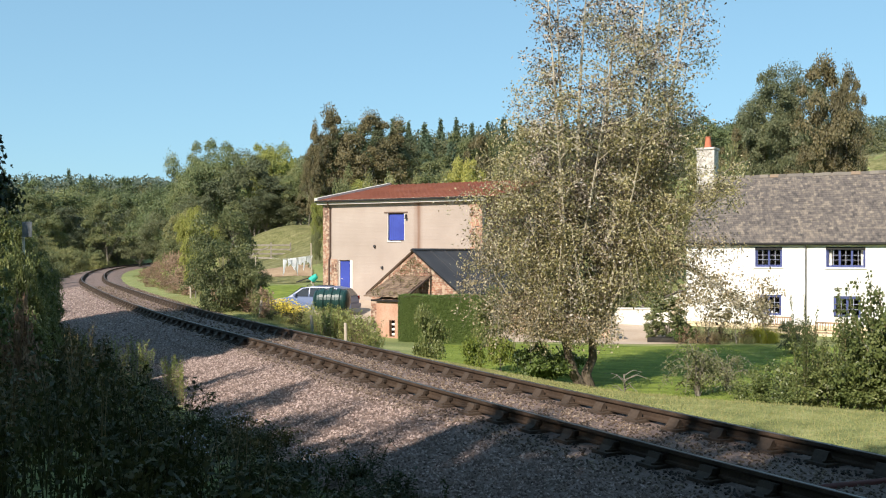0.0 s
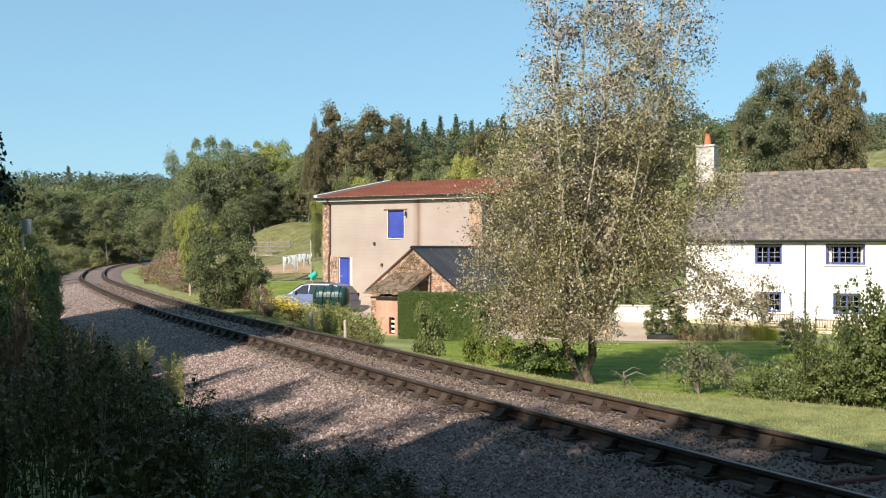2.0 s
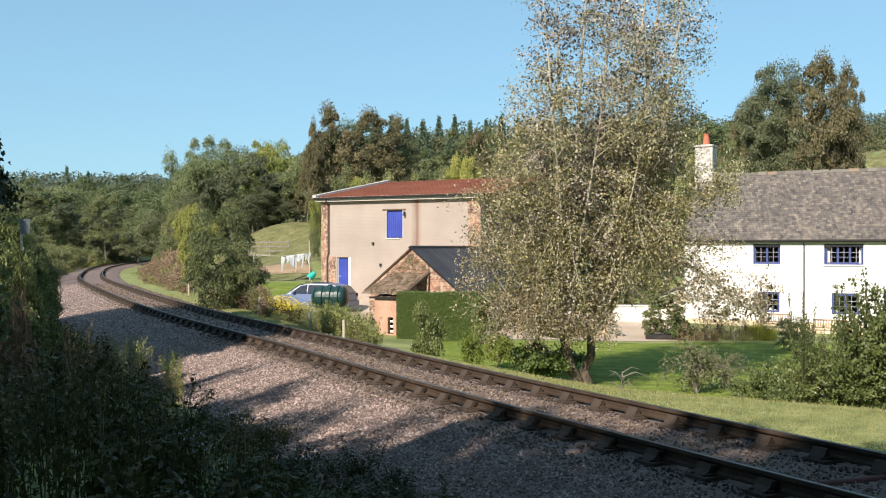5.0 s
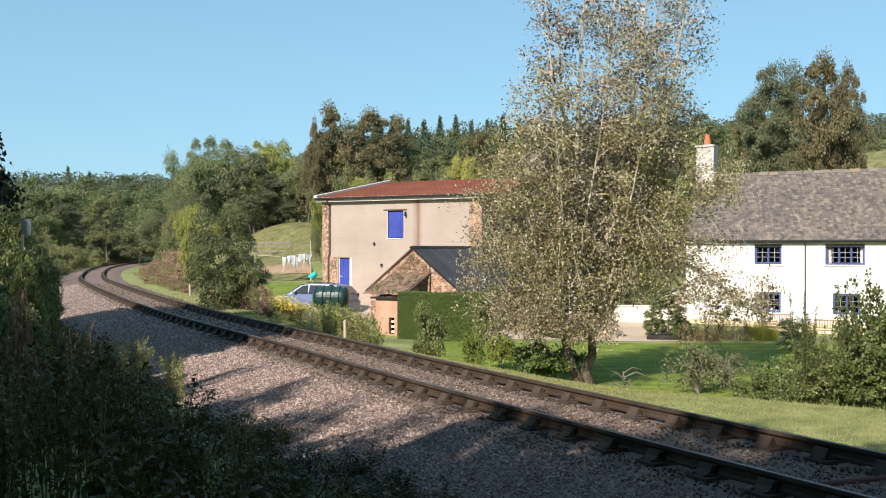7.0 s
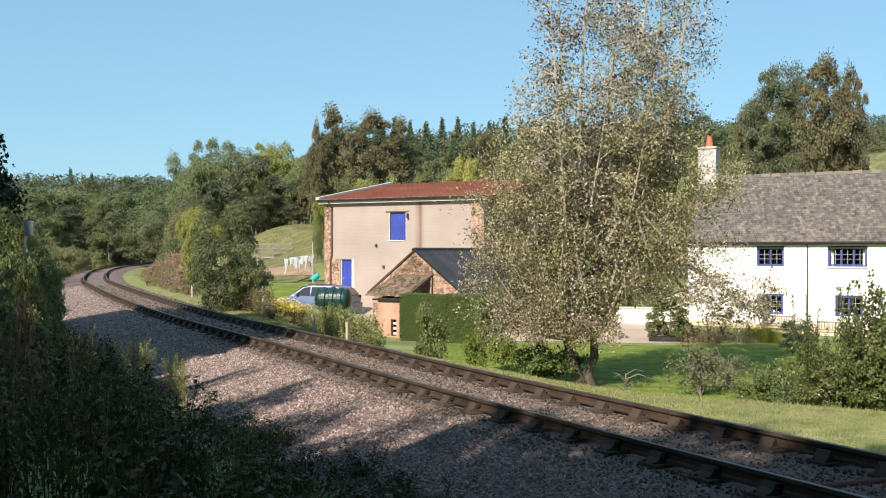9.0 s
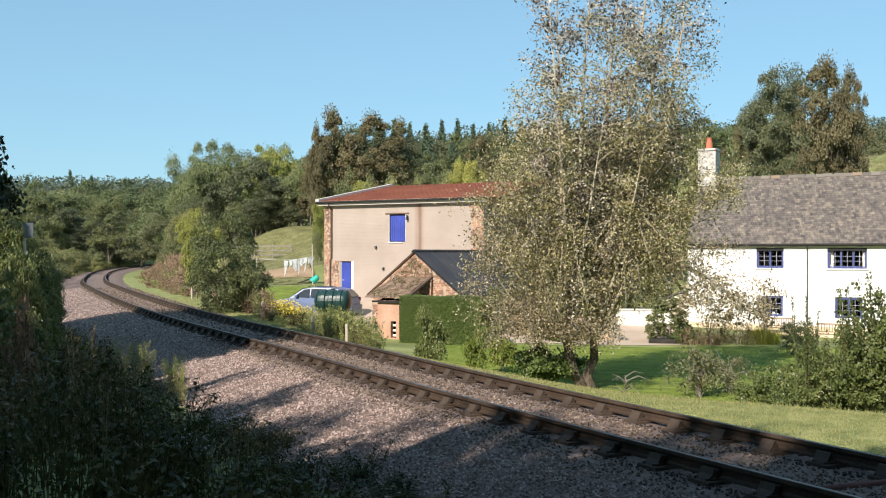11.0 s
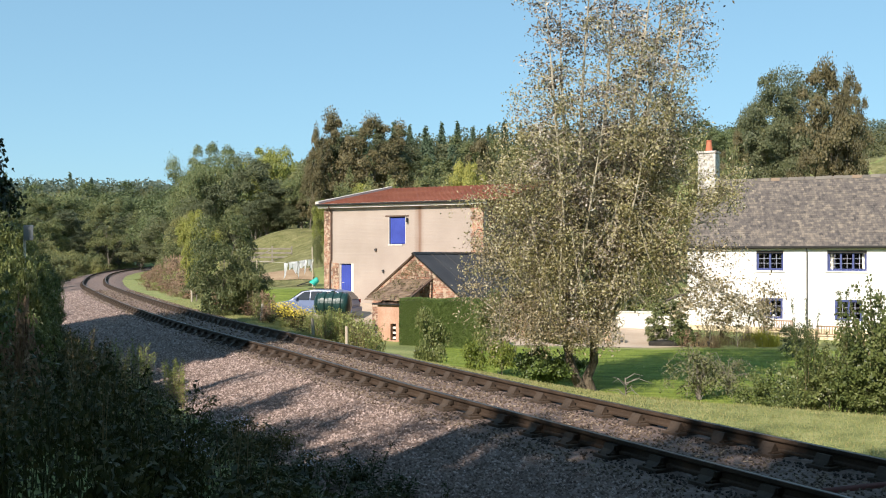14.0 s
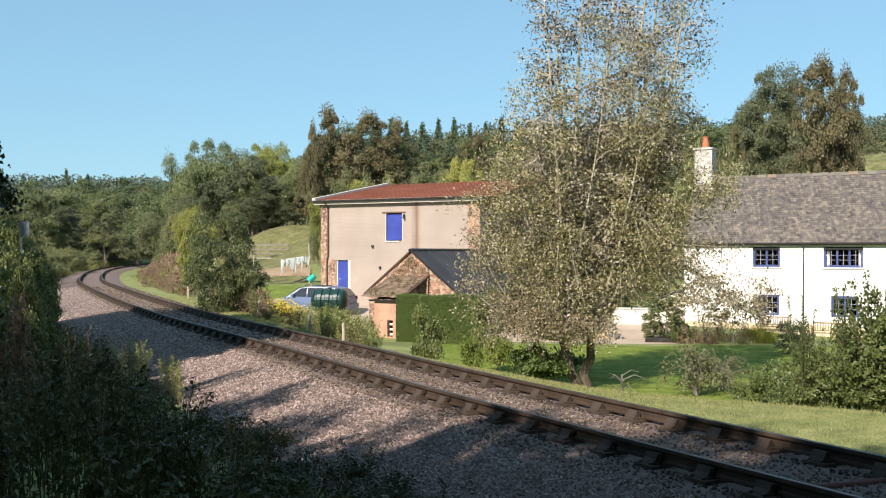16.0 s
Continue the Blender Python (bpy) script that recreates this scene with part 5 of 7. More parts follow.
fir = thing("fir_tree", Matrix.Identity(4), "dark green conifer on the far ridge", "tree", "ridge conifers")
part("trunk", tube(bmesh.new(), [(0, 0, -0.5), (0, 0, 6), (0, 0, 12)], [0.22, 0.14, 0.03], 6), M_BARK, fir)
V, F = leaf_arrays(conifer(12, 2.6, 3000), 0.7, 0.35, 0.3, 0.4)
part("crown", np_mesh("crown", V, F), L_FIR, fir)
first = True
for n_ in range(40):
    bx = 735 + n_ * 12.5 if n_ < 12 else (640 + (n_ - 12) * 28 if n_ < 34 else -30 + (n_ - 34) * 38)
    d = 250 + 40 * math.sin(n_ * 2.3) if n_ < 34 else 330 + 40 * math.sin(n_ * 1.9)
    top = (238 - 10 * (n_ / 12) + 4 * math.sin(n_ * 2.7)) if n_ < 12 else ((208 + 5 * math.sin(n_ * 1.7)) if n_ < 34 else (302 + 8 * math.sin(n_ * 2.1)))
    x, y = px(bx) * d, d
    s = (EYE + (440 - top) / 1800 * d - gz(x, y)) / 12.2
    put(fir, x, y, min(s, 1.5), n_ * 71 % 360, s, first=first)
    first = False

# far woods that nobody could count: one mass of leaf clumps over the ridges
# distance haze is put into the ridge leaf colour, paler and bluer
L_RIDGE_HAZE = leaf_mat("hazed_ridge_leaves", [(0.075, 0.1, 0.075), (0.11, 0.14, 0.105), (0.15, 0.18, 0.13)], 0.2, 0.8)


def far_mass(name, N, d0, d1, leaf, size, seed_top):
    bx, d = rng.uniform(-60, 1640, N), rng.uniform(d0, d1, N)
    x, y = px(bx) * d, d
    keep = np.abs(track_uv(x, y)[0]) > 12
    x, y, bx, d = x[keep], y[keep], bx[keep], d[keep]
    zt = ground_z(x, y)
    lim = np.interp(bx, [-60, 0, 330, 420, 700, 760, 870, 1100, 1320, 1500, 1640], [296, 302, 314, 300, 250, 228, 214, 208, 203, 200, 198]) + seed_top + 5 * np.sin(bx * 0.09) + 3 * np.sin(bx * 0.31)
    hh = np.clip(np.minimum(rng.uniform(4, 11, len(x)), EYE + (440 - lim) / 1800 * d - zt), 0.5, None)
    rep = 58
    P = np.repeat(np.stack([x, y, zt], 1), rep, 0)
    q = unit(len(P))
    rad = np.repeat(rng.uniform(2.0, 4.2, len(x)), rep)
    P[:, 0] += q[:, 0] * rad
    P[:, 1] += q[:, 1] * rad
    P[:, 2] += np.repeat(hh, rep) * (0.55 + 0.45 * q[:, 2])
    V, F = leaf_arrays(P, size, 0.8, 0.0, 0.7)
    tagged(part(name, np_mesh(name, V, F), leaf), "distant mixed woodland over the hills", "woodland", kind="stuff")


far_mass("far_woods", 2300, 150, 270, L_FAR, 0.6, 16)
far_mass("ridge_woods", 2600, 280, 430, L_RIDGE_HAZE, 0.8, 0)

# ---- unseen trees set beside and behind the camera so their shade falls on the line
L_SYC = leaf_mat("sycamore_leaves", [(0.015, 0.025, 0.008), (0.035, 0.05, 0.015), (0.06, 0.075, 0.025)], 0.15)
shade = broadleaf("sycamore_tree", 10, 3.3, 2.4, 95, 24000, 0.25, L_SYC, "dark leafy sycamore placed for its shade, mostly out of view", seed=9.1, trunk=0.2, clump=0.28, boughs=0.0)
SHADE_TREES = [(-12.36, 2.87, 0.6, 0.96), (-23.1, 13.64, 1.36, 1.48), (-17.52, 19.33, 1.07, 1.22), (-23.31, 27.15, 0.75, 0.95), (-12.73, 15.6, 0.76, 1.04), (-15.6, 10.3, 0.8, 0.93),
         (-15.19, -5.64, 0.71, 1.5), (-18.96, 11.68, 0.98, 1.59), (-8.8, 2.34, 0.8, 0.68), (-17.13, -5.05, 0.81, 1.3), (-12.02, 9.46, 0.93, 0.45), (3.5, -10.5, 1.2, 1.5), (-1.0, -13.0, 1.2, 1.3),
         (-9.35, 18.6, 0.38, 0.45), (4.67, -0.32, 1.28, 1.7), (-11.3, 17.2, 0.62, 0.92), (-9.4, 16.4, 0.36, 0.68), (-13.2, 20.0, 0.7, 0.92),
         # tall unseen trees added only to block sky light
         (-6.0, -15.5, 1.5, 1.5), (2.5, -17.0, 1.6, 1.5), (9.5, -13.5, 1.5, 1.4), (12.5, -6.5, 1.3, 1.3), (-13.0, -13.0, 1.5, 1.5), (-20.0, -6.0, 1.5, 1.5), (9.8, 0.8, 1.3, 1.6), (13.6, 5.5, 1.25, 1.5), (7.0, -5.0, 1.3, 1.7)]
TOP = 10.45
# a row added across the sun's way: how far aside, how far back, where the shade of its top falls, breadth
for aside, back, tip, s in ((-7.4, -5.5, 9.4, 0.35), (-6.5, -6.0, 10.8, 0.3), (-5.8, -5.5, 11.3, 0.26), (-5.0, -6.5, 10.8, 0.3), (-4.1, -5.8, 10.9, 0.5), (-2.8, -6.6, 11.3, 0.55), (-1.2, -6.0, 11.6, 0.6), (0.6, -6.8, 12.0, 0.75), (2.8, -6.2, 12.0, 0.85), (-4.8, -9.5, 9.0, 0.8), (-2.0, -10.0, 10.6, 0.8),
                            (-10.6, -3.0, 12.4, 0.15), (-12.9, -2.0, 13.7, 0.13)):
    x, y = 0.54 * back + 0.84 * aside, 0.84 * back - 0.54 * aside
    SHADE_TREES.append((x, y, s, ((tip - back) / 1.375 - 0.3 - gz(x, y)) / TOP))
for n_, (x, y, s, sz) in enumerate(SHADE_TREES):
    put(shade, x, y, s, n_ * 83, sz, first=n_ == 0)

# ---- shrubs at the edge of the garden and along the line
stand(lush, [(760, 26.5, 538, 33), (868, 36.0, 506, 36), (575, bank(575, 4.0), 548, 18), (640, bank(640, 3.6), 560, 16), (603, bank(603, 4.6), 548, 18), (430, bank(430, 4.4), 512, 20), (472, bank(472, 4.0), 532, 18)])
edge = broadleaf("maple_bush", 1.5, 0.8, 0.05, 36, 3300, 0.09, L_HAZEL, "loose leafy maple scrub at the edge of the garden", "bush", seed=15.3, clump=0.36, trunk=0.02, hang=0.5, wide=0.75, nlimb=14)
for n_, (bx, d, top, hw) in enumerate(((1545, 15.6, 545, 62), (1490, 16.2, 575, 55), (1425, 17.2, 605, 48), (1540, 15.0, 600, 60), (1465, 15.8, 640, 52), (1375, 18.0, 640, 42), (1410, 16.6, 665, 44), (1335, 20.0, 652, 36), (1520, 15.2, 650, 50), (1585, 14.6, 560, 60), (1560, 14.7, 655, 50))):
    x_, y_ = px(bx) * d, d
    put(edge, x_, y_, hw / 1800 * d / 0.85, n_ * 61, (EYE + (440 - top) / 1800 * d - gz(x_, y_)) / 1.6, first=n_ == 0)
boxb = broadleaf("box_bush", 1.5, 0.85, 0.0, 70, 11000, 0.05, L_THORN, "dense rounded box bush on the lawn edge", "bush", seed=18.6, clump=0.34, trunk=0.03, nlimb=12)
put(boxb, px(1410) * 40.0, 40.0, 36 / 1800 * 40.0 / 0.9, 30, (EYE + (440 - 562) / 1800 * 40.0 - gz(px(1410) * 40.0, 40.0)) / 1.6, first=True)
L_SAP = leaf_mat("maple_leaves", [(0.043, 0.062, 0.018), (0.101, 0.126, 0.040), (0.180, 0.198, 0.079)], 0.3, 0.4)
dense = broadleaf("laurel_bush", 1.3, 1.0, 0.05, 40, 6500, 0.11, L_LAUREL, "low dark dense evergreen bush on the lawn", "bush", seed=8.3, clump=0.32, trunk=0.04)
for n_, (bx, d, hw) in enumerate(((958, 30.5, 54), (1010, 33.0, 30), (1210, 45.5, 24))):
    put(dense, px(bx) * d, d, hw / 1800 * d / 1.05, n_ * 70, (0.85, 0.6, 0.5)[n_], first=n_ == 0)
light = broadleaf("spiraea_bush", 1.2, 0.8, 0.05, 30, 2600, 0.11, L_SHRUB, "light yellow-green garden shrub", "bush", seed=8.9, clump=0.34, trunk=0.03)
for n_, (bx, d, hw, sz) in enumerate(((885, 33.0, 30, 0.9), (840, 31.0, 22, 1.0))):
    put(light, px(bx) * d, d, hw / 1800 * d / 0.85, n_ * 70, sz, first=n_ == 0)

L_WEEP = leaf_mat("drooping_leaves", [(0.055, 0.065, 0.025), (0.145, 0.155, 0.065), (0.29, 0.28, 0.145)], 0.3, 0.5)
# weeping shrub and a bare sapling on the lawn
weep = thing("weeping_shrub", pose(px(1235) * 28.5, 28.5, gz(px(1235) * 28.5, 28.5)), "small drooping shrub with thin arching twigs on the lawn", "shrub")
bm, LP = bmesh.new(), []
for a in range(30):
    w, R_, H_ = prng.uniform(0, 6.28), prng.uniform(0.5, 1.5), prng.uniform(0.4, 1.5)
    cw, sw, sag = math.cos(w), math.sin(w), prng.uniform(0.3, 0.75)
    pts = [Vector((R_ * q * cw + 0.05 * math.sin(7 * q + a), R_ * q * sw + 0.05 * math.cos(6 * q + a), H_ * z_)) for q, z_ in ((0, 0.02), (0.1, 0.5), (0.28, 0.9), (0.52, 1.0), (0.78, 1.0 - 0.45 * sag), (1.0, 1.0 - sag))]
    tube(bm, pts, [0.014, 0.012, 0.009, 0.007, 0.005, 0.003], 4, cap=False)
    for _ in range(66):
        g = prng.uniform(1.0, 5)
        i = min(4, int(g))
        LP.append(pts[i].lerp(pts[i + 1], g - i) + Vector((prng.gauss(0, 0.07), prng.gauss(0, 0.07), prng.gauss(-0.03, 0.08))))
tagged(part("twig_growth", bm, M_BARK, weep), kind="stuff")
V, F = leaf_arrays(np.array(LP), 0.1, 0.45, 0.6)
tagged(part("foliage", np_mesh("foliage", V, F), L_WEEP, weep), kind="stuff")
put(weep, px(1285) * 29.5, 29.5, 0.85, 130, 0.72)
sap = thing("bare_sapling", pose(px(1105) * 26.5, 26.5, gz(px(1105) * 26.5, 26.5)), "small bare grey sapling on the lawn", "sapling")
part("trunk", tube(bmesh.new(), [(0, 0, -0.05), (0.02, 0, 0.4), (0.0, 0.02, 0.8)], [0.035, 0.03, 0.018], 6), M_BARK, sap)
for a in range(13):
    w, z0 = prng.uniform(0, 6.28), prng.uniform(0.3, 0.8)
    L = prng.uniform(0.35, 0.85)
    part("branch", tube(bmesh.new(), [(0, 0, z0), (L * 0.5 * math.cos(w), L * 0.5 * math.sin(w), z0 + 0.14), (L * math.cos(w), L * math.sin(w), z0 + prng.uniform(0.0, 0.25))], [0.016, 0.011, 0.004], 4), M_BARK, sap)
post_w = thing("marker_post", pose(px(1196) * 25.5, 25.5, gz(px(1196) * 25.5, 25.5)), "short white-painted marker post in the lawn", "post")
part("post", boxed(-0.04, 0.04, -0.04, 0.04, -0.2, 0.3, bevel=0.01), M_CREAM, post_w)

# ---- clipped hedge beside the shed
def hedge(x, y, L, D, H, turn):
    ob = thing("clipped_hedge", pose(x, y, gz(x, y), 0, 0, turn), "neatly clipped dark green box-shaped hedge", "hedge")
    part("core", boxed(0.08, L - 0.08, 0.08, D - 0.08, -0.3, H - 0.08), L_HEDGE, ob)
    n = 56000
    w = rng.random(n)
    P = np.stack([rng.uniform(0, L, n), rng.uniform(0, D, n), rng.uniform(0, H, n)], 1)
    P[w < 0.55, 1] = 0
    P[(w >= 0.55) & (w < 0.75), 2] = H
    P[(w >= 0.75) & (w < 0.85), 0] = 0
    P[(w >= 0.85) & (w < 0.95), 0] = L
    P += rng.normal(0, 0.018, P.shape)
    P[:, 2] += 0.03 * np.sin(P[:, 0] * 3)
    V, F = leaf_arrays(P, 0.036, 0.6, 0.0, 0.2)
    part("foliage", np_mesh("foliage", V, F), L_HEDGE, ob)
    return ob


hedge(px(706) * 42.5, 42.5, 3.35, 1.0, 1.92, -8)
yew = broadleaf("corner_shrub", 2.1, 0.8, 0.05, 40, 4600, 0.1, L_MIX, "rounded green shrub beside the cottage corner", "bush", seed=12.1, clump=0.32, trunk=0.05)
put(yew, px(1180) * 46.5, 46.5, 1.3, 0, 1.12, sink=0.3, first=True)
put(yew, px(1160) * 46.2, 46.2, 0.6, 90, 0.55, sink=0.2)

airy = broadleaf("serviceberry_bush", 3.3, 1.7, 0.2, 34, 900, 0.19, L_POPLOW, "airy bush with sparse browning leaves before the cottage wall", "bush", seed=17.2, clump=0.3, trunk=0.03, nlimb=16, hang=0.3, wide=0.6)
put(airy, px(1255) * 45.5, 45.5, 1.05, 30, 1.0, first=True)
put(airy, px(1305) * 45.0, 45.0, 0.85, 160, 0.75)
put(airy, px(1350) * 46.5, 46.5, 0.6, 250, 0.95)

# ---- garden wall and outbuilding beside the cottage
gw = thing("garden_wall", pose(px(1068) * 52, 52, gz(px(1068) * 52, 52) + 0.15, 0, 0, -10), "low cream-washed garden wall with coping", "wall")
part("wall", boxed(0, 2.9, 0, 0.25, -0.4, 0.55), M_CREAM, gw)
part("coping", boxed(-0.04, 2.94, -0.04, 0.29, 0.55, 0.62, bevel=0.015), M_CREAM, gw)
rw = thing("brick_retaining_wall", pose(px(905) * 47.5, 47.5, gz(px(905) * 47.5, 47.5), 0, 0, -4), "low sunlit brick retaining wall along the forecourt", "wall")
part("wall", boxed(0, 4.6, 0, 0.25, -0.5, 0.75), M_PALEBRICK, rw)
part("coping", boxed(-0.03, 4.63, -0.04, 0.29, 0.75, 0.82, bevel=0.015), M_PALEBRICK, rw)
ann = thing("cottage_porch", pose(px(1158) * 54.5, 54.5, gz(px(1158) * 54.5, 54.5), 0, 0, TURN), "small cream-washed porch beside the cottage", "porch")
part("wall", prism(bmesh.new(), [(0, -0.6), (1.9, -0.6), (1.9, 1.55), (1.3, 1.55), (0, 0.95)], 0, 2.0), M_CREAM, ann, "cream-washed wall")
part("roof", prism(bmesh.new(), [(-0.1, 0.95), (1.3, 1.6), (2.0, 1.6), (2.0, 1.68), (1.3, 1.68), (-0.1, 1.03)], -0.1, 2.1), M_SLATE, ann)

bed = thing("raised_bed", pose(px(1150) * 45.6, 45.6, gz(px(1180) * 45.6, 45.6), 0, 0, -14), "dark stone-edged flower bed at the lawn edge", "flower bed")
part("edging", boxed(-0.1, 2.7, 0, 1.1, -0.3, 0.2, bevel=0.08), mat("near_black_stone", [(0.012, 0.011, 0.009), (0.028, 0.025, 0.02), (0.05, 0.045, 0.035)], 3.0, 16.0, 0.95, 0.8, depth=0.05), bed)

# ---- garden seats
M_BENCH = mat("varnished_teak", [(0.3, 0.19, 0.11), (0.42, 0.29, 0.18)], 3.0, 20.0, 0.7, 0.2)


def bench(x, y, turn, L=1.4):
    ob = thing("garden_bench", pose(x, y, gz(x, y), 0, 0, turn), "pale brown slatted wooden garden bench against the cottage", "bench", "benches by the cottage")
    for lx in (0.03, L - 0.03):
        part("leg", boxed(lx - 0.03, lx + 0.03, 0.0, 0.06, 0, 0.62, bevel=0.006), M_BENCH, ob)
        part("leg", boxed(lx - 0.03, lx + 0.03, 0.44, 0.5, 0, 0.92, bevel=0.006), M_BENCH, ob)
        part("armrest", boxed(lx - 0.035, lx + 0.035, -0.02, 0.44, 0.62, 0.66, bevel=0.006), M_BENCH, ob)
    for q in range(5):
        part("seat_slat", boxed(0.06, L - 0.06, 0.02 + q * 0.09, 0.09 + q * 0.09, 0.42, 0.445), M_BENCH, ob)
    part("top_rail", boxed(0.06, L - 0.06, 0.45, 0.49, 0.85, 0.92, bevel=0.008), M_BENCH, ob)
    part("lower_rail", boxed(0.06, L - 0.06, 0.45, 0.49, 0.5, 0.55), M_BENCH, ob)
    for q in range(12):
        xx = 0.1 + q * (L - 0.2) / 11
        part("back_slat", boxed(xx - 0.02, xx + 0.02, 0.46, 0.48, 0.55, 0.85), M_BENCH, ob)
    return ob


bench(px(1345) * 49.3, 49.3, TURN)
bench(px(1440) * 46.8, 46.8, TURN, 1.5)
ch_ = thing("garden_chair", pose(px(1090) * 46.5, 46.5, gz(px(1090) * 46.5, 46.5), 0, 0, 25), "pale wooden garden chair on the forecourt", "chair")
part("seat", boxed(0, 0.45, 0, 0.45, 0.42, 0.46, bevel=0.01), M_TIMBER, ch_)
part("backrest", boxed(0.0, 0.05, 0, 0.45, 0.5, 0.95, bevel=0.01), M_TIMBER, ch_)
for lx, ly in ((0.0, 0.0), (0.4, 0.0), (0.0, 0.4), (0.4, 0.4)):
    part("leg", boxed(lx, lx + 0.05, ly, ly + 0.05, 0, 0.42), M_TIMBER, ch_)

# ---- car
M_CAR = mat("silver_blue_paint", [(0.100, 0.139, 0.243), (0.127, 0.171, 0.293)], 1.0, 10.0, 0.35, 0.0, spec=0.4)
M_RUBBER = mat("tyre_rubber", [(0.015, 0.015, 0.016), (0.03, 0.03, 0.03)], 5.0, 30.0, 0.85, 0.1)
M_ALLOY = mat("alloy_rim", [(0.35, 0.36, 0.37), (0.45, 0.46, 0.47)], 3.0, 20.0, 0.35, 0.0, metal=0.9)
M_RED = mat("red_lens", [(0.175, 0.007, 0.006), (0.225, 0.015, 0.010)], 3.0, 20.0, 0.25, 0.0)
M_TANK = mat("green_plastic", [(0.008, 0.028, 0.026), (0.014, 0.042, 0.038), (0.022, 0.055, 0.05)], 1.5, 20.0, 0.32, 0.1)
M_TURQ = mat("turquoise_plastic", [(0.0, 0.3, 0.24), (0.02, 0.42, 0.33)], 2.0, 20.0, 0.5, 0.05)
CX, CY = px(470) * 50.0, 50.6
car = thing("estate_car", pose(CX, CY, gz(CX + 2, CY) - 0.3, 0, 0, -14), "silver-blue estate car parked in the yard", "car")
SIDE = [(0.0, 0.35), (0.0, 0.62), (0.12, 0.74), (1.05, 0.9), (1.75, 1.36), (2.3, 1.44), (3.3, 1.42), (3.85, 1.32), (4.2, 0.92), (4.28, 0.7), (4.25, 0.35), (3.9, 0.24), (0.3, 0.22)]
bm = bmesh.new()
rings = []
for yy, ins in ((0.0, 1.0), (0.05, 0.35), (0.2, 0.0), (0.85, 0.0), (1.5, 0.0), (1.65, 0.35), (1.7, 1.0)):
    ring = []
    for x_, z_ in SIDE:
        tumble = max(0.0, z_ - 0.9) * 0.34
        yk = min(max(yy, tumble), 1.7 - tumble)
        ring.append(bm.verts.new((x_ + (2.1 - x_) * 0.03 * ins, yk, z_ - 0.02 * ins)))
    rings.append(ring)
for r0, r1 in zip(rings, rings[1:]):
    for k in range(len(SIDE)):
        bm.faces.new((r0[k], r0[(k + 1) % len(SIDE)], r1[(k + 1) % len(SIDE)], r1[k]))
bm.faces.new(rings[0][::-1]), bm.faces.new(rings[-1])
part("body", bm, M_CAR, car, "silver-blue bodywork", smooth=False)


def car_window(pts, yy):
    b = bmesh.new()
    lo = [b.verts.new((p[0], yy(p[1]) - 0.012, p[1])) for p in pts]
    hi = [b.verts.new((p[0], yy(p[1]) + 0.012, p[1])) for p in pts]
    n = len(pts)
    for k in range(n):
        b.faces.new((lo[k], lo[(k + 1) % n], hi[(k + 1) % n], hi[k]))
    b.faces.new(lo[::-1]), b.faces.new(hi)
    return b


near = lambda z: max(0.0, z - 0.9) * 0.34 - 0.004
for pts in ([(1.32, 0.95), (1.85, 1.33), (2.15, 1.36), (2.15, 0.95)], [(2.22, 0.95), (2.22, 1.36), (3.0, 1.36), (3.0, 0.95)], [(3.08, 0.95), (3.08, 1.355), (3.55, 1.33), (3.95, 0.98)]):
    part("side_window", car_window(pts, near), glass_mat(), car, "dark tinted side glass")
bm = bmesh.new()
vs = [bm.verts.new(p) for p in ((1.1, 0.16, 0.935), (1.1, 1.54, 0.935), (1.72, 1.5, 1.35), (1.72, 0.2, 1.35), (1.12, 0.16, 0.95), (1.12, 1.54, 0.95), (1.74, 1.5, 1.37), (1.74, 0.2, 1.37))]
for q in ((0, 1, 2, 3), (7, 6, 5, 4), (0, 4, 5, 1), (1, 5, 6, 2), (2, 6, 7, 3), (3, 7, 4, 0)):
    bm.faces.new([vs[i] for i in q])
bmesh.ops.translate(bm, verts=bm.verts, vec=(-0.02, 0, 0.012))
part("windscreen", bm, glass_mat(), car)
bm = bmesh.new()
vs = [bm.verts.new(p) for p in ((3.88, 0.2, 1.3), (3.88, 1.5, 1.3), (4.18, 1.55, 0.97), (4.18, 0.15, 0.97), (3.91, 0.2, 1.3), (3.91, 1.5, 1.3), (4.21, 1.55, 0.97), (4.21, 0.15, 0.97))]
for q in ((0, 1, 2, 3), (7, 6, 5, 4), (0, 4, 5, 1), (1, 5, 6, 2), (2, 6, 7, 3), (3, 7, 4, 0)):
    bm.faces.new([vs[i] for i in q])
part("rear_window", bm, glass_mat(), car)
for wx in (0.8, 3.4):
    for wy in (0.06, 1.5):
        w_ = part("wheel", tube(bmesh.new(), [(wx, wy - 0.08, 0.31), (wx, wy - 0.06, 0.31), (wx, wy + 0.12, 0.31), (wx, wy + 0.14, 0.31)], [0.27, 0.31, 0.31, 0.27], 20), M_RUBBER, car, "black tyre")
        part("rim", tube(bmesh.new(), [(wx, wy - 0.09, 0.31), (wx, wy - 0.07, 0.31)], [0.18, 0.2], 14), M_ALLOY, w_)
part("tail_light", boxed(4.12, 4.27, 0.0, 0.13, 0.74, 0.94, bevel=0.02), M_RED, car, "red tail light")
part("tail_light", boxed(4.12, 4.27, 1.57, 1.7, 0.74, 0.94, bevel=0.02), M_RED, car, "red tail light")
part("bumper", boxed(4.1, 4.36, 0.04, 1.66, 0.34, 0.58, bevel=0.05), M_CAR, car)
part("roof_bar", tube(bmesh.new(), [(2.0, 0.24, 1.46), (2.1, 0.24, 1.5), (3.4, 0.24, 1.48), (3.5, 0.24, 1.44)], 0.018, 6), M_GUTTER, car, "black roof rail")
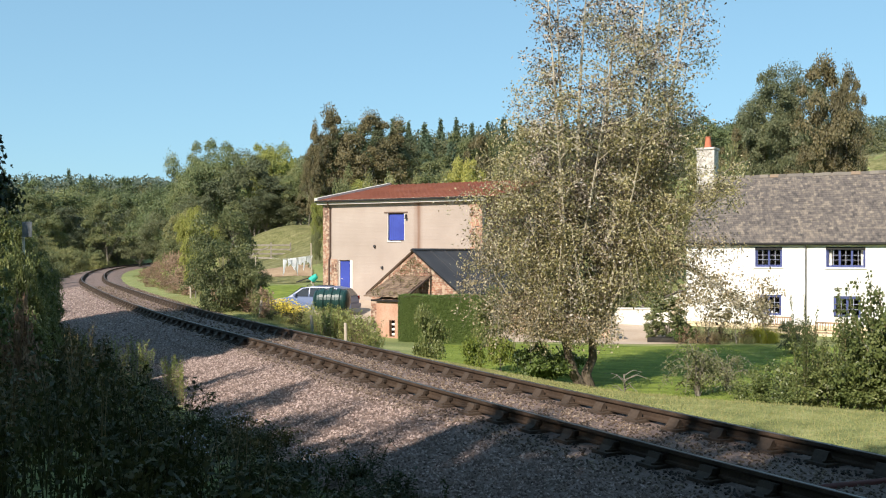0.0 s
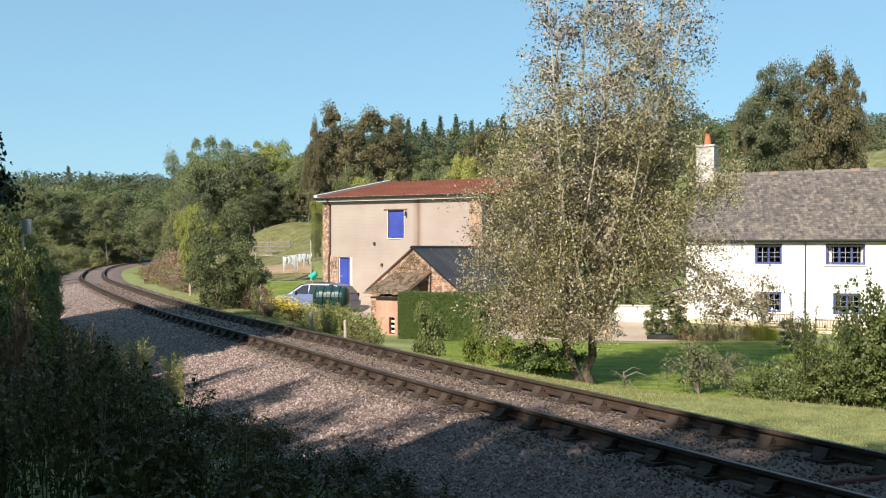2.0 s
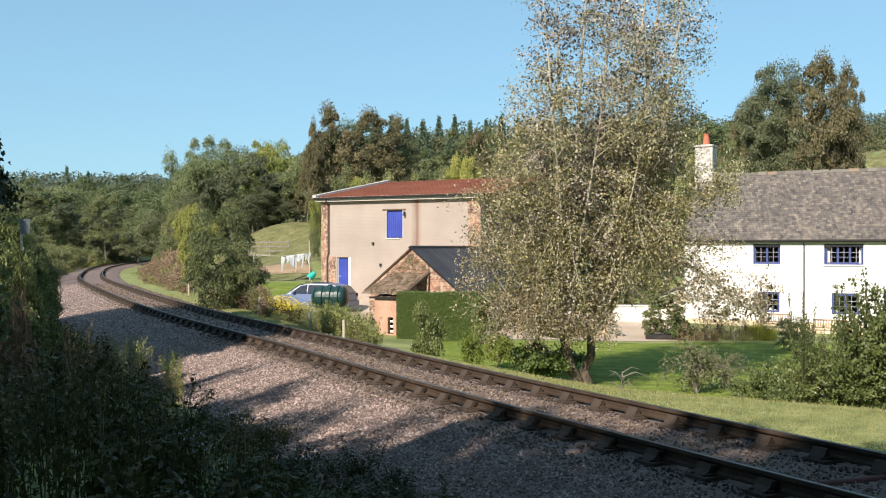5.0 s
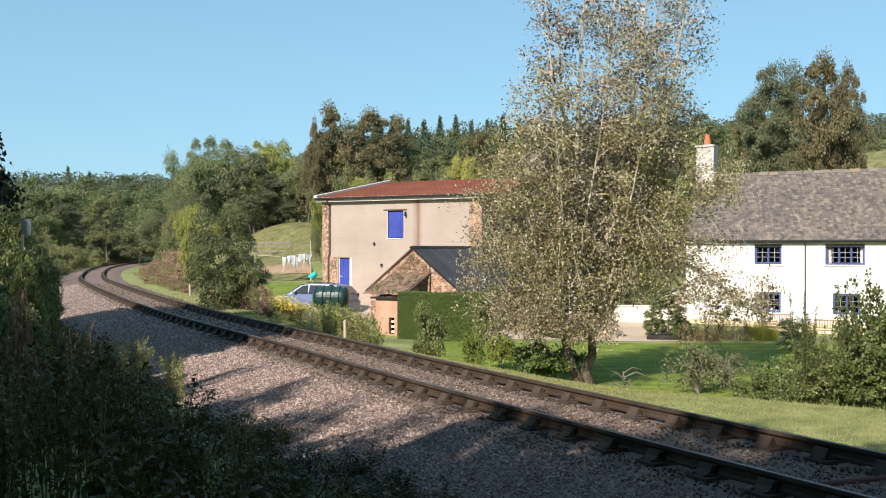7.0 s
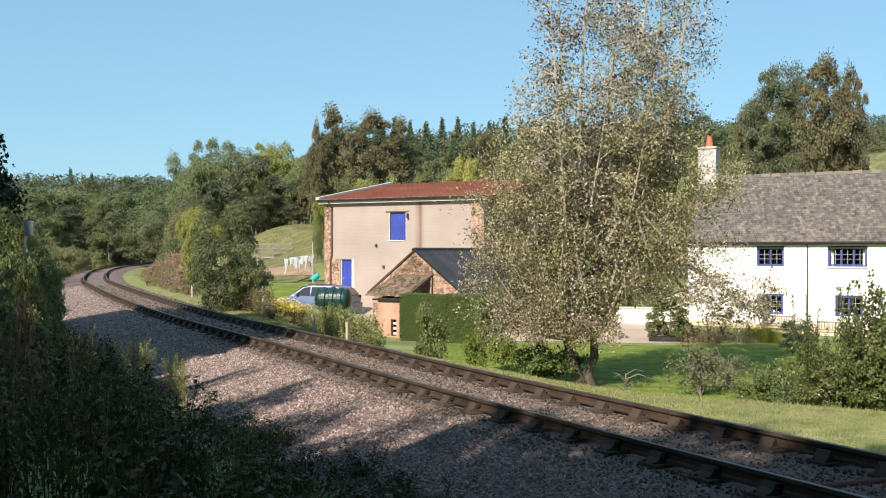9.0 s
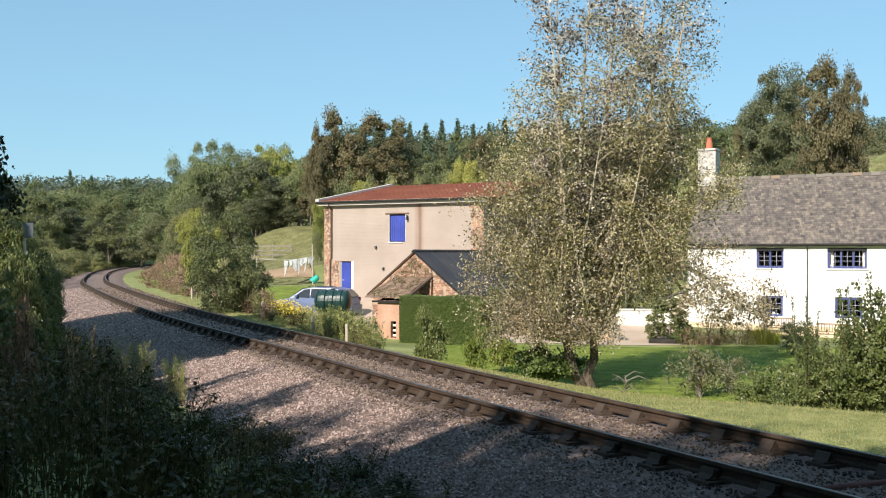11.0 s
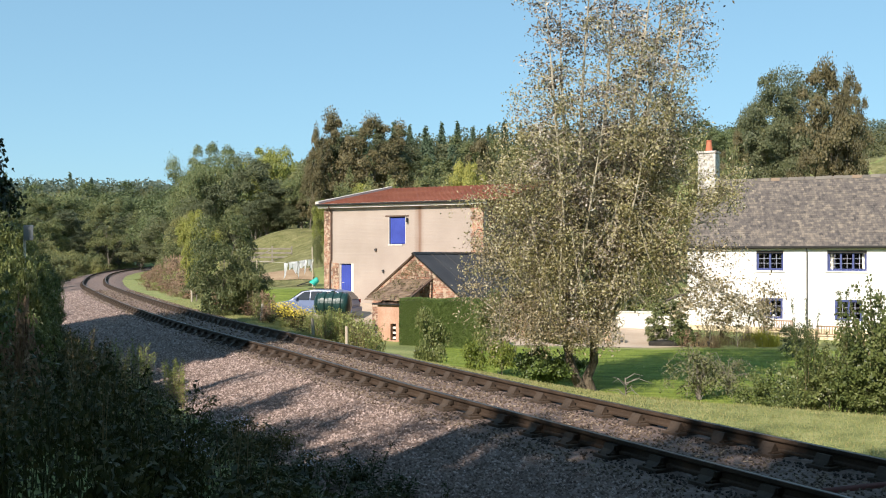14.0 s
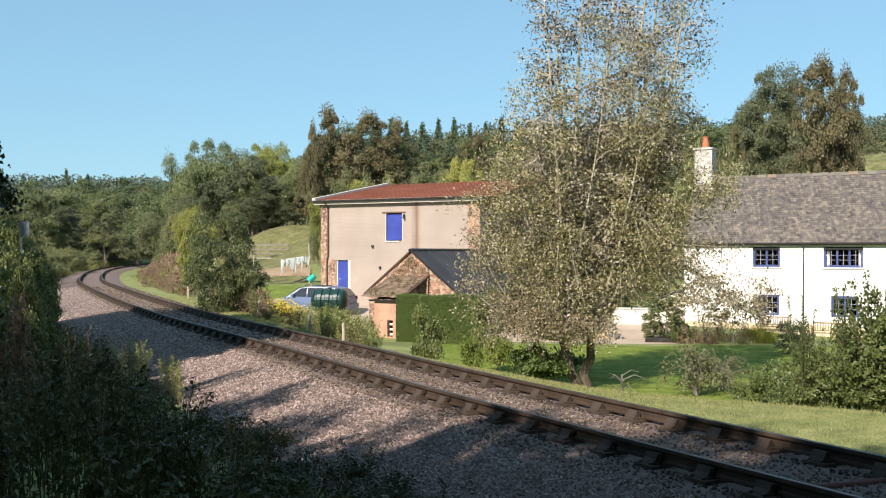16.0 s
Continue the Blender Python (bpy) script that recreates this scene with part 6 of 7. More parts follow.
part("wing_mirror", boxed(1.42, 1.56, -0.14, 0.0, 0.96, 1.08, bevel=0.03), M_CAR, car)

# ---- oil tank: ribbed green plastic barrel on its side, on blocks
TX, TY = px(556) * 45.0, 45.2
tank = thing("oil_tank", pose(TX, TY, gz(TX + 0.8, TY) - 0.12, 0, 0, -10), "dark green ribbed plastic oil tank on concrete blocks", "tank")
prof_x = []
for a in range(41):
    f = a / 40
    rib = 0.045 * (1 if math.sin(f * math.pi * 9) > 0 else -0.2)
    prof_x.append((f * 1.62, 0.5 * min(1.0, math.sqrt(max(0.05, 1 - abs(2 * f - 1) ** 9))) + rib))
part("barrel", tube(bmesh.new(), [(x_, 0, 1.04) for x_, r_ in prof_x], [r_ for x_, r_ in prof_x], 28), M_TANK, tank, "ribbed green plastic barrel", smooth=False)
for bx_ in (0.25, 1.15):
    part("block", boxed(bx_, bx_ + 0.25, -0.42, 0.42, -0.5, 0.58, bevel=0.02), M_DRIVE, tank, "concrete block support")
part("filler_cap", tube(bmesh.new(), [(0.8, 0, 1.5), (0.8, 0, 1.62)], 0.1, 12), M_TANK, tank)

# ---- washing line, bucket on a post, field fence
wl = thing("washing_line", pose(px(552) * 63, 63, gz(px(552) * 63, 63)), "washing line strung from a tall timber post", "washing line")
part("post", tube(bmesh.new(), [(0, 0, -0.4), (0, 0, 1.2), (-0.03, 0, 2.5)], [0.05, 0.045, 0.04], 8), M_TIMBER, wl, "weathered timber post")
part("line", tube(bmesh.new(), [(0, 0, 1.75), (-0.9, -0.1, 1.6), (-1.9, -0.2, 1.52), (-3.4, -0.3, 1.6)], 0.008, 4), M_CREAM, wl)
part("post", tube(bmesh.new(), [(-3.4, -0.3, -0.4), (-3.4, -0.3, 1.7)], 0.045, 8), M_TIMBER, wl, "weathered timber post")
M_CLOTH = mat("white_cotton", [(0.68, 0.69, 0.7), (0.8, 0.81, 0.82)], 3.0, 30.0, 0.9, 0.2)


def garment(w, h, cut):
    bm = bmesh.new()
    nx_, nz_ = 7, 7
    g = {}
    for i in range(nx_):
        for j in range(nz_):
            fx_, fz = i / (nx_ - 1), j / (nz_ - 1)
            narrow = 1 - cut * fz
            g[i, j] = bm.verts.new(((fx_ - 0.5) * w * narrow, 0.045 * math.sin(fx_ * 9 + fz * 2) * (0.3 + fz), -fz * h * (1 - 0.35 * math.sin(fx_ * 3.1 + cut * 4) ** 2 * fz)))
    for i in range(nx_ - 1):
        for j in range(nz_ - 1):
            bm.faces.new((g[i, j], g[i + 1, j], g[i + 1, j + 1], g[i, j + 1]))
    bmesh.ops.solidify(bm, geom=list(bm.faces), thickness=0.008)
    return bm


WX, WY, WZ = px(552) * 63, 63, gz(px(552) * 63, 63)
for n_, (gx, w, h, cut) in enumerate(((-1.62, 0.3, 1.0, 0.55), (-1.36, 0.26, 0.5, -0.15), (-1.12, 0.36, 0.74, 0.3), (-0.88, 0.2, 1.1, 0.2), (-0.66, 0.3, 0.48, -0.25), (-0.42, 0.24, 0.95, 0.6), (-0.2, 0.28, 0.56, 0.15), (0.0, 0.18, 0.8, 0.5))):
    ob = part("garment", garment(w, h, cut), M_CLOTH, smooth=True, at=pose(WX + gx, WY - 0.03 + gx * 0.11, WZ + 1.74 + gx * 0.155, prng.uniform(-4, 4), prng.uniform(-7, 7), prng.uniform(-35, 35)))
    tagged(ob, "white cotton garment pegged on the washing line", "laundry", "washing on the line")
bp_ = thing("bucket_post", pose(px(555) * 55, 55, gz(px(555) * 55, 55)), "turquoise bucket upturned on a short timber post", "bucket")
part("post", tube(bmesh.new(), [(0, 0, -0.3), (0, 0, 1.05)], 0.035, 8), M_TIMBER, bp_)
part("bucket", tube(bmesh.new(), [(-0.1, 0, 1.02), (-0.08, 0, 1.05), (0.16, 0, 1.26), (0.2, 0, 1.28)], [0.21, 0.2, 0.15, 0.14], 14), M_TURQ, bp_, "turquoise plastic bucket")
part("plank", boxed(-1.0, 0.0, -0.04, 0.04, -0.03, 0.03, m=pose(0, 0.05, 1.24, 0, -18, 0)), M_GUTTER, bp_, "dark slanting pole")
M_OLDWOOD = mat("grey_old_timber", [(0.159, 0.135, 0.105), (0.246, 0.214, 0.173), (0.345, 0.306, 0.246)], 2.0, 20.0, 0.95, 0.4)
GD = next(d for d in np.arange(62, 100, 0.5) if gz(px(475) * d, d) > EYE - (456 - 440) / 1800 * d)
fld = thing("field_gate", pose(px(438) * GD, GD, gz(px(475) * GD, GD) - 0.02, 0, 0, 6), "weathered grey five-bar timber field gate", "gate")
GW, GH = 76 / 1800 * GD, 29 / 1800 * GD
for a in (0.0, 0.55, 1.0):
    part("post", boxed(a * GW - 0.06, a * GW + 0.06, -0.05, 0.05, -0.6, GH + 0.12, bevel=0.015), M_OLDWOOD, fld)
for a in range(4):
    part("rail", boxed(0.0, GW, -0.1, -0.052, GH * (0.14 + 0.26 * a) - 0.07, GH * (0.14 + 0.26 * a) + 0.07, bevel=0.01), M_OLDWOOD, fld)
part("brace", boxed(0.0, GW * 0.56, -0.14, -0.103, -0.045, 0.045, m=pose(0, 0, GH * 0.14, 0, -math.degrees(math.atan2(GH * 0.75, GW * 0.54)), 0)), M_OLDWOOD, fld)

# ---- fence posts beside the line, with wire
fposts = [(390, bank(390, 2.75), 503), (460, bank(460, 2.65), 527), (553, bank(553, 2.6), 553), (612, bank(612, 2.55), 567), (338, bank(338, 3.0), 490)]
for n_, (bx, d, top) in enumerate(fposts):
    x_, y_ = px(bx) * d, d
    g_ = gz(x_, y_)
    ob = thing("fence_post", pose(x_, y_, g_, prng.uniform(-4, 4), prng.uniform(-5, 8), prng.uniform(0, 90)), "weathered pale round timber fence post", "post", "fence posts along the line")
    hh_ = EYE - (top - 440) / 1800 * d - g_
    part("post", tube(bmesh.new(), [(0, 0, -0.4), (0.01, 0, hh_ * 0.5), (0, 0.01, hh_ - 0.02), (0, 0.01, hh_)], [0.046, 0.043, 0.04, 0.028], 9), M_TIMBER, ob)

# ---- sign among the bushes on the near side
sg = thing("trackside_sign", pose(px(42) * 14.6, 14.6, gz(px(42) * 14.6, 14.6)), "grey trackside sign board on a pale post", "sign")
part("post", tube(bmesh.new(), [(0, 0, -0.4), (0, 0, 2.1 - gz(px(42) * 14.6, 14.6))], 0.02, 8), M_CREAM, sg, "pale post")
part("board", boxed(0.0, 0.14, -0.05, -0.03, 2.08 - gz(px(42) * 14.6, 14.6), 2.3 - gz(px(42) * 14.6, 14.6), bevel=0.01), mat("grey_sign", [(0.2, 0.22, 0.24), (0.34, 0.36, 0.38)], 3.0, 20.0, 0.6, 0.05), sg, "plain grey sign board")

# ---- pipe under the rails
pipe = thing("drain_pipe", Matrix.Identity(4), "reddish clay-coloured pipe lying across under the rails", "pipe")
part("pipe", tube(bmesh.new(), [(3.05, 8.75, -0.2), (4.2, 9.2, -0.2), (5.6, 9.7, -0.22)], 0.05, 12), mat("red_pipe", [(0.1, 0.03, 0.022), (0.15, 0.045, 0.032)], 3.0, 30.0, 0.6, 0.1), pipe, smooth=True)

# ---------------------------------------------------------------- undergrowth
def weed_leafy(h, n, size, leaf, label, name="nettle_plant", spread=0.22, per=36, stalk=None, wide=0.45):
    ob = thing(name, Matrix.Identity(4), label, "weed")
    bm, LP = bmesh.new(), []
    for a in range(n):
        w, o = prng.uniform(0, 6.28), prng.uniform(0, spread)
        hh = h * prng.uniform(0.6, 1.1)
        p = [Vector((o * math.cos(w), o * math.sin(w), -0.05)), Vector((o * 1.3 * math.cos(w), o * 1.3 * math.sin(w), hh * 0.6)), Vector((o * 2 * math.cos(w), o * 2 * math.sin(w), hh))]
        tube(bm, p, [0.006, 0.005, 0.002], 4, cap=False)
        for q in range(int(hh * per)):
            g = prng.uniform(0.25, 1.98)
            i = min(1, int(g))
            LP.append(p[i].lerp(p[i + 1], g - i) + Vector((prng.gauss(0, 0.035), prng.gauss(0, 0.035), 0)))
    tagged(part("stem_growth", bm, stalk or L_STRAW, ob), kind="stuff")
    V, F = leaf_arrays(np.array(LP), size, wide, 0.3, 0.3)
    tagged(part("foliage", np_mesh("foliage", V, F), leaf, ob), kind="stuff")
    return ob


def tuft(h, n, leaf, label, name="grass_tuft", spread=0.16):
    ob = thing(name, Matrix.Identity(4), label, "grass")
    a, lean_, l = rng.uniform(0, 6.28, n), rng.uniform(0.05, 0.6, n), h * rng.uniform(0.5, 1.1, n)
    o = np.stack([rng.normal(0, spread, n), rng.normal(0, spread, n), np.full(n, -0.03)], 1)
    d = np.stack([np.cos(a), np.sin(a), np.zeros(n)], 1)
    s = np.stack([-np.sin(a), np.cos(a), np.zeros(n)], 1) * 0.006
    m1 = o + d * (lean_ * l * 0.3)[:, None] + np.array([0, 0, 1]) * (l * 0.6)[:, None]
    m2 = o + d * (lean_ * l)[:, None] + np.array([0, 0, 1]) * (l * (1 - 0.3 * lean_))[:, None]
    V = np.stack([o - s, o + s, m1 + s, m1 - s, m2], 1).reshape(-1, 3)
    i = np.arange(n)[:, None] * 5
    F = np.concatenate([i + [[0, 1, 2]], i + [[0, 2, 3]], i + [[3, 2, 4]]], 1).reshape(-1, 3)
    tagged(part("grass_growth", np_mesh("grass_growth", V, F), leaf, ob), kind="stuff")
    return ob


sprig = weed_leafy(2.3, 16, 0.066, L_SAP, "tall leafy maple sapling at the garden edge", "maple_sapling", 0.5, 95, wide=0.7)
sprig["category"] = "sapling"
for n_, (bx, d, s, top) in enumerate(((1562, 15.2, 0.62, 450), (1605, 14.8, 0.9, 430), (1425, 16.0, 0.3, 518), (1520, 15.6, 0.55, 505), (1480, 15.8, 0.35, 575))):
    x_, y_ = px(bx) * d, d
    put(sprig, x_, y_, s, n_ * 67, (EYE + (440 - top) / 1800 * d - gz(x_, y_)) / 2.5, first=n_ == 0)
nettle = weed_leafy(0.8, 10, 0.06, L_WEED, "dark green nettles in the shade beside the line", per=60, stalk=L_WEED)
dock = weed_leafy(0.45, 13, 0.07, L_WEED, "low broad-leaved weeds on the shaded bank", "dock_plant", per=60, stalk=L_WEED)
willow = weed_leafy(0.95, 6, 0.06, L_BROWN, "tall seeding willowherb going brown", "willowherb_plant")
redw = weed_leafy(0.9, 14, 0.1, L_RED, "reddish-brown seeding dock on the bank", "seeding_dock")
tuft_g = tuft(0.5, 130, L_BLADE, "tuft of long green and straw-coloured grass")
tuft_s = tuft(0.65, 90, L_STRAW, "tuft of dry straw-coloured grass", "dry_grass_tuft")
L_MEADOW = leaf_mat("meadow_leaves", [(0.135, 0.160, 0.042), (0.285, 0.315, 0.095), (0.46, 0.455, 0.185)], 0.3, 0.5)
meadow = weed_leafy(0.85, 13, 0.055, L_MEADOW, "light green upright weeds along the fence", "meadow_weed", 0.2, 70)
kinds = [nettle, dock, willow, tuft_g, tuft_s]
used = set()
wr = random.Random(5)


def sow(ob, x, y, s, sz=None):
    put(ob, x, y, s, wr.uniform(0, 360), sz, first=ob.name not in used)
    used.add(ob.name)


def at_track(s, u):
    k = min(len(AXIS) - 1, int(s / 0.25))
    p = AXIS[k] + NOR[k] * u
    return float(p[0]), float(p[1])


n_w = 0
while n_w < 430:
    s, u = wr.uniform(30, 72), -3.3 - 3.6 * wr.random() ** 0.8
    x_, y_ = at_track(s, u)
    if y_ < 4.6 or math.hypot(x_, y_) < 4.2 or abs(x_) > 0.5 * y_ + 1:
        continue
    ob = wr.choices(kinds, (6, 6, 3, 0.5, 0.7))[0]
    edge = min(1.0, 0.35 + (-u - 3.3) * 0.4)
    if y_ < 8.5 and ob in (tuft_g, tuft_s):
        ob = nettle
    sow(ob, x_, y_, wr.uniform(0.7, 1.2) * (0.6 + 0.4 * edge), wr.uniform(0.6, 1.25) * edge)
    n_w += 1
for n_ in range(620):
    d = wr.uniform(50, 104)
    bx = wr.uniform(225, 345)
    x_, y_ = px(bx) * d, d
    uu = track_uv(x_, y_)[0][0]
    if 3.2 < uu < 15:
        top = np.interp(bx, [225, 240, 262, 285, 345], [480, 470, 450, 436, 424]) + 5 * math.sin(bx * 0.31) + 42 * wr.random() ** 1.6
        hh_ = (EYE - (top - 440) / 1800 * d - gz(x_, y_)) * min(1.0, 0.2 + (uu - 3.2) / 3.5)
        if hh_ > 0.3:
            sow(wr.choice((redw if wr.random() < 0.6 else tuft_g, tuft_s, redw, tuft_g, meadow, redw, willow)), x_, y_, wr.uniform(1.0, 1.6), min(2.4, hh_ / 0.95))
for n_ in range(60):
    bx = wr.uniform(535, 665)
    d = bank(bx, wr.uniform(2.9, 4.6))
    x_, y_ = px(bx) * d, d
    sow(meadow, x_, y_, wr.uniform(0.7, 1.1), max(0.25, (EYE - (np.interp(bx, [535, 600, 665], [530, 536, 560]) - 440) / 1800 * d - gz(x_, y_)) / 0.9 * wr.uniform(0.55, 1.1)))
for n_ in range(80):
    bx = wr.uniform(225, 345)
    d = bank(bx, wr.uniform(3.3, 5.2))
    sow(wr.choice((meadow, tuft_g, tuft_g)), px(bx) * d, d, wr.uniform(0.9, 1.4), wr.uniform(0.3, 0.55))
for n_ in range(170):
    bx = wr.uniform(380, 652)
    d = bank(bx, wr.uniform(2.7, 5.5))
    x_, y_ = px(bx) * d, d
    top = 500 if bx < 480 else 558
    brown = bx < 480 and wr.random() < 0.3
    sow(redw if brown else wr.choice((meadow, meadow, willow, tuft_g, dock)), x_, y_, wr.uniform(0.8, 1.2), max(0.25, (EYE - (top - 440) / 1800 * d - gz(x_, y_)) / 0.9 * wr.uniform(0.5, 0.95)))
for n_ in range(44):                                    # loose brown growth at the foot of the cottage
    bx, d = wr.uniform(1200, 1325), wr.uniform(44.5, 47.0)
    sow(wr.choice((redw, willow, willow, tuft_s, tuft_g)), px(bx) * d, d, wr.uniform(0.8, 1.2), wr.uniform(0.4, 0.95))
L_LIME = leaf_mat("lime_grass_blades", [(0.24, 0.25, 0.035), (0.40, 0.39, 0.06), (0.56, 0.50, 0.11)], 0.35, 0.5)
lime = tuft(0.85, 170, L_LIME, "clump of yellow-green ornamental grass by the cottage", "ornamental_grass", 0.2)
for n_ in range(9):
    bx, d = 1332 + 4.2 * n_ + wr.uniform(-2, 2), wr.uniform(45.6, 46.8)
    sow(lime, px(bx) * d, d, wr.uniform(0.9, 1.2), wr.uniform(0.8, 1.15))
for n_ in range(70):                                    # low growth creeping out on to the ballast
    x_, y_ = at_track(wr.uniform(41, 50.5), wr.uniform(-3.9, -2.9))
    sow(wr.choice((dock, dock, nettle)), x_, y_, wr.uniform(0.5, 0.9), wr.uniform(0.3, 0.65))
for n_ in range(170):                                   # grassy, bushy shoulder where the line curves away
    x_, y_ = at_track(wr.uniform(104, 205), -2.5 - 7.0 * wr.random())
    if n_ % 3 == 0:
        put(bush, x_, y_, wr.uniform(0.45, 0.8), wr.uniform(0, 360), wr.uniform(0.35, 0.75))
    else:
        sow(meadow if n_ % 3 == 1 else tuft_g, x_, y_, wr.uniform(1.8, 3.0), wr.uniform(0.7, 2.0))
gold = weed_leafy(0.95, 22, 0.07, L_WEED, "clump of golden rod with bright yellow flower heads", "golden_rod")
LP = np.concatenate([np.array([(prng.gauss(0, 0.24), prng.gauss(0, 0.24), prng.uniform(0.72, 1.08)) for _ in range(300)])])
V, F = leaf_arrays(LP, 0.07, 0.6, 0.0, 0.6)
tagged(part("flower_spray", np_mesh("flower_spray", V, F), L_GOLD, gold, "bright yellow flower sprays"), kind="stuff")
for n_, (bx, d) in enumerate(((500, bank(500, 3.6)), (509, bank(509, 3.3)), (520, bank(520, 3.2)), (506, bank(506, 4.4)), (516, bank(516, 3.8)))):
    put(gold, px(bx) * d, d, 1.0, n_ * 60, (EYE - (524 + 6 * n_ - 440) / 1800 * d - gz(px(bx) * d, d)) / 1.08, first=n_ == 0)

L_ELDER = leaf_mat("elder_leaves", [(0.059, 0.073, 0.026), (0.156, 0.186, 0.060), (0.332, 0.352, 0.132)], 0.3, 0.4)
# hedge bank on the near side: brambles that rise out of the shade
bramble = broadleaf("bramble_bush", 2.2, 1.0, -0.1, 60, 15000, 0.068, L_ELDER, "tangled bramble bush on the bank beside the line", "bush", seed=16.4, clump=0.3, trunk=0.02, nlimb=16, hang=0.3)
for n_, (bx, d, top, hw) in enumerate(((20, 15.0, 415, 62), (60, 17.5, 425, 50), (72, 20, 440, 40), (50, 15.6, 470, 52), (-5, 15.2, 395, 70), (30, 13.4, 520, 62), (-10, 13.0, 510, 70), (70, 16.6, 520, 44), (-30, 16.5, 370, 52), (22, 17.0, 400, 56), (46, 13.9, 436, 34), (34, 14.2, 470, 50))):
    x_, y_ = px(bx) * d, d
    put(bramble, x_, y_, hw / 1800 * d / 1.05, n_ * 71, (EYE + (440 - top) / 1800 * d - gz(x_, y_)) / 2.35, first=n_ == 0)

elder = broadleaf("elder_bush", 3.3, 1.35, 0.1, 85, 18000, 0.065, L_ELDER, "leafy elder bush rising from the shaded bank", "bush", seed=14.2, clump=0.27, trunk=0.06, nlimb=14)
for n_, (bx, d, s, top) in enumerate(((-40, 15.5, 0.55, 372), (30, 17.5, 0.36, 400), (-60, 20.0, 0.9, 322), (-205, 10.0, 0.7, 185), (76, 21.0, 0.28, 440))):
    x_, y_ = px(bx) * d, d
    put(elder, x_, y_, s, n_ * 77, (EYE + (440 - top) / 1800 * d - gz(x_, y_)) / 3.45, first=n_ == 0)

# sunlit shoots that rise out of the shade on the bank
for n_, (bx, d) in enumerate(((222, 19.6), (236, 19.2), (250, 18.8), (262, 18.4), (206, 20.2), (190, 20.6), (300, 17.0), (306, 16.6), (314, 16.2), (322, 15.8), (176, 17.0), (150, 17.4), (60, 14.4), (24, 14.2), (50, 13.6))):
    sow(redw if n_ in (5, 10, 12, 14) else meadow, px(bx) * d, d, wr.uniform(0.3, 0.55), wr.uniform(0.5, 0.95))
for bx, d, top in ((36, 12.6, 498), (46, 12.4, 506), (56, 11.6, 592), (64, 11.8, 600), (28, 12.7, 515), (12, 12.2, 560)):
    x_, y_ = px(bx) * d, d
    sow(redw, x_, y_, wr.uniform(0.4, 0.6), (EYE - (top - 440) / 1800 * d - gz(x_, y_)) / 0.95)
# pale asters in the shade near the line, and the stub of an old post
aster = weed_leafy(0.5, 8, 0.05, L_WEED, "wild aster with small pale lilac flowers", "aster_plant", 0.12, 40, stalk=L_WEED)
LP = np.array([(prng.gauss(0, 0.1), prng.gauss(0, 0.1), prng.uniform(0.36, 0.56)) for _ in range(46)])
V, F = leaf_arrays(LP, 0.028, 0.9, 0.0, 1.5)
tagged(part("flower_spray", np_mesh("flower_spray", V, F), L_ASTER, aster, "pale lilac flowers"), kind="stuff")
for n_, (bx, d, sc_) in enumerate(((342, 9.0, 1.0), (352, 9.2, 0.8), (547, 10.2, 0.8), (425, 12.0, 0.9), (412, 12.2, 0.8), (630, 10.4, 0.6))):
    put(aster, px(bx) * d, d, sc_, n_ * 77, sc_, first=n_ == 0)
stub = thing("post_stub", pose(px(314) * 9.2, 9.2, gz(px(314) * 9.2, 9.2), 0, 3, 20), "dark rotten stub of an old timber post", "post")
part("post", boxed(-0.04, 0.04, -0.05, 0.05, -0.3, 0.42, bevel=0.012), M_SLEEPER, stub)

# ---- grass on the verge and the lawn
def grass_stuff(name, X_, Y_, Z_, h, leaf, label, wid=0.006):
    n = len(X_)
    o = np.stack([X_, Y_, Z_ - 0.01], 1)
    a, l = rng.uniform(0, 6.28, n), h * rng.uniform(0.4, 1.2, n)
    d = np.stack([np.cos(a), np.sin(a), np.zeros(n)], 1) * (l * rng.uniform(0.1, 0.7, n))[:, None]
    b = rng.uniform(0, 6.28, n)
    s = np.stack([np.cos(b), np.sin(b), np.zeros(n)], 1) * wid
    V = np.stack([o - s, o + s, o + d + np.array([0, 0, 1]) * l[:, None]], 1).reshape(-1, 3)
    F = np.arange(n * 3).reshape(-1, 3)
    return tagged(part(name, np_mesh(name, V, F), leaf), label, "grass", kind="stuff")


n = 110000
s_, u_ = 28 + 60 * rng.random(n) ** 1.5, rng.random(n)
u_ = 2.03 + u_ * (crest(s_) - 1.0)
k_ = (s_ / 0.25).astype(int)
P = AXIS[k_] + TAN[k_] * (s_ - k_ * 0.25)[:, None] + NOR[k_] * u_[:, None]
grass_stuff("verge_grass", P[:, 0], P[:, 1], ground_z(P[:, 0], P[:, 1]) + 0.014, 0.05, L_BLADE, "short sun-bleached blades of verge grass")
n = 50000
X_, Y_ = rng.uniform(0, 22, n), rng.uniform(25, 43, n)
L_LAWN = leaf_mat("lawn_blades", [(0.06, 0.1, 0.01), (0.16, 0.22, 0.03), (0.3, 0.34, 0.07)], 0.25, 0.7)
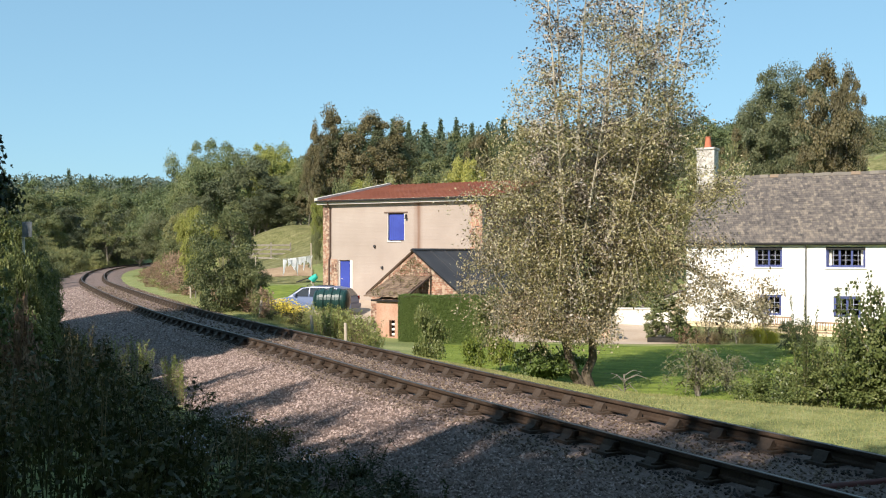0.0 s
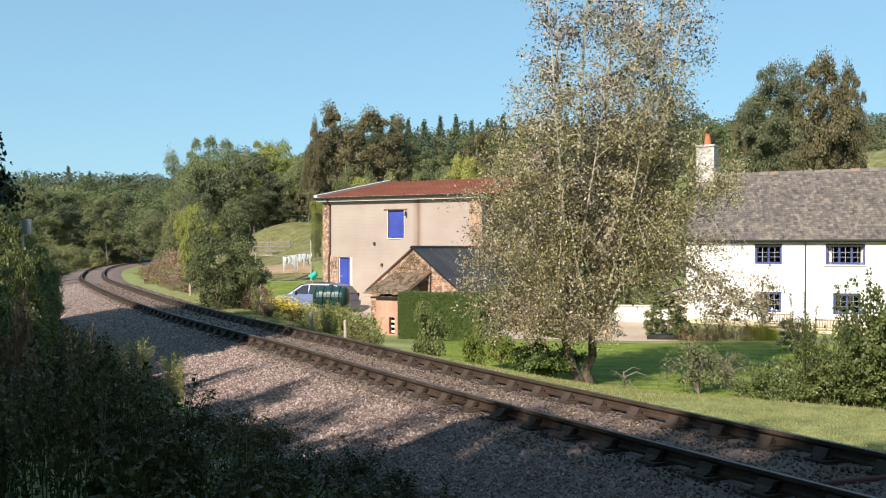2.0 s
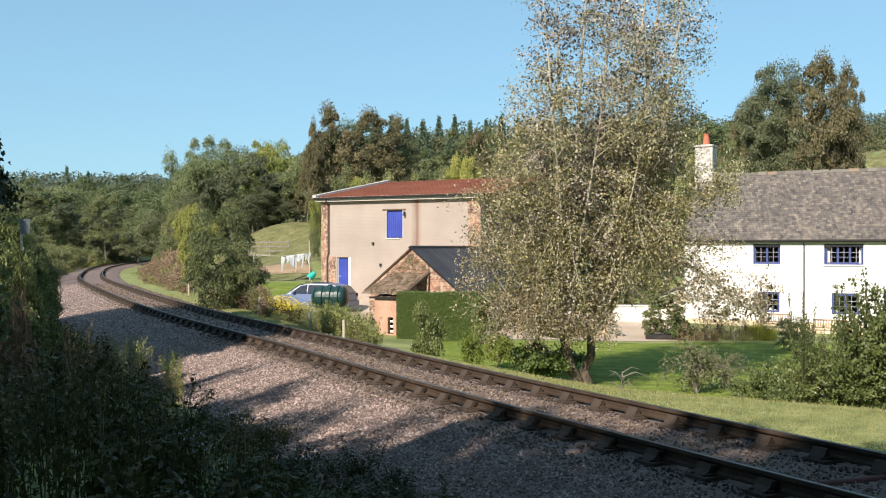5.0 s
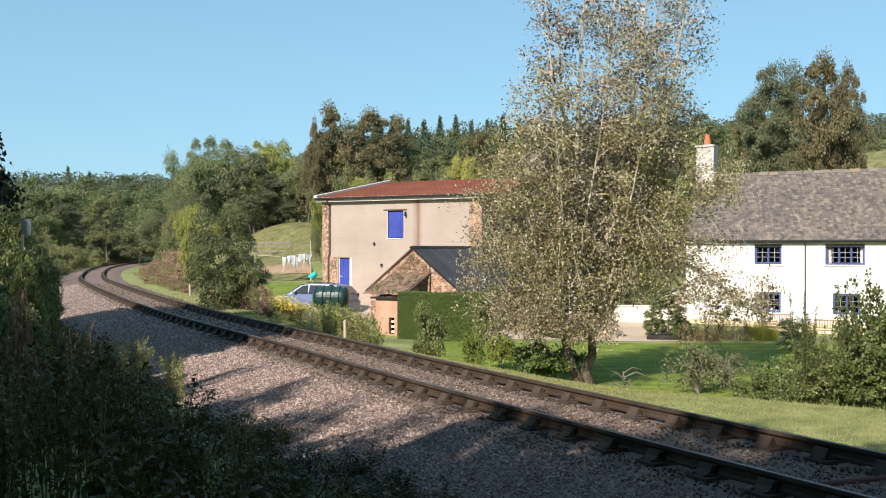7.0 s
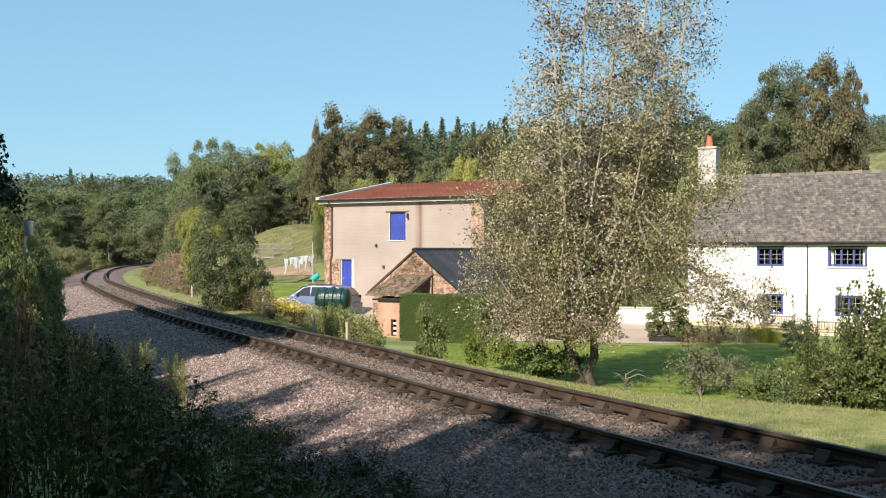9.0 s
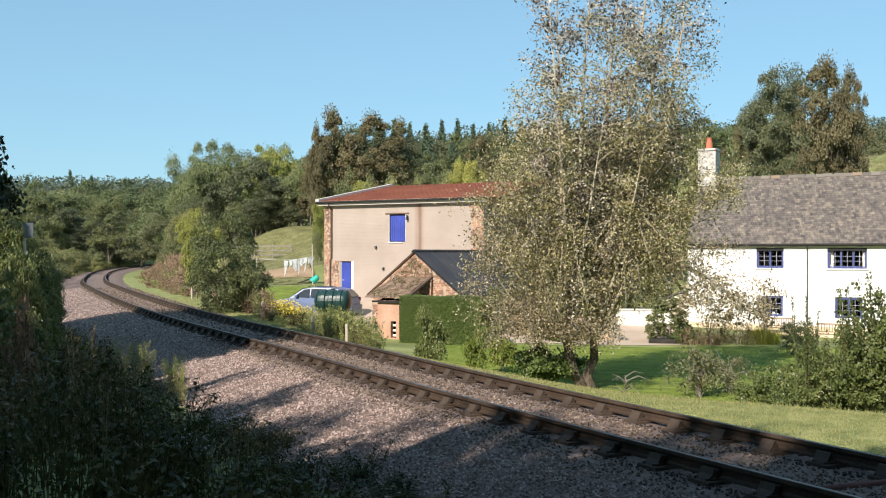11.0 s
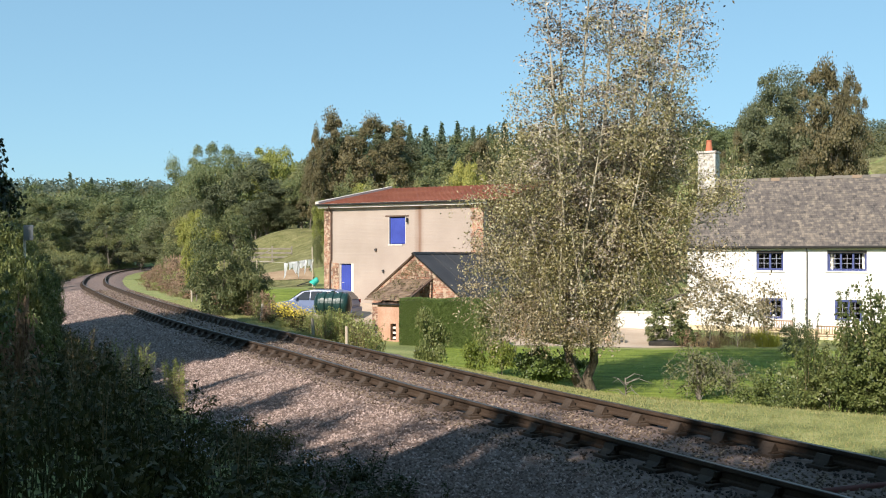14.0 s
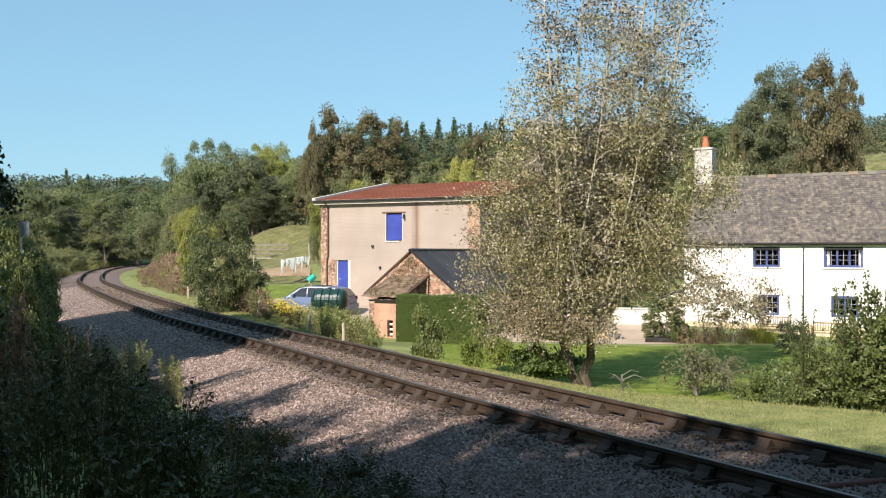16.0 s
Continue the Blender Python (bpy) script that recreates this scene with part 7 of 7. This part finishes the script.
grass_stuff("lawn_grass", X_, Y_, ground_z(X_, Y_), 0.06, L_LAWN, "mown green blades of lawn grass", 0.012)

# ---------------------------------------------------------------- roof slates, piece by piece
SLOPE = (HD / 2 + OV) / math.cos(pitch)
bm = boxed(0.0, 0.199, 0.0, 0.25, 0.0, 0.008)
slate_me = bpy.data.meshes.new("slate")
bm.to_mesh(slate_me)
bm.free()
slate_me.materials.append(M_SLATEPIECE)
roof = [o for o in cottage.children if o.name.startswith("roof_slope")][0]
z_e = EZ - OV * math.tan(pitch) + 0.045
GAUGE_S, WIDE_S = 0.155, 0.2
rows_n = int(SLOPE / GAUGE_S)
restV, restF = [], []
n_p = 0
for r_ in range(rows_n):
    for c_ in range(int(HL / WIDE_S) + 1):
        x0 = -0.12 + c_ * WIDE_S + (0.5 * WIDE_S if r_ % 2 else 0) + random.uniform(-0.006, 0.006)
        if x0 > HL - 0.1:
            continue
        dz, tw = random.uniform(0, 0.008), random.uniform(-1.0, 1.0)
        m = pose(x0, -OV - 0.02 + r_ * GAUGE_S * math.cos(pitch), z_e + r_ * GAUGE_S * math.sin(pitch) + dz, math.degrees(pitch) - 2.6, 0, tw)
        if 4.5 < x0 < 7.6 and 4 <= r_ and n_p < 300:
            part("slate", slate_me, None, roof, at=m)
            n_p += 1
        else:
            k = len(restV)
            restV += [tuple(m @ v.co) for v in slate_me.vertices]
            restF += [tuple(k + i for i in p.vertices) for p in slate_me.polygons]
tagged(part("slating", np_mesh("slating", restV, restF), M_SLATE, roof), kind="stuff")


# ---------------------------------------------------------------- a light breeze
def motions():
    for st, sh, n_ in SWAY:
        a = 0.1 + 0.012 * sh
        walk(st, [(t, pose(0, 0, 0, a * math.sin(0.9 * t + 1.7 * n_), a * math.sin(0.7 * t + 2.3 * n_ + 1), 0)) for t in range(17)])
    base = sprig.matrix_basis.copy()
    base = pose(*base.translation, 0, 0, math.degrees(base.to_euler().z))
    walk(sprig, [(t, base @ pose(0, 0, 0, 0.5 * math.sin(1.1 * t), 0.6 * math.sin(0.8 * t + 1), 0)) for t in range(17)])


motions()
